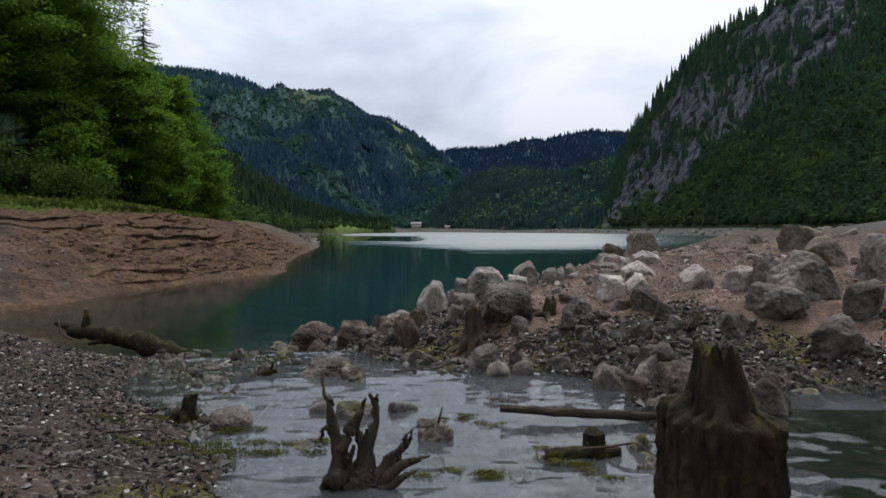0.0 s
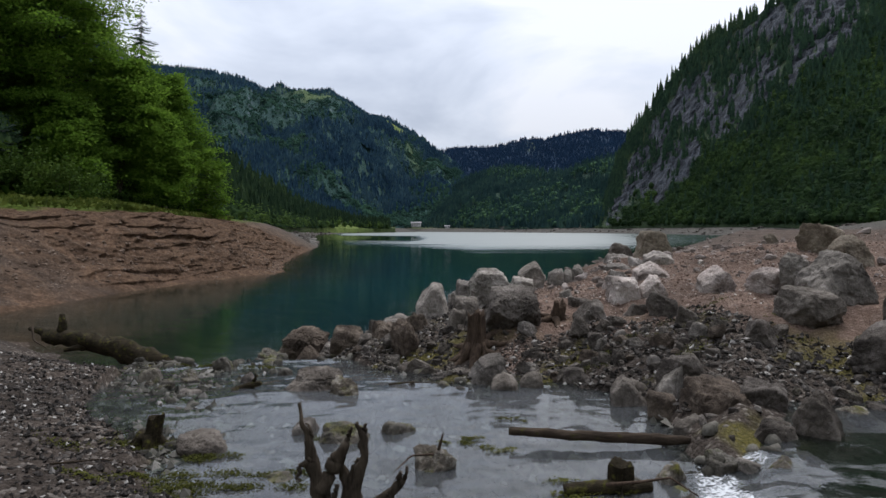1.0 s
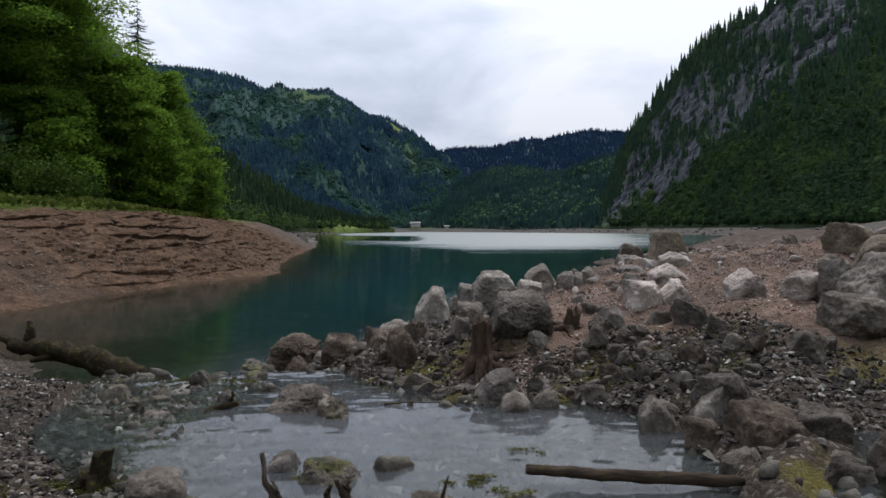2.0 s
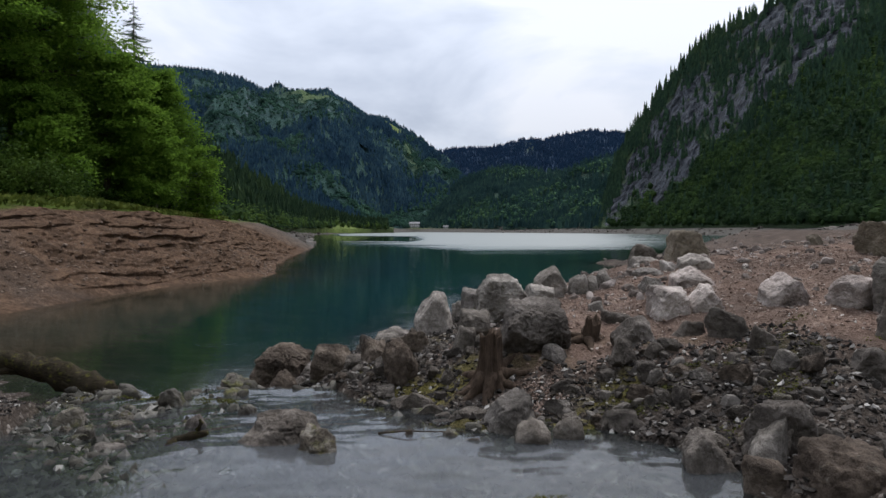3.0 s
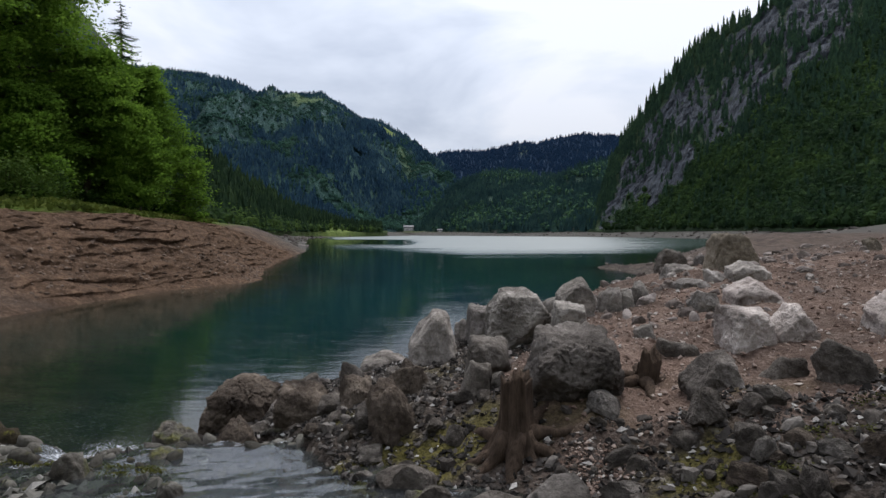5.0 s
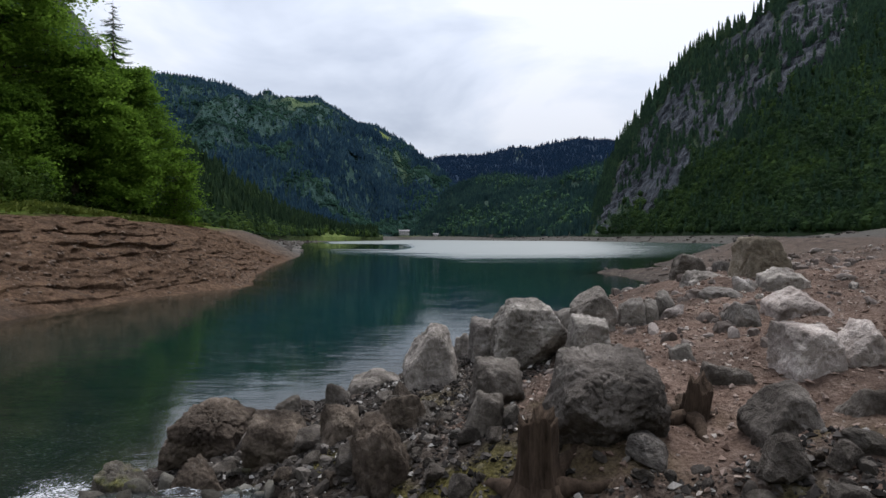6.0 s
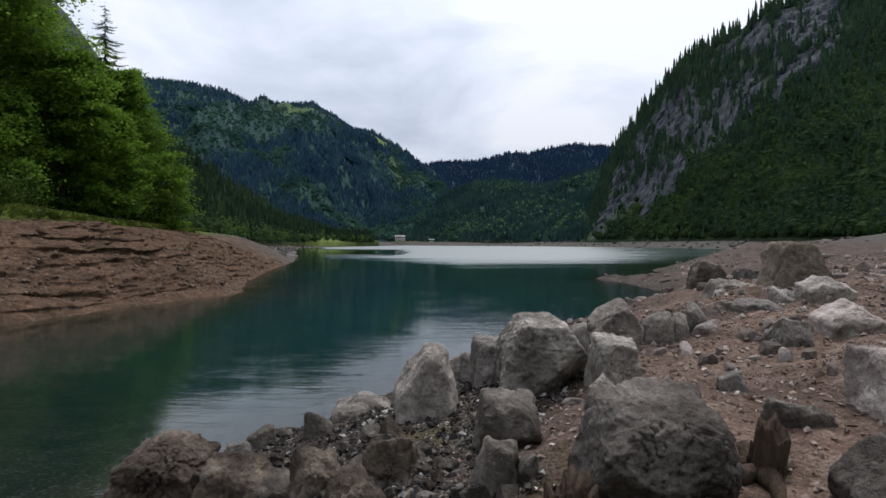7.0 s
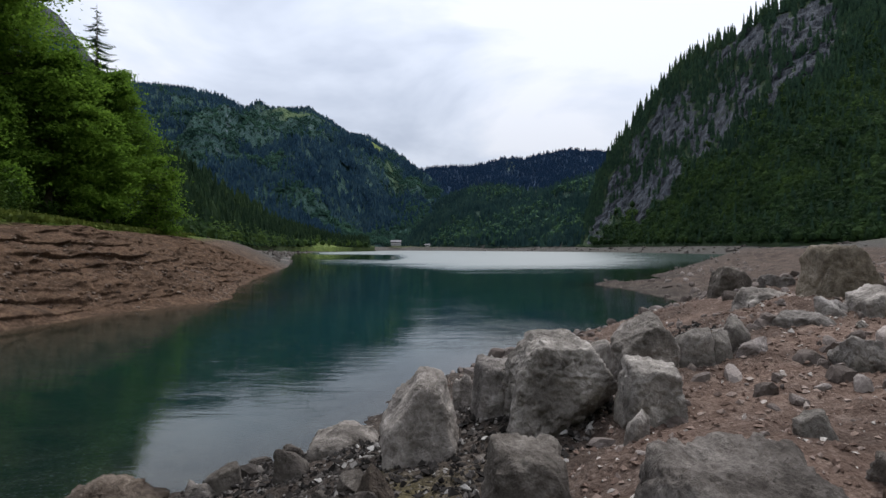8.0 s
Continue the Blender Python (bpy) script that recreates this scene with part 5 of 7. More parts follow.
boulder(3.35, 10.15, 0.94, 1.25, 0.34, "dark")
boulder(2.09, 8.3, 0.47, 0.66, 0.49, "dark")
boulder(2.44, 8.1, 0.55, 0.81, 0.36, "grey")
boulder(2.6, 8.3, 0.54, 0.78, 0.44, "dark")
boulder(2.17, 8.7, 0.34, 0.54, 0.47, "dark")
boulder(-0.26, 10.1, 0.24, 0.35, 0.24, "moss")
boulder(2.87, 6.57, 0.45, 0.66, 0.41, "dark")
boulder(2.26, 6.1, 0.38, 0.56, 0.33, "moss")
boulder(1.84, 5.97, 0.33, 0.49, 0.28, "crust")
boulder(1.54, 15.6, 1.05, 1.26, 0.35, "grey")
boulder(8.6, 19.0, 1.8, 2.16, 0.5, "tan")
boulder(0.15, 15.4, 0.74, 0.95, 0.24, "grey")
boulder(2.5, 15.0, 1.21, 1.44, 0.27, "grey")
boulder(3.34, 14.2, 1.33, 1.49, 0.41, "light")
boulder(2.12, 12.7, 1.11, 1.22, 0.24, "grey")
boulder(4.01, 7.4, 0.46, 0.56, 0.39, "crust")
boulder(1.75, 5.45, 0.30, 0.45, 0.27, "crust")
boulder(4.42, 7.5, 0.47, 0.57, 0.43, "dark")
boulder(-0.52, 9.05, 0.24, 0.36, 0.2, "dark")
boulder(-0.33, 9.15, 0.24, 0.4, 0.22, "brown")
boulder(-0.12, 9.0, 0.24, 0.37, 0.24, "moss")
boulder(0.06, 9.14, 0.24, 0.41, 0.2, "moss")
boulder(0.22, 9.02, 0.24, 0.39, 0.24, "dark")
boulder(0.36, 9.1, 0.24, 0.36, 0.18, "moss")
boulder(-0.05, 9.95, 0.24, 0.36, 0.2, "dark")
boulder(-2.5, 9.6, 0.24, 0.4, 0.24, "dark")
boulder(-2.9, 8.7, 0.24, 0.4, 0.28, "dark")
boulder(-2.2, 10.3, 0.24, 0.33, 0.22, "moss")
boulder(-3.4, 9.2, 0.24, 0.42, 0.26, "moss")



# ---------------------------------------------------------------- loose stones
sr = np.random.default_rng(11)
STONES = [mesh_of("stone", *rock_shape(900 + k, 3, 12, 0.09, 40.0), False) for k in range(16)]


def stone(x, y, size, tone, flat=0.7):
    k = int(sr.integers(len(STONES)))
    key = (k, tone)
    if key not in STONE_COPIES:
        me = STONES[k].copy()
        me.materials.append(ROCKS[tone])
        STONE_COPIES[key] = me
    ob = new("stone", STONE_COPIES[key])
    z = float(land(np.array([x]), np.array([y]))[0])
    a, b = sr.uniform(0.7, 1.5, 2)
    ob.location = (x, y, z - 0.28 * size * flat)
    ob.rotation_euler = (sr.uniform(-0.4, 0.4), sr.uniform(-0.4, 0.4), sr.uniform(0, 6.28))
    ob.scale = (size * a, size * b, size * flat)
    return tagged(ob, STONE_WORDS[tone], "stone", "loose stones on the shore")


STONE_COPIES = {}
STONE_WORDS = {
    "light": "small pale limestone stone lying on the shore", "white": "small whitish limestone stone on reddish soil", "grey": "small grey stone among shore gravel",
    "dark": "small dark angular stone in the rocky shore", "brown": "small brown crusted stone near the water", "crust": "small crusted stone at the stream's edge",
    "moss": "small mossy stone in the shallow stream", "tan": "small tan stone on the shore",
}


def stones(count, box, sizes, tones, ok):
    made = 0
    while made < count:
        x, y = sr.uniform(box[0], box[1]), sr.uniform(box[2], box[3])
        ax, ay = np.array([x]), np.array([y])
        s, q = float(signed(ax, ay, LAKE)[0]), float(signed(ax, ay, STREAM)[0])
        if not ok(x, y, s, q) or math.hypot(x - 0.5, y - 10.5) < 0.6 or math.hypot(x - 1.8, y - 11.4) < 0.45:
            continue
        size = sizes[0] + (sizes[1] - sizes[0]) * sr.random() ** 2.2
        stone(x, y, size, tones[int(sr.integers(len(tones)))], sr.uniform(0.55, 0.85))
        made += 1


stones(150, (-2.4, 4.0, 9.2, 14.0), (0.10, 0.36), ("dark", "dark", "brown", "grey", "dark"), lambda x, y, s, q: q > 0.05 and s > 0.3 and min(q * 0.8, s * 0.7) < 1.3)
stones(30, (1.8, 6.0, 7.6, 10.5), (0.08, 0.26), ("dark", "grey", "dark", "crust"), lambda x, y, s, q: 0.05 < q < 1.8)
stones(26, (0.0, 8.0, 13.5, 22.0), (0.07, 0.26), ("light", "grey", "white", "light"), lambda x, y, s, q: s > 1.0 and y > 13.2 + 0.35 * x * (x < 3))
stones(24, (-2.8, 0.6, 12.6, 20.0), (0.10, 0.34), ("brown", "dark", "grey"), lambda x, y, s, q: -0.3 < s < 1.3 and q > 0.2)
stones(20, (-4.4, 2.2, 4.3, 12.2), (0.07, 0.24), ("moss", "moss", "crust", "dark"), lambda x, y, s, q: -0.9 < q < 0.05)
stones(12, (1.0, 3.2, 4.6, 6.4), (0.12, 0.34), ("crust", "grey", "light", "moss", "dark"), lambda x, y, s, q: q < 0.1)
stones(20, (-5.2, -2.2, 8.6, 12.4), (0.08, 0.26), ("moss", "grey", "crust"), lambda x, y, s, q: -1.8 < q < 0.1)

def pebbles(name, count, box, sizes, label, ok, lift=0.25, mat=None):
    """Gravel too fine to count: small broken stones as one mesh."""
    base = np.array([(1, 0, 0), (0, 1, 0), (-1, 0, 0), (0, -1, 0), (0, 0, 1), (0, 0, -1)], float)
    bf = np.array([(0, 1, 4), (1, 2, 4), (2, 3, 4), (3, 0, 4), (1, 0, 5), (2, 1, 5), (3, 2, 5), (0, 3, 5)])
    shapes = []
    for k in range(24):
        v = base * sr.uniform(0.7, 1.4, (len(base), 1)) + sr.normal(0, 0.22, base.shape)
        shapes.append(v)
    x, y = sr.uniform(box[0], box[1], count), sr.uniform(box[2], box[3], count)
    s, q = signed(x, y, LAKE), signed(x, y, STREAM)
    keep = ok(x, y, s, q)
    x, y = x[keep], y[keep]
    n = len(x)
    size = sizes[0] + (sizes[1] - sizes[0]) * sr.random(n) ** 2.8
    z = land(x, y)
    pick = sr.integers(len(shapes), size=n)
    v = np.stack(shapes)[pick]
    t = sr.random(n) * 6.28
    v = v * np.stack([sr.uniform(0.7, 1.3, n), sr.uniform(0.6, 1.1, n), sr.uniform(0.45, 0.9, n)], -1)[:, None, :] * size[:, None, None]
    c, sn = np.cos(t)[:, None], np.sin(t)[:, None]
    vx, vy = v[..., 0] * c - v[..., 1] * sn, v[..., 0] * sn + v[..., 1] * c
    tilt = sr.uniform(-0.35, 0.35, (n, 1))
    vz = v[..., 2] + vx * tilt
    out = np.stack([vx + x[:, None], vy + y[:, None], vz + z[:, None] + lift * size[:, None]], -1).reshape(-1, 3)
    f = (bf[None] + (np.arange(n) * len(base))[:, None, None]).reshape(-1, 3)
    ob = part(name, mesh_of(name, out, f, False), mat or M_PEBBLE)
    return tagged(ob, label, "gravel", kind="stuff")


pebbles("beach_gravel", 38000, (-7.5, -0.8, 2.8, 13.5), (0.008, 0.032), "dark grey and pale beach gravel", lambda x, y, s, q: (q > -0.25) & (s > 0.2) & (x < 0))


def soil_line(x, y, s, q):
    return np.minimum(np.minimum(np.maximum(q, 0) * 0.8, np.maximum(s, 0) * 0.7), 1.9 + x - 0.9 - 0.6 * (y - 12.2)) + 0.5 * fbm(x * 0.8, y * 0.8, 11.0, 4)


pebbles("shore_gravel", 58000, (-2.8, 6.5, 7.4, 17.5), (0.009, 0.042), "mixed broken gravel on the rocky shore", lambda x, y, s, q: (q > -0.1) & (s > 0.0) & (soil_line(x, y, s, q) < 1.5))
pebbles("pale_chip_patch", 1500, (0.75, 1.45, 9.85, 10.65), (0.008, 0.022), "heap of small pale stone chips beside a stump", lambda x, y, s, q: np.hypot((x - 1.1) * 1.2, y - 10.25) + 0.15 * fbm(x * 4, y * 4, 2.0, 2) < 0.34, 0.3, M_SOIL_PEBBLE)
pebbles("soil_gravel", 16000, (-1.0, 8.0, 10.0, 17.5), (0.008, 0.036), "pale chips of stone strewn on reddish soil", lambda x, y, s, q: (q > -0.1) & (s > 0.0) & (soil_line(x, y, s, q) > 1.2), 0.15, M_SOIL_PEBBLE)
pebbles("stream_gravel", 26000, (-5.0, 3.0, 3.4, 12.8), (0.012, 0.075), "wet stones and gravel on the stream's bed", lambda x, y, s, q: (q < -0.08) & (s > 0.1), 0.25, M_BED_PEBBLE)
pebbles("shelf_gravel", 7000, (0.0, 16.0, 15.0, 40.0), (0.015, 0.06), "scattered pale stones on the bare shelf", lambda x, y, s, q: s > 0.2, 0.1, M_SOIL_PEBBLE)



def cobbles(name, count, box, sizes, tone, label, ok, sink=0.25):
    """Fist-sized and larger stones, too many to count, as one mesh."""
    shapes = [rock_shape(700 + k, 2, 9, 0.10, 40.0) for k in range(9)]
    x, y = sr.uniform(box[0], box[1], count), sr.uniform(box[2], box[3], count)
    keep = ok(x, y, signed(x, y, LAKE), signed(x, y, STREAM))
    x, y = x[keep], y[keep]
    z = land(x, y)
    chunks = []
    for k in range(len(x)):
        v, f = shapes[k % 9]
        size = sizes[0] + (sizes[1] - sizes[0]) * sr.random() ** 2.5
        a = sr.random() * 6.28
        m = np.array([[math.cos(a), math.sin(a), sr.uniform(-0.3, 0.3)], [-math.sin(a), math.cos(a), sr.uniform(-0.3, 0.3)], [0, 0, 1]])
        chunks.append((v * np.array([[sr.uniform(0.8, 1.6), sr.uniform(0.6, 1.15), sr.uniform(0.4, 0.9)]]) @ m * size + np.array([[x[k], y[k], z[k] - sink * size]]), f))
    v, f = join(chunks)
    ob = part(name, mesh_of(name, v, f, tone is M_WET_COBBLE), tone)
    return tagged(ob, label, "stones", kind="stuff")


cobbles("shore_cobbles", 720, (-2.4, 4.6, 9.0, 14.2), (0.05, 0.17), M_COBBLE, "dark broken stones covering the rocky shore", lambda x, y, s, q: (q > 0.0) & (s > 0.2) & (np.minimum(q * 0.8, s * 0.7) + 0.4 * fbm(x * 0.9, y * 0.9, 6.0, 3) < 1.1))
cobbles("stream_side_cobbles", 300, (1.6, 6.2, 6.4, 10.5), (0.05, 0.15), M_COBBLE, "dark stones beside the stream", lambda x, y, s, q: (q > -0.1) & (q + 0.5 * fbm(x, y, 5.0, 3) < 1.2))
cobbles("shelf_cobbles", 560, (0.4, 9.0, 12.6, 24.0), (0.05, 0.24), M_PALE_COBBLE, "pale stones strewn on the bare shelf", lambda x, y, s, q: s > 1.2)
cobbles("stream_cobbles", 420, (-4.8, 3.0, 3.8, 12.4), (0.06, 0.18), M_WET_COBBLE, "wet mossy stones in the shallow stream", lambda x, y, s, q: (q < 0.0) & (q > -1.0))
cobbles("gravel_bar_stones", 900, (-4.9, -1.6, 6.2, 12.0), (0.025, 0.10), M_WET_COBBLE, "wet stones of a gravel bar breaking the stream's surface", lambda x, y, s, q: (q < -0.1) & (x + 0.4 * fbm(x * 1.1, y * 1.1, 4.0, 3) < -2.0), 0.12)
cobbles("outlet_cobbles", 150, (-4.8, -1.8, 11.0, 13.0), (0.08, 0.26), M_WET_COBBLE, "wet mossy stones where the stream falls into the lake", lambda x, y, s, q: (q < 0.2), 0.05)
cobbles("inflow_cobbles", 200, (0.9, 4.6, 4.4, 7.0), (0.07, 0.24), M_WET_COBBLE, "pale wet stones in the riffle", lambda x, y, s, q: q < 0.2, 0.1)
cobbles("waterside_cobbles", 170, (-3.2, 0.4, 12.6, 16.0), (0.08, 0.28), M_COBBLE, "dark stones along the lake's edge", lambda x, y, s, q: (s > -0.5) & (s < 1.2) & (q > 0.1))
cobbles("shelf_edge_stones", 400, (-0.6, 9.0, 16.0, 32.0), (0.10, 0.40), M_PALE_COBBLE, "pale broken stones along the shelf's edge above the lake", lambda x, y, s, q: (s > 0.0) & (s < 2.2))
cobbles("spit_stones", 900, (8.0, 45.0, 28.0, 90.0), (0.10, 0.6), M_PALE_COBBLE, "pale stones on the low spits", lambda x, y, s, q: (s > 0.0) & (s < 9.0))
cobbles("far_shore_rocks", 5000, (-100.0, 190.0, 110.0, 700.0), (0.8, 3.6), M_COBBLE, "dark rocks along the far lake shore", lambda x, y, s, q: (s > 0.0) & (s < 24.0), 0.45)

# yellow-green algae and moss tufts in the shallows
tufts = []
for ax_, ay_, spread, amount in ((-0.97, 7.1, 0.10, 160), (-1.2, 5.93, 0.16, 320), (-1.75, 5.9, 0.18, 380), (-2.15, 5.75, 0.20, 420), (-2.35, 6.6, 0.22, 420), (-1.75, 6.45, 0.12, 200), (0.42, 6.7, 0.10, 120), (0.2, 6.95, 0.07, 70),
                                 (0.40, 5.3, 0.14, 260), (1.3, 5.45, 0.12, 200), (1.0, 5.75, 0.14, 260), (1.65, 9.7, 0.22, 260), (2.6, 9.9, 0.16, 160), (3.4, 10.4, 0.2, 200), (3.7, 9.7, 0.16, 140), (4.1, 9.4, 0.2, 140), (3.2, 9.0, 0.3, 220), (0.7, 7.6, 0.06, 50), (-2.9, 10.9, 0.16, 160), (-3.7, 11.2, 0.14, 140)):
    amount *= 3
    mat_x, mat_y = sr.normal(size=(2, 5)) * spread * 0.9
    which = sr.integers(5, size=amount)
    qx, qy = ax_ + mat_x[which] * 1.6 + spread * 0.45 * sr.normal(size=amount), ay_ + mat_y[which] + spread * 0.22 * sr.normal(size=amount)
    wet = signed(qx, qy, STREAM) < 0
    qz = np.where(wet, stream_level(qx, qy), land(qx, qy)) + 0.004 + 0.02 * sr.random(amount)
    tufts.append(leaf_faces(np.stack([qx, qy, qz], -1), 0.011, sr, 0.3))
algae = part("stream_algae", mesh_of("stream_algae", *join(tufts), False), M_ALGAE)
tagged(algae, "yellow-green algae and moss tufts in the shallow stream", "moss", kind="stuff")

# ---------------------------------------------------------------- the eroded left bank
shore_pts = np.array([(-24.0, 118), (-21.5, 108), (-16.5, 72), (-13.5, 54), (-10.9, 44.5), (-12.2, 40.5), (-13.6, 36), (-14.4, 30), (-14.8, 24), (-15.2, 16)], float)
seg = np.hypot(*np.diff(shore_pts, axis=0).T)
cum = np.concatenate([[0], np.cumsum(seg)])
al = np.arange(0, cum[-1], 0.16)
soft = np.exp(-np.linspace(-2, 2, 31) ** 2)
soft /= soft.sum()


def smooth_line(c):
    line = np.interp(al, cum, c)
    return np.convolve(np.pad(line, 15, "edge"), soft, "valid")


bx0, by0 = smooth_line(shore_pts[:, 0]), smooth_line(shore_pts[:, 1])
tx, ty = np.gradient(bx0), np.gradient(by0)
tl = np.hypot(tx, ty)
nx, ny = ty / tl, -tx / tl
wide = np.convolve(np.pad(nx, 30, "edge"), np.ones(61) / 61, "valid"), np.convolve(np.pad(ny, 30, "edge"), np.ones(61) / 61, "valid")
nx, ny = wide
kk = np.concatenate([np.arange(-1.2, 9.5, 0.065), np.arange(9.5, 13.0, 0.25)])
K, A = np.meshgrid(kk, al, indexing="ij")
inl_x, inl_y = np.broadcast_to(nx, K.shape), np.broadcast_to(ny, K.shape)
lowend = smoothstep(0, 45, A) * 0.75 + 0.25
crest = 3.9 * lowend
rise = crest * (smoothstep(-3.0, 9.0, K) - smoothstep(-3.0, 9.0, 0 * K)) / (1 - float(smoothstep(-3.0, 9.0, 0.0)))
bz0 = LAKE_Z + rise + 0.14 * np.clip(K - 8.6, 0, 8)
px0, py0 = bx0[None, :] + inl_x * K, by0[None, :] + inl_y * K
warp = 0.55 * fbm(px0 * 0.16, py0 * 0.11, 3.0, 4) + 0.10 * fbm(px0 * 0.9, py0 * 0.7, 5.0, 3)
warp = warp + 0.35 * fbm(px0 * 0.05 + 3, py0 * 0.05, 1.0, 2)
level = bz0 * 1.9 + 1.3 * warp + 0.022 * A
part_of = level - np.floor(level)
broken = smoothstep(0.02, 0.55, fbm(A * 0.09, np.floor(level) * 7.7, 2.0, 3)) * (0.5 + 0.5 * np.sin(np.floor(level) * 2.3) ** 2) * smoothstep(8.6, 6.2, K)
ledge = np.where(part_of < 0.94, part_of / 0.94, (1 - part_of) / 0.06)
mask_b = smoothstep(0.1, 0.9, K) * smoothstep(9.2, 8.2, K) * smoothstep(96, 84, A) * smoothstep(10, 25, A)
push = (0.54 * (0.5 - ledge) * broken + 0.34 * fbm(px0 * 0.6, py0 * 0.6, bz0 * 1.4, 4, 0.6) + 0.11 * fbm(px0 * 3, py0 * 3, bz0 * 5, 4, 0.65)) * (0.25 + 0.75 * mask_b)
gull = np.maximum(0, 0.25 - np.abs(fbm(A * 0.09, K * 0.05, 8.0, 3))) * 0.9 * smoothstep(0.2, 2.0, K) * smoothstep(9, 7, K)
bx1 = px0 - inl_x * push * 0.9
by1 = py0 - inl_y * push * 0.9
bz1 = bz0 + push * 0.22 - gull
me = mesh_of("bank_left", np.stack([bx1, by1, bz1], -1).reshape(-1, 3), grid_faces(*K.shape)[:, ::-1])
bb = fbm(px0 * 0.5, py0 * 0.5, 11.0, 4)
attribute(me, "soil", 0 * K)
attribute(me, "bank", smoothstep(0.02, 0.5, lowend - 0.3) * smoothstep(100, 88, A + 4 * bb))
attribute(me, "grass", smoothstep(8.2, 9.3, K + 0.7 * bb))
attribute(me, "moss", 0 * K)
attribute(me, "far", 0.75 * smoothstep(30, 5, A))
bank_left = part("bank_left", me, M_GROUND)
tagged(bank_left, "eroded reddish-brown bank with broken rock ledges and a grassy top", "bank", kind="structure")
sr2 = np.random.default_rng(5)
n_s = 5200
ai = 40 + (len(al) / 6.25 - 42) * sr2.random(n_s) ** 0.6
ki = np.clip(np.abs(sr2.normal(0, 2.2, n_s)) + 0.1 + 3.0 * sr2.random(n_s) * (ai > 78), 0, 8.4)
ii, jj = np.clip((ai / 0.16).astype(int), 0, len(al) - 1), np.clip(((ki + 1.2) / 0.065).astype(int), 0, 160)
spots = np.stack([bx1[jj, ii], by1[jj, ii], bz1[jj, ii]], -1)
base_v, base_f = ico(1)
sz_s = 0.022 + 0.10 * sr2.random(n_s) ** 5
vv = base_v[None] * sr2.uniform(0.7, 1.25, (n_s, len(base_v), 1)) * np.array([[[1, 1, 0.6]]]) * sz_s[:, None, None] + spots[:, None, :]
scree = part("bank_scree", mesh_of("bank_scree", vv.reshape(-1, 3), (base_f[None] + (np.arange(n_s) * len(base_v))[:, None, None]).reshape(-1, 3), False), M_SCREE)
tagged(scree, "loose stones fallen on the brown bank", "gravel", kind="stuff")


# ---------------------------------------------------------------- lakeside trees
def empty(name, x, y, z, label, category, group=""):
    ob = new(name)
    ob.location = (x, y, z)
    ob.empty_display_size = 0.3
    return tagged(ob, label, category, group)


def broadleaf(x, y, height, radius, seed, leaves=9000, bare=0.22, leaf=0.125, label="tall leafy deciduous tree with bright green layered boughs", name="deciduous_tree"):
    r = np.random.default_rng(seed)
    z = float(land(np.array([x]), np.array([y]))[0])
    tree = empty(name, x, y, z - 0.1, label, "tree", "trees above the bank")
    zs = np.linspace(0, height * 0.93, 14)
    sway = np.cumsum(r.normal(0, height * 0.006, (14, 2)), 0)
    stem = np.concatenate([sway, zs[:, None]], 1)
    chunks = [tube(stem, 0.021 * height * (1 - zs / height) ** 0.8 + 0.02, 8, 0.1, seed)]
    limbs = int(34 + 2.2 * height)
    ends = []
    for k in range(limbs):
        h = bare + (0.97 - bare) * (k + r.random()) / limbs
        a = k * 2.4 + r.normal(0, 0.4)
        shape = math.sin(math.pi * min(1, 0.12 + 0.88 * ((h - bare) / (1 - bare)) ** 0.75)) ** 0.7
        reach = radius * (0.35 + 0.75 * shape) * r.uniform(0.7, 1.1)
        p0 = np.array([np.interp(h * height, zs, stem[:, 0]), np.interp(h * height, zs, stem[:, 1]), h * height])
        t = np.linspace(0, 1, 6)[:, None]
        d = np.array([math.cos(a), math.sin(a), 0.0])
        bend = p0 + d * reach * t + np.array([0, 0, 1.0]) * (height * 0.05 * t - height * 0.035 * t * t * r.uniform(0.5, 2))
        chunks.append(tube(bend, np.linspace(0.006 * height * (1.1 - h) + 0.02, 0.015, 6), 5, 0, 0, False))
        for q in np.linspace(0.30, 1.0, 8):
            e = p0 + d * reach * q + np.array([0, 0, height * 0.02 * q])
            ends.append((e, (0.30 + 0.085 * reach) * (0.7 + 0.6 * r.random())))
    v, f = join(chunks)
    part("trunk", mesh_of("trunk", v, f), M_BARK, tree, "grey-brown trunk and limbs")
    ends_p = np.array([e for e, _ in ends])
    ends_s = np.array([s for _, s in ends])
    pick = r.integers(len(ends_p), size=leaves)
    # boughs: flat drooping sprays round the limbs
    off = r.normal(size=(leaves, 3)) * np.array([[1, 1, 0.40]]) * ends_s[pick][:, None]
    off[:, 2] -= 0.22 * np.hypot(off[:, 0], off[:, 1])
    v, f = leaf_faces(ends_p[pick] + off, leaf, r, 0.45)
    part("crown", mesh_of("crown", v, f, False), M_LEAF, tree, "dense green leaves in layered sprays")
    return tree


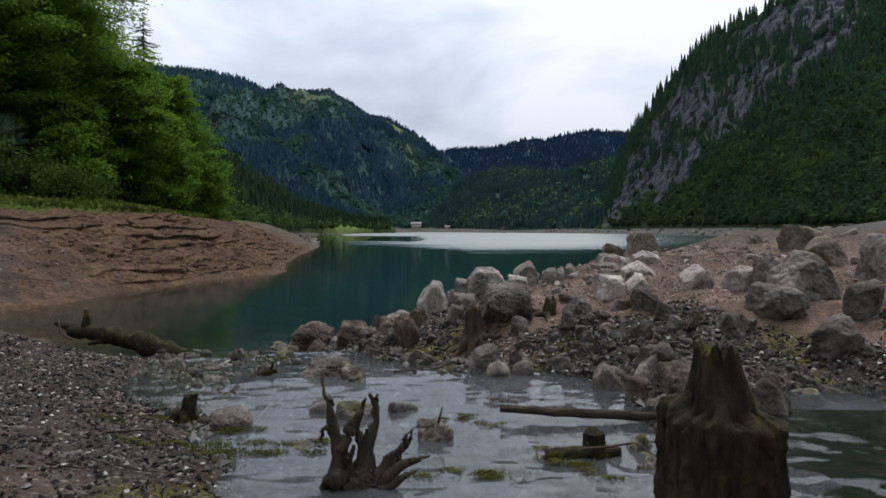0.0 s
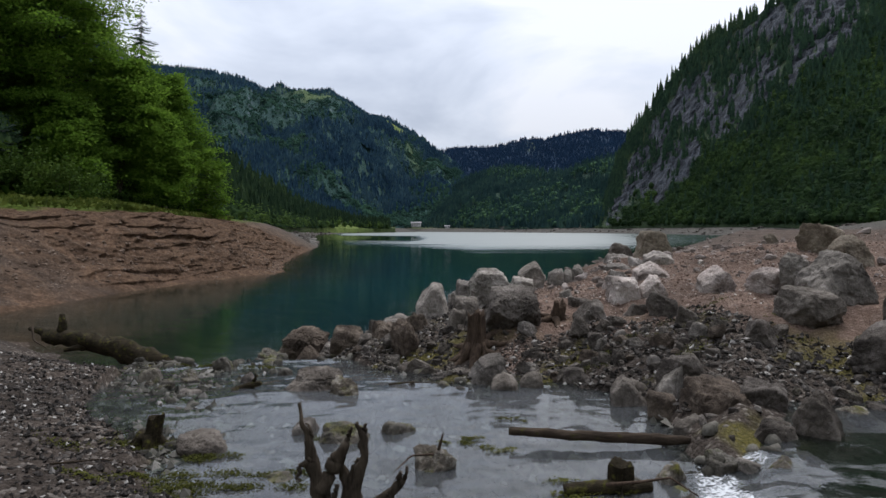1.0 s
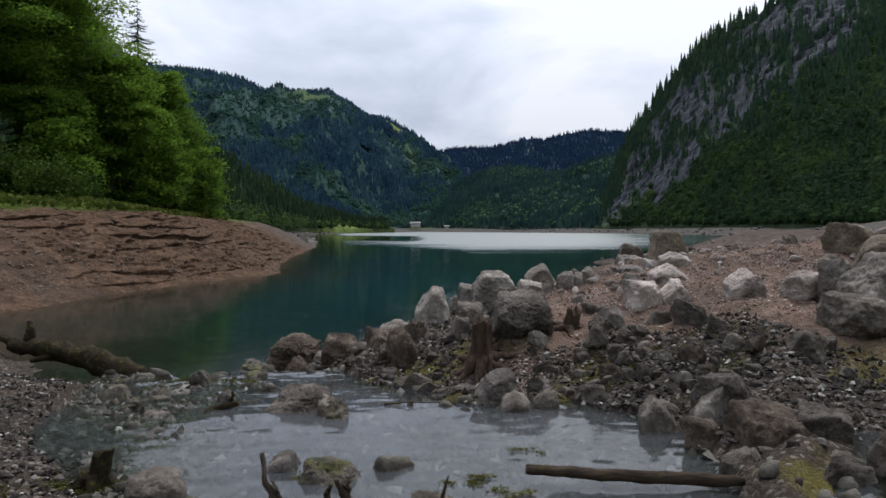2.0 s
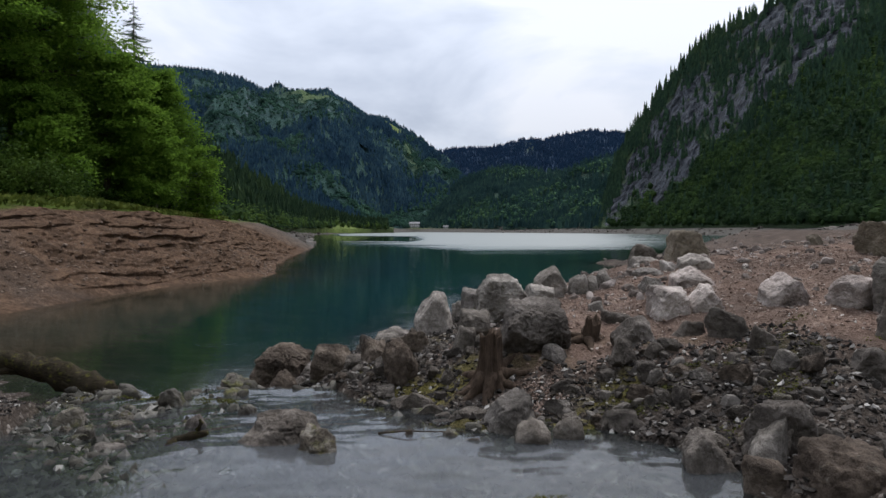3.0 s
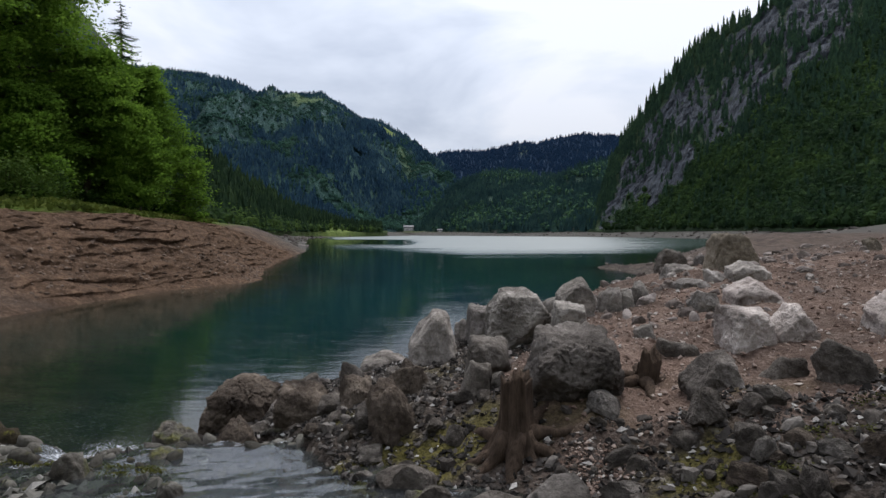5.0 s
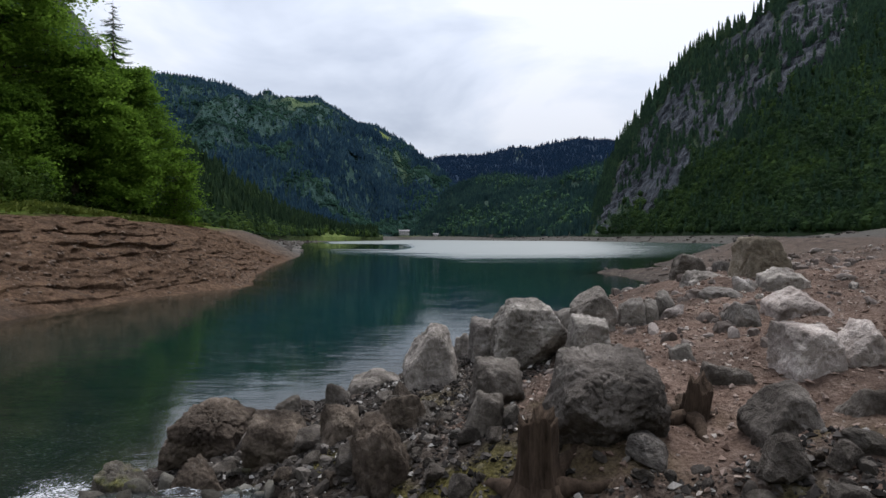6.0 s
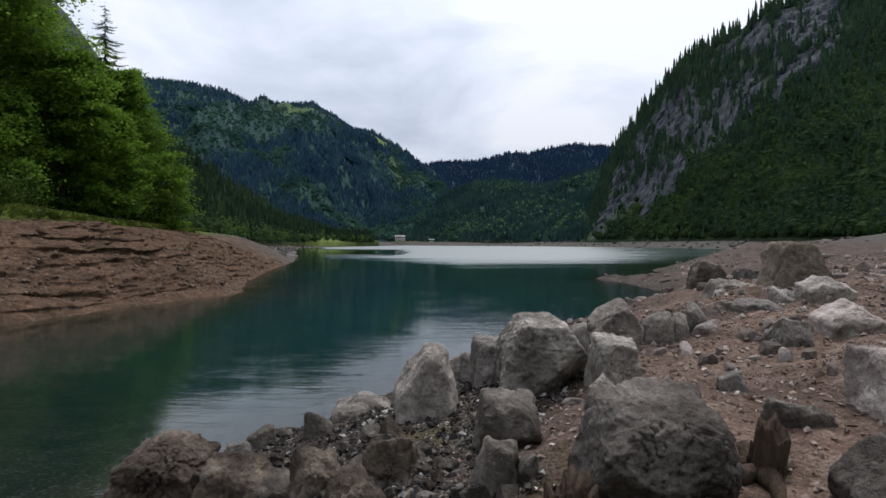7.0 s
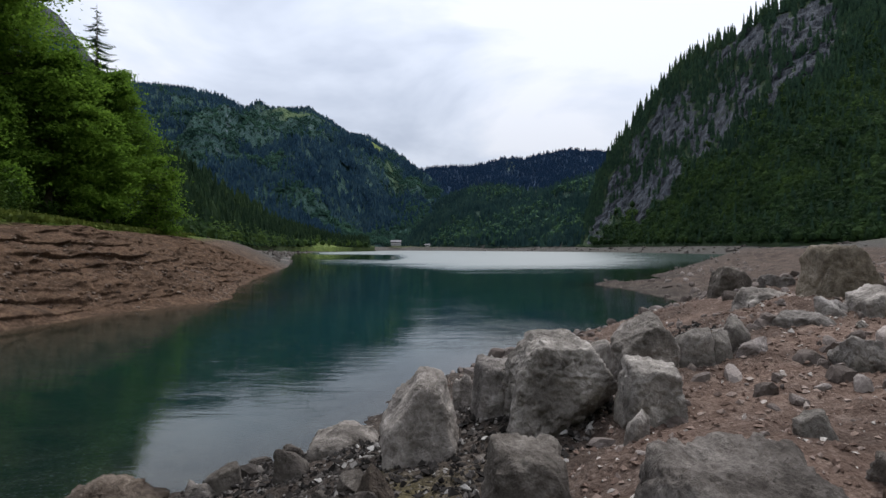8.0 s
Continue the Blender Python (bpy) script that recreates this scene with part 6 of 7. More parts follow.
def spruce(x, y, height, radius, seed, whorls=34, label="dark pointed spruce with drooping boughs", base=None, thin=1.0):
    r = np.random.default_rng(seed)
    z = base if base is not None else float(land(np.array([x]), np.array([y]))[0])
    tree = empty("spruce_tree", x, y, z - 0.1, label, "tree", "trees above the bank")
    v, f = tube([(0, 0, 0), (0.02, 0, height * 0.5), (0, 0, height)], [0.014 * height, 0.008 * height, 0.01], 7)
    part("trunk", mesh_of("trunk", v, f), M_BARK, tree, "straight brown trunk")
    vs, fs, n = [], [], 0
    for k in range(whorls):
        h = 0.08 + 0.91 * k / whorls
        reach0 = radius * (1 - h) ** 0.85 * (0.72 + 0.28 * math.sin(k * 2.1 + seed)) + 0.15
        for j in range(7):
            a = j * 0.9 + k * 2.4 + r.normal(0, 0.3)
            reach = reach0 * r.uniform(0.55, 1.15)
            d = np.array([math.cos(a), math.sin(a), 0])
            s = np.array([-math.sin(a), math.cos(a), 0])
            p0 = np.array([0, 0, (h + r.uniform(-0.4, 0.4) / whorls) * height])
            m = 8
            for q in range(m):
                t0 = (q + 0.3) / m
                c = p0 + d * reach * t0 + np.array([0, 0, -0.42 * reach * t0 + 0.30 * reach * t0 ** 2.4])
                w = (reach * 0.34 * (1.05 - t0) + 0.10) * thin
                for side in (-1, 1):
                    tip = c + d * (reach * 0.10 + 0.5 * w) + s * side * w + np.array([0, 0, -0.45 * w + r.normal(0, 0.04)])
                    vs += [c - d * reach * 0.07, c + d * reach * 0.09, tip]
                    fs.append((n, n + 1, n + 2))
                    n += 3
            tip = p0 + d * reach * 1.06 + np.array([0, 0, -0.08 * reach])
            vs += [p0 + s * 0.07, p0 - s * 0.07, tip]
            fs.append((n, n + 1, n + 2))
            n += 3
    part("crown", mesh_of("crown", np.array(vs), np.array(fs), False), M_NEEDLE, tree, "dark green needle boughs")
    return tree


broadleaf(-33.6, 58.5, 27.0, 6.2, 51, 110000)
broadleaf(-36.0, 52.0, 23.0, 5.6, 52, 84000)
broadleaf(-29.8, 61.5, 13.5, 3.6, 53, 53200, label="younger leafy deciduous tree with light green sprays")
broadleaf(-28.6, 68.0, 14.0, 3.6, 54, 45600, label="younger leafy deciduous tree with light green sprays")
broadleaf(-27.2, 63.0, 9.5, 2.8, 55, 34200, 0.12, label="small leafy deciduous tree at the bank's edge")
broadleaf(-30.6, 54.0, 8.5, 2.8, 56, 34200, 0.10, label="small leafy deciduous tree at the bank's edge")
broadleaf(-40.5, 57.0, 19.0, 5.5, 57, 34200)
broadleaf(-42.0, 47.0, 16.0, 5.0, 58, 24700)
broadleaf(-26.0, 72.0, 8.0, 2.4, 59, 9500, 0.10, label="small leafy deciduous tree at the bank's edge")
spruce(-36.5, 67.0, 21.0, 3.2, 61)
spruce(-41.0, 66.0, 25.0, 3.6, 62)
spruce(-45.5, 62.0, 24.0, 3.6, 63)
spruce(-33.2, 72.0, 17.5, 2.6, 64)
spruce(-50.0, 110.0, 29.0, 11.5, 65, 30, "tall lone spruce with open boughs against the sky", 9.5, 0.85)
spruce(-38.2, 92.0, 15.5, 2.4, 66, 26, base=6.0)
spruce(-35.6, 86.0, 12.5, 2.3, 67, base=5.0)
spruce(-32.0, 78.0, 12.5, 2.3, 68)
spruce(-48.0, 54.0, 22.0, 3.6, 69)
spruce(-29.6, 76.0, 9.0, 2.0, 70)

# undergrowth and grass on the ledge
ur = np.random.default_rng(8)


def shrub(x, y, size, seed):
    r = np.random.default_rng(seed)
    z = float(land(np.array([x]), np.array([y]))[0])
    bush = empty("shrub", x, y, z, "leafy green shrub on the grassy bank", "shrub", "shrubs on the bank")
    stems = []
    for k in range(6):
        a = k * 1.05 + r.random()
        tip = np.array([math.cos(a) * size * 0.45, math.sin(a) * size * 0.45, size * r.uniform(0.5, 0.9)])
        stems.append(tube([(0, 0, 0), tip * np.array([0.4, 0.4, 0.6]), tip], [0.03, 0.02, 0.01], 5, 0, 0, False))
    v, f = join(stems)
    part("stem", mesh_of("stem", v, f), M_BARK, bush)
    n = int(700 * size)
    c = r.normal(size=(18, 3)) * np.array([[0.42, 0.42, 0.26]]) * size + np.array([[0, 0, 0.5 * size]])
    pts = c[r.integers(18, size=n)] + r.normal(size=(n, 3)) * 0.16 * size
    pts[:, 2] = np.maximum(pts[:, 2], 0.05)
    v, f = leaf_faces(pts, 0.11, r, 0.6)
    part("leaves", mesh_of("leaves", v, f, False), M_HERB, bush)


for k in range(44):
    t = k / 44
    a_i = int(np.clip((30 + 58 * t + ur.normal(0, 1.0)) / 0.16, 0, len(al) - 1))
    kk_in = ur.uniform(12.8, 18.0)
    shrub(float(bx0[a_i] + nx[a_i] * kk_in), float(by0[a_i] + ny[a_i] * kk_in), float(ur.uniform(0.9, 2.6)), 300 + k)

n_t = 15000
ai = ur.integers(int(10 / 0.16), len(al) - 1, n_t)
ki = 8.6 + 12 * ur.random(n_t) ** 1.3
gxs, gys = bx0[ai] + nx[ai] * ki, by0[ai] + ny[ai] * ki
gzs = np.where(ki < 12.5, LAKE_Z + 3.9 * (0.25 + 0.75 * smoothstep(0, 45, ai * 0.16)) + 0.14 * np.clip(ki - 8.6, 0, 8), land(gxs, gys))
v, f = leaf_faces(np.stack([gxs, gys, gzs + 0.12 + 0.25 * ur.random(n_t)], -1), 0.17, ur, 1.6)
undergrowth = part("undergrowth", mesh_of("undergrowth", v, f, False), M_GRASS)
tagged(undergrowth, "tall grass and herbs along the top of the bank", "grass", kind="stuff")
n_t = 9000
gxs, gys = ur.uniform(-75, -22, n_t), ur.uniform(36, 110, n_t)
ks = signed(gxs, gys, LAKE)
m = ks > 15
v, f = leaf_faces(np.stack([gxs[m], gys[m], land(gxs[m], gys[m]) + 0.3 + 0.8 * ur.random(m.sum())], -1), 0.5, ur, 1.0)
part("forest_undergrowth", mesh_of("forest_undergrowth", v, f, False), M_HERB)
tagged(bpy.data.objects["forest_undergrowth"], "dark leafy undergrowth beneath the lakeside trees", "undergrowth", kind="stuff")


# ---------------------------------------------------------------- stumps and driftwood
def old_stump(x, y, base, top, radius, seed, label, mat, flare=2.4, roots=7, lean=(0.0, 0.0), name="tree_stump", rag=0.07):
    """A weathered stump: grooved stem with a broken top on spreading roots."""
    r = np.random.default_rng(seed)
    thing = empty(name, x, y, base, label, "stump", "stumps on the shore")
    h = top - base
    rows, cols = 46, 56
    a = np.linspace(0, 2 * np.pi, cols, endpoint=False)
    lobes = 0.30 * np.cos(roots * a + r.random() * 6 + 0.6 * np.sin(2 * a)) + 0.12 * np.cos(3 * a + r.random() * 6)
    jag = rag * fbm(np.cos(a) * 1.6 + seed, np.sin(a) * 1.6, 0.0, 4, 0.7)
    t = np.linspace(0, 1, rows)[:, None]
    topz = h * (1 + jag[None, :])
    zz = topz * t
    rad = radius * (1 + (flare - 1) * (1 - t) ** 4.0) * (1 + lobes[None, :] * (0.20 + 1.0 * (1 - t) ** 2.5))
    groove = fbm(np.cos(a)[None, :] * 9 + 0 * t, np.sin(a)[None, :] * 9 + 0 * t, zz * 1.4 + seed, 4, 0.6)
    rad = rad * (1 + 0.10 * groove)
    X = np.cos(a)[None, :] * rad + lean[0] * t
    Y = np.sin(a)[None, :] * rad + lean[1] * t
    v = np.stack([X, Y, zz - 0.08 * (1 - t)], -1).reshape(-1, 3)
    i = np.arange(rows - 1)[:, None] * cols
    j = np.arange(cols)[None, :]
    f = np.stack([i + j, i + (j + 1) % cols, i + cols + (j + 1) % cols, i + cols + j], -1).reshape(-1, 4)
    # broken hollow top
    ring = (rows - 1) * cols
    inner = np.stack([X[-1] * 0.55 + lean[0] * 0.45, Y[-1] * 0.55 + lean[1] * 0.45, zz[-1] - 0.10 * h], -1)
    mid = np.array([[lean[0], lean[1], 0.84 * h]])
    v = np.concatenate([v, inner, mid])
    b = rows * cols
    jj = np.arange(cols)
    f = np.concatenate([f, np.stack([ring + jj, ring + (jj + 1) % cols, b + (jj + 1) % cols, b + jj], -1)])
    half = np.arange(0, cols, 2)
    f = np.concatenate([f, np.stack([b + half, b + half + 1, b + (half + 2) % cols, np.full(len(half), b + cols)], -1)])
    part("stem", mesh_of("stem", v, f), mat, thing)
    for k in range(roots):
        if flare < 1.5:
            break
        ang = k * 6.283 / roots + r.normal(0, 0.25)
        reach = radius * flare * r.uniform(0.7, 1.25)
        q = np.linspace(0, 1, 9)
        wob = np.cumsum(r.normal(0, 0.03, 9))
        ox, oy = np.cos(ang + wob) * (radius * 0.6 + reach * q), np.sin(ang + wob) * (radius * 0.6 + reach * q)
        under = land(x + ox, y + oy) - base
        pts = np.stack([ox, oy, np.maximum(0.42 * h * (1 - q) ** 1.8 - 0.05 * q, under + 0.02 - 0.08 * q * q)], -1)
        part("root", mesh_of("root", *tube(pts, radius * (0.62 * (1 - q) + 0.12), 9, 0.4, seed + k)), mat, thing)
    return thing


old_stump(0.50, 10.75, 0.24, 1.05, 0.125, 71, "weathered brown tree stump with spreading roots on the rocky shore", M_STUMP, 4.0, 8)
old_stump(1.72, 11.45, 0.62, 1.10, 0.10, 72, "split leaning stump with bare roots among dark rocks", M_STUMP, 3.4, 5, (0.10, 0.02), rag=0.16)
old_stump(1.40, 5.80, 0.30, 0.56, 0.085, 73, "short mossy stump standing in the stream", M_DRIFT_MOSS, 1.3, 5)
old_stump(-2.50, 6.75, 0.34, 0.62, 0.07, 75, "mossy broken stump beside the gravel beach", M_DRIFT_MOSS, 2.6, 6, (0.06, 0.02))


def old_post(x, y, base, top, radius):
    """A thick rotten post close to the path, its head worn to a notched point."""
    thing = empty("wooden_post", x, y, base, "thick rotten mossy wooden post with a worn notched head", "post")
    rows, cols = 240, 110
    a = np.linspace(0, 2 * np.pi, cols, endpoint=False)
    h = top - base
    t = np.linspace(0, 1, rows)[:, None] ** 0.8
    z = h * t
    worn = smoothstep(h - 0.15, h + 0.12, z + 0.04 * fbm(np.cos(a)[None] * 2, np.sin(a)[None] * 2, z * 6, 3))
    square = 1 / np.maximum(np.abs(np.cos(a)) ** 4 + np.abs(np.sin(a)) ** 4, 1e-6) ** 0.25
    rad = radius * (0.94 * square)[None, :] * (1 - 0.08 * worn) * (1 + 0.03 * (1 - t))
    step = smoothstep(h - 0.137, h - 0.127, z + 0.008 * np.cos(a + 0.6)[None] + 0.03 * fbm(np.cos(a)[None] * 3, np.sin(a)[None] * 3, z * 8, 3))
    rad = rad * (1 - 0.42 * step) * (1 - 0.34 * smoothstep(h - 0.14, h, z))
    chunk = np.round(2.2 * fbm(np.cos(a)[None] * 3 + 0 * t, np.sin(a)[None] * 3 + 0 * t, z * 7.0 + 2, 3, 0.6)) / 2.2
    rad = rad * (1 + 0.03 * chunk + 0.045 * fbm(np.cos(a)[None] * 14 + 0 * t, np.sin(a)[None] * 14 + 0 * t, z * 30.0, 3, 0.65))
    rad = rad * (1 + 0.07 * fbm(np.cos(a)[None] * 8 + 0 * t, np.sin(a)[None] * 8 + 0 * t, z * 2.0, 4, 0.6) - 0.10 * np.maximum(0, 0.12 - np.abs(fbm(np.cos(a)[None] * 5 + 0 * t, np.sin(a)[None] * 5 + 0 * t, z * 0.7 + 4, 3))) / 0.12)
    v = np.stack([np.cos(a)[None] * rad - 0.02 * worn, np.sin(a)[None] * rad, z + 0.03 * step * fbm(np.cos(a)[None] * 2.5 + 0 * t, np.sin(a)[None] * 2.5 + 0 * t, 3.0, 3, 0.6)], -1).reshape(-1, 3)
    i = np.arange(rows - 1)[:, None] * cols
    j = np.arange(cols)[None, :]
    f = np.stack([i + j, i + (j + 1) % cols, i + cols + (j + 1) % cols, i + cols + j], -1).reshape(-1, 4)
    v = np.concatenate([v, [[-0.02, 0, h + 0.012]]])
    half = np.arange(0, cols, 2)
    b = (rows - 1) * cols
    f = np.concatenate([f, np.stack([b + half, b + half + 1, b + (half + 2) % cols, np.full(len(half), rows * cols)], -1)])
    part("shaft", mesh_of("shaft", v, f), M_POST, thing)


old_post(0.778, 1.46, float(land(np.array([0.778]), np.array([1.46]))[0]) - 0.1, 2.015, 0.119)


def drift_log(name, a, b, r0, r1, seed, mat, label, bend=0.03, stubs=(), rough=0.14):
    a, b = np.array(a, float), np.array(b, float)
    thing = empty(name, *a, label, "driftwood", "driftwood")
    r = np.random.default_rng(seed)
    t = np.linspace(0, 1, 24)[:, None]
    pts = (b - a) * t + bend * np.sin(np.pi * t) * np.array([[0, 0, 1.0]]) + np.cumsum(r.normal(0, 0.004, (24, 3)), 0)
    rad = np.interp(t[:, 0], [0, 0.06, 0.5, 0.94, 1], [r0 * 0.8, r0, (r0 + r1) / 2, r1, r1 * 0.7])
    part("trunk", mesh_of("trunk", *tube(pts, rad, 18, rough, seed)), mat, thing)
    for q, d, size in stubs:
        p0 = (b - a) * q
        part("branch", mesh_of("branch", *tube([p0, p0 + np.array(d) * 0.5 + 0.02, p0 + np.array(d)], [size, size * 0.8, size * 0.45], 8, 0.2, seed)), mat, thing)


drift_log("drift_log", (-7.2, 13.0, 0.34), (-4.70, 12.45, -0.14), 0.13, 0.20, 81, M_DRIFT_MOSS, "large dark waterlogged log at the lake's edge", 0.10,
          ((0.12, (0.03, 0.02, 0.46), 0.10), (0.03, (-0.40, 0.05, 0.14), 0.09), (0.35, (-0.3, -0.25, -0.02), 0.07), (0.55, (0.45, -0.25, -0.05), 0.08)), 0.34)
drift_log("drift_plank", (0.66, 6.84, 0.475), (2.26, 6.78, 0.390), 0.044, 0.046, 82, M_DRIFT, "weathered floating log lying across the stream", 0.012)
drift_log("drift_snag", (-2.55, 8.95, 0.28), (-2.16, 9.0, 0.46), 0.06, 0.03, 84, M_DRIFT_MOSS, "dark broken driftwood snag lying in the stream", 0.02, ((0.8, (0.02, 0.0, 0.10), 0.03), (0.3, (-0.02, -0.16, 0.0), 0.04)), 0.3)
drift_log("mossy_log", (0.98, 5.72, 0.38), (1.62, 5.78, 0.40), 0.06, 0.05, 83, M_DRIFT_MOSS, "small moss-covered log in the stream", 0.0)


def stick(pts, radius, mat, label):
    p = np.array(pts, float)
    t = np.linspace(0, 1, len(p))
    q = np.linspace(0, 1, 4 * len(p))
    line = np.stack([np.interp(q, t, p[:, k]) for k in range(3)], -1)
    origin = line[0].copy()
    ob = part("stick", mesh_of("stick", *tube(line - origin, radius * (1.1 - 0.7 * q), 7, 0.1, 3)), mat)
    ob.location = origin
    tagged(ob, label, "driftwood", "driftwood")


stick([(1.25, 5.62, 0.46), (1.5, 5.58, 0.50), (1.68, 5.55, 0.54), (1.86, 5.50, 0.43)], 0.012, M_STUMP, "thin dark bent stick caught in the stream")
stick([(-7.2, 12.6, 0.55), (-7.05, 12.4, 0.35), (-6.6, 12.0, 0.30)], 0.02, M_DRIFT, "pale bare stick beside the drift log")
stick([(-0.62, 9.15, 0.36), (-0.35, 9.10, 0.40), (-0.05, 9.14, 0.38), (0.2, 9.18, 0.37)], 0.009, M_DRIFT, "thin brown stick lying at the stream's edge")
stick([(a, b, float(land(np.array([a]), np.array([b]))[0]) + 0.03) for a, b in ((-2.75, 5.7), (-2.5, 5.98), (-2.2, 6.15))], 0.008, M_DRIFT, "grey twig on the gravel beach")
stick([(a, b, float(land(np.array([a]), np.array([b]))[0]) + 0.03) for a, b in ((-2.3, 4.95), (-2.1, 4.92), (-1.9, 4.95))], 0.007, M_DRIFT, "grey twig on the gravel beach")
stick([(a, b, float(land(np.array([a]), np.array([b]))[0]) + 0.03) for a, b in ((-2.6, 4.6), (-2.45, 4.8), (-2.3, 5.0))], 0.008, M_DRIFT, "short twig on the gravel beach")
stick([(0.02, 6.2, 0.48), (-0.15, 6.1, 0.50), (-0.28, 6.0, 0.40)], 0.010, M_STUMP, "twig caught on a stream rock")
stick([(0.06, 6.25, 0.50), (0.1, 6.2, 0.66)], 0.012, M_STUMP, "upright twig stub on a stream rock")


def root_clump(x, y, z):
    """An upturned root stock with prongs reaching out of the water."""
    thing = empty("root_stock", x, y, z, "dark upturned tree root with forked prongs standing in the stream", "root")
    v, f = rock_shape(640, 5, 10, 0.24)
    part("stock", mesh_of("stock", v * np.array([[0.46, 0.30, 0.26]]) + np.array([[0.06, 0, -0.14]]), f), M_ROOT, thing)
    left_prongs = [
        ([(-0.16, 0.0, -0.12), (-0.11, 0.0, 0.13), (-0.13, 0.0, 0.30), (-0.20, -0.01, 0.42), (-0.205, -0.02, 0.55), (-0.25, -0.02, 0.64), (-0.26, 0.0, 0.76)], 0.105, 0.016),
        ([(-0.20, -0.02, 0.50), (-0.19, -0.03, 0.58), (-0.20, -0.03, 0.64)], 0.03, 0.008),
        ([(-0.12, 0.0, 0.20), (-0.06, 0.02, 0.38), (0.01, 0.02, 0.48), (0.05, 0.03, 0.54), (0.075, 0.03, 0.60)], 0.065, 0.014),
        ([(0.02, 0.04, -0.10), (0.03, 0.04, 0.2), (0.0, 0.05, 0.36), (0.02, 0.06, 0.46)], 0.075, 0.03),
        ([(0.06, 0.02, -0.10), (0.07, 0.02, 0.15), (0.075, 0.03, 0.30), (0.09, 0.03, 0.40)], 0.07, 0.02),
    ]
    middle_prongs = [
        ([(0.06, 0.0, -0.10), (0.09, 0.0, 0.12), (0.115, 0.0, 0.28), (0.155, 0.0, 0.42), (0.13, 0.0, 0.53), (0.105, 0.0, 0.64)], 0.085, 0.016),
        ([(0.14, 0.0, 0.46), (0.14, 0.01, 0.56), (0.15, 0.01, 0.63)], 0.034, 0.010),
        ([(-0.04, -0.05, -0.10), (-0.05, -0.06, 0.10), (-0.03, -0.05, 0.26)], 0.09, 0.025),
        ([(0.14, -0.02, -0.06), (0.24, -0.02, 0.14), (0.32, -0.02, 0.22), (0.37, -0.02, 0.34)], 0.085, 0.014),
        ([(0.26, 0.0, 0.12), (0.36, 0.0, 0.24), (0.42, 0.01, 0.36)], 0.05, 0.010),
    ]
    low_prongs = [
        ([(0.18, -0.05, -0.04), (0.34, -0.08, 0.13), (0.46, -0.10, 0.18), (0.54, -0.10, 0.20)], 0.06, 0.012),
        ([(0.2, -0.1, -0.06), (0.36, -0.12, 0.06), (0.46, -0.13, 0.10)], 0.055, 0.014),
        ([(-0.19, -0.02, 0.42), (-0.25, -0.03, 0.37), (-0.27, -0.03, 0.27)], 0.035, 0.012),
        ([(-0.12, -0.06, 0.05), (-0.22, -0.10, -0.02), (-0.27, -0.10, -0.16)], 0.10, 0.05),
        ([(0.24, -0.05, 0.02), (0.30, -0.06, 0.14), (0.31, -0.06, 0.24)], 0.05, 0.012),
    ]
    prongs = left_prongs + middle_prongs + low_prongs
    for k, (p, rad, tip) in enumerate(prongs):
        p = np.array(p)
        t = np.linspace(0, 1, len(p))
        q = np.linspace(0, 1, 30)
        line = np.stack([np.interp(q, t, p[:, c]) for c in range(3)], -1)
        line[1:-1] = (line[:-2] + 2 * line[1:-1] + line[2:]) / 4
        line[:, :2] += 0.014 * np.stack([fbm(q * 6 + k, 0 * q, 0.0, 3), fbm(q * 6 + k, 0 * q + 3, 0.0, 3)], -1)
        knots = 0.76 + 0.12 * fbm(q * 9 + k * 3.1, 0 * q, 1.0, 3)
        part("prong", mesh_of("prong", *tube(line, (rad + (tip - rad) * q ** 0.7) * knots, 12, 0.42, k)), M_ROOT, thing)


root_clump(-0.52, 5.05, 0.42)


# ---------------------------------------------------------------- far buildings
def box(cx, cy, cz, sx_, sy_, sz_):
    v = np.array([(x, y, z) for x in (-0.5, 0.5) for y in (-0.5, 0.5) for z in (0, 1)], float) * [[sx_, sy_, sz_]] + [[cx, cy, cz]]
    return v, np.array([(0, 1, 3, 2), (4, 6, 7, 5), (0, 4, 5, 1), (2, 3, 7, 6), (0, 2, 6, 4), (1, 5, 7, 3)])


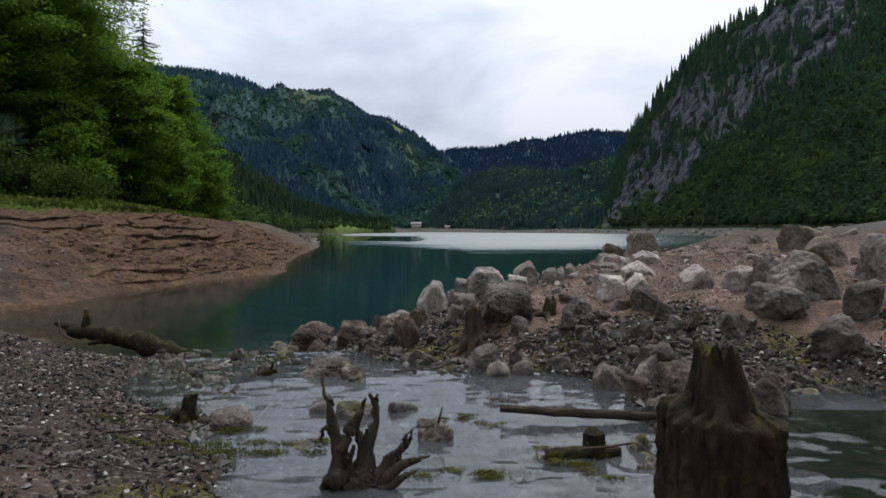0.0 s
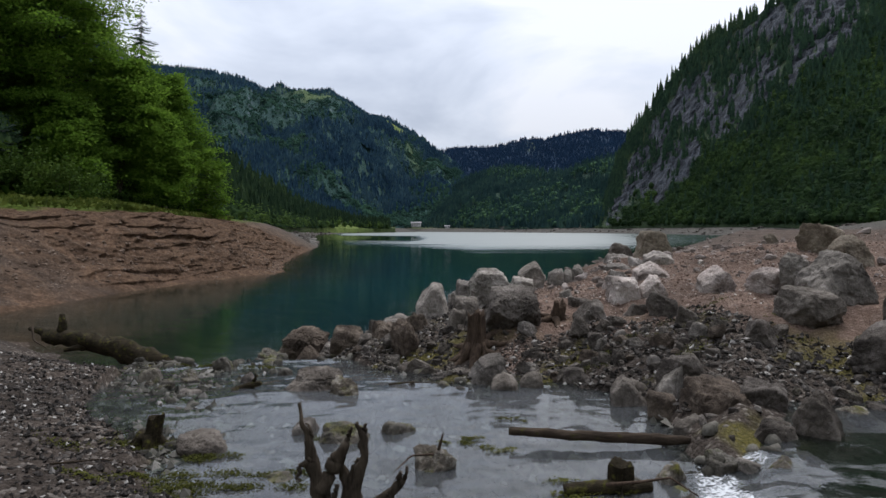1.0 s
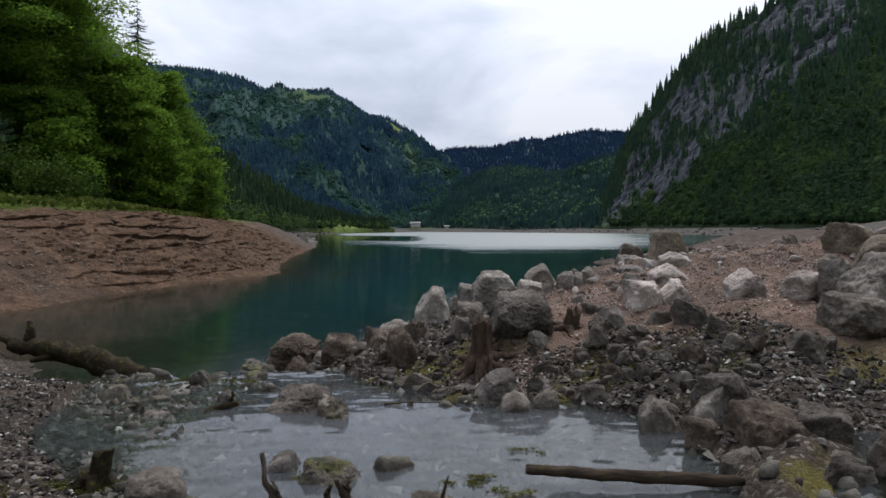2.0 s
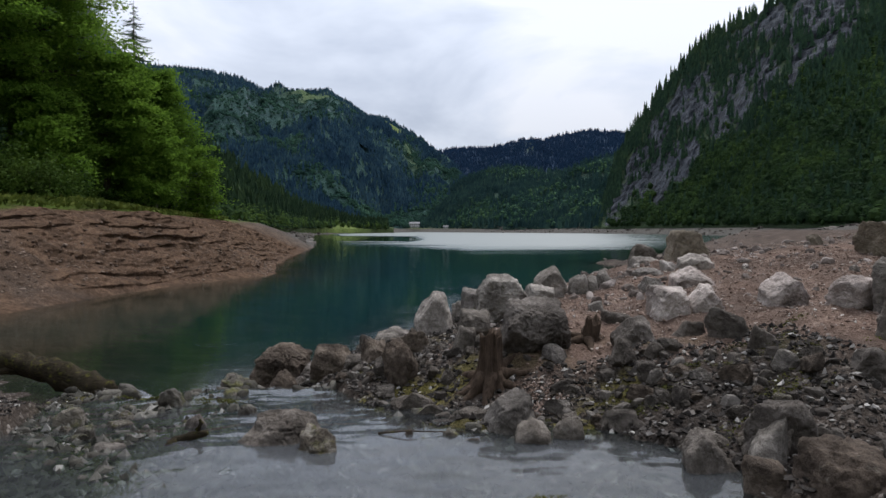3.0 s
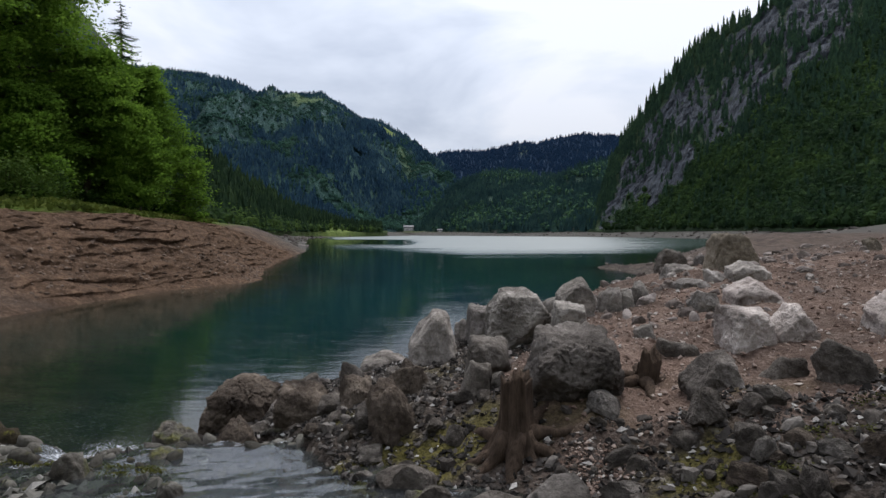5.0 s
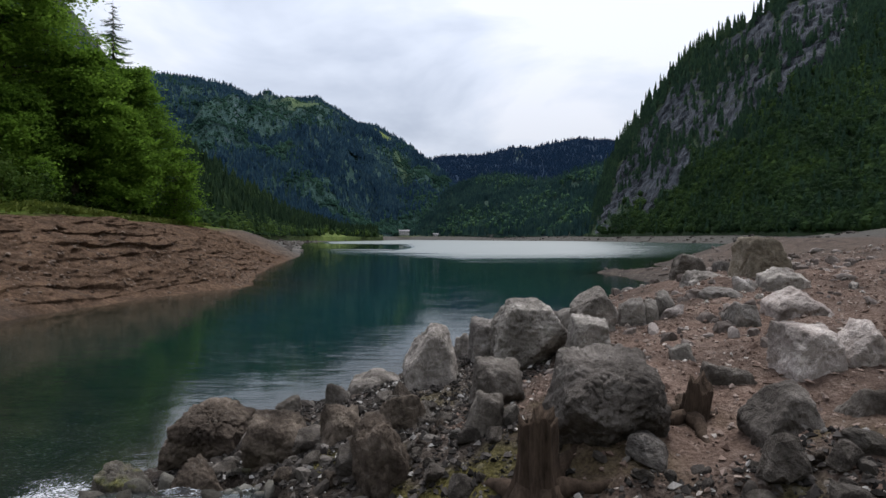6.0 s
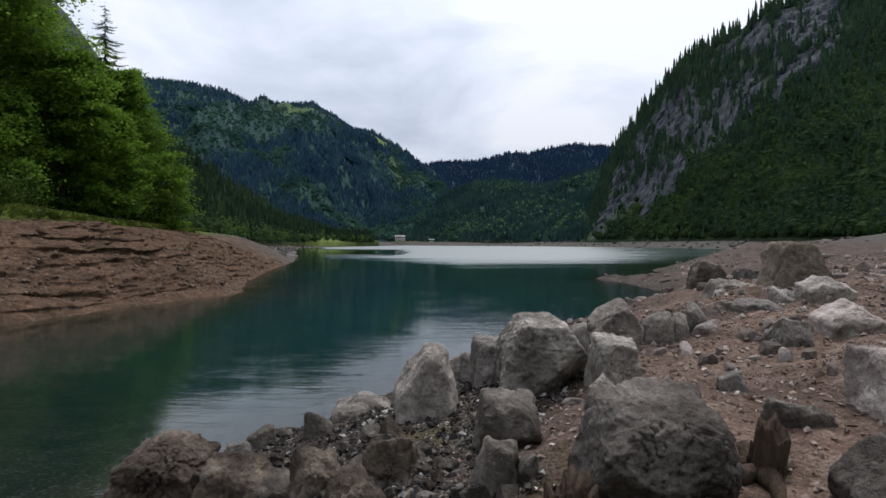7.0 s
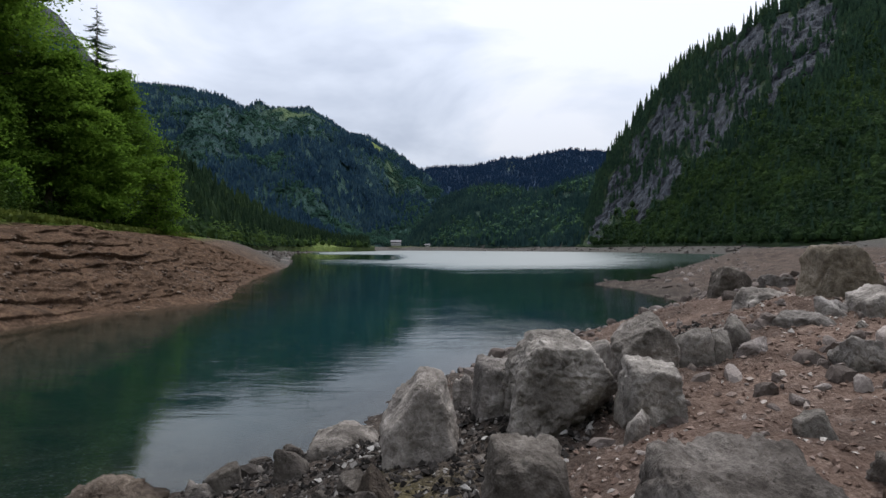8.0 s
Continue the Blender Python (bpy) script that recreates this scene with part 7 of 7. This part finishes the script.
def gabled_roof(w, d, h, eave):
    v = np.array([(-w / 2 - eave, -d / 2 - eave, 0), (w / 2 + eave, -d / 2 - eave, 0), (w / 2 + eave, d / 2 + eave, 0), (-w / 2 - eave, d / 2 + eave, 0), (-w / 2 - eave, 0, h), (w / 2 + eave, 0, h)], float)
    lowv = v - [[0, 0, 0.35]]
    vv = np.concatenate([v, lowv])
    f = [(0, 1, 5, 4), (2, 3, 4, 5), (6, 10, 11, 7), (8, 11, 10, 9), (0, 6, 7, 1), (1, 7, 11, 5), (5, 11, 8, 2), (2, 8, 9, 3), (3, 9, 10, 4), (4, 10, 6, 0)]
    return vv, np.array(f)


M_PANE = plain_material("dark_window_glass", (0.03, 0.035, 0.04), (0.06, 0.07, 0.08), 1.0, 0.15)


def house(x, y, z, w, d, h, label, floors=2, windows=5):
    thing = empty("lake_house", x, y, z, label, "house")
    part("wall", mesh_of("wall", *box(0, 0, 0, w, d, h), False), M_WALL, thing)
    ob = part("roof", mesh_of("roof", *gabled_roof(w, d, h * 0.45, 0.9), False), M_ROOF, thing)
    ob.location = (0, 0, h)
    for fl in range(floors):
        for k in range(windows):
            wx_ = -w / 2 + w * (k + 0.5) / windows
            win = part("window", mesh_of("window", *box(0, 0, 0, w / windows * 0.5, 0.12, h / floors * 0.5), False), M_PANE, thing)
            win.location = (wx_, -d / 2 - 0.02, h / floors * (fl + 0.3))


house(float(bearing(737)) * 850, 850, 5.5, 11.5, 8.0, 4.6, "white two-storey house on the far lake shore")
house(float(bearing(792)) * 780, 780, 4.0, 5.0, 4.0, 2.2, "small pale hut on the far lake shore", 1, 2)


def mast(x, y, z, h):
    thing = empty("summit_mast", x, y, z, "thin steel mast on the mountain's summit", "mast")
    part("pole", mesh_of("pole", *tube([(0, 0, 0), (0, 0, h)], [0.5, 0.3], 6)), M_STEEL, thing)
    part("crossarm", mesh_of("crossarm", *tube([(-4, 0, h), (4, 0, h)], [0.35, 0.35], 6)), M_STEEL, thing)


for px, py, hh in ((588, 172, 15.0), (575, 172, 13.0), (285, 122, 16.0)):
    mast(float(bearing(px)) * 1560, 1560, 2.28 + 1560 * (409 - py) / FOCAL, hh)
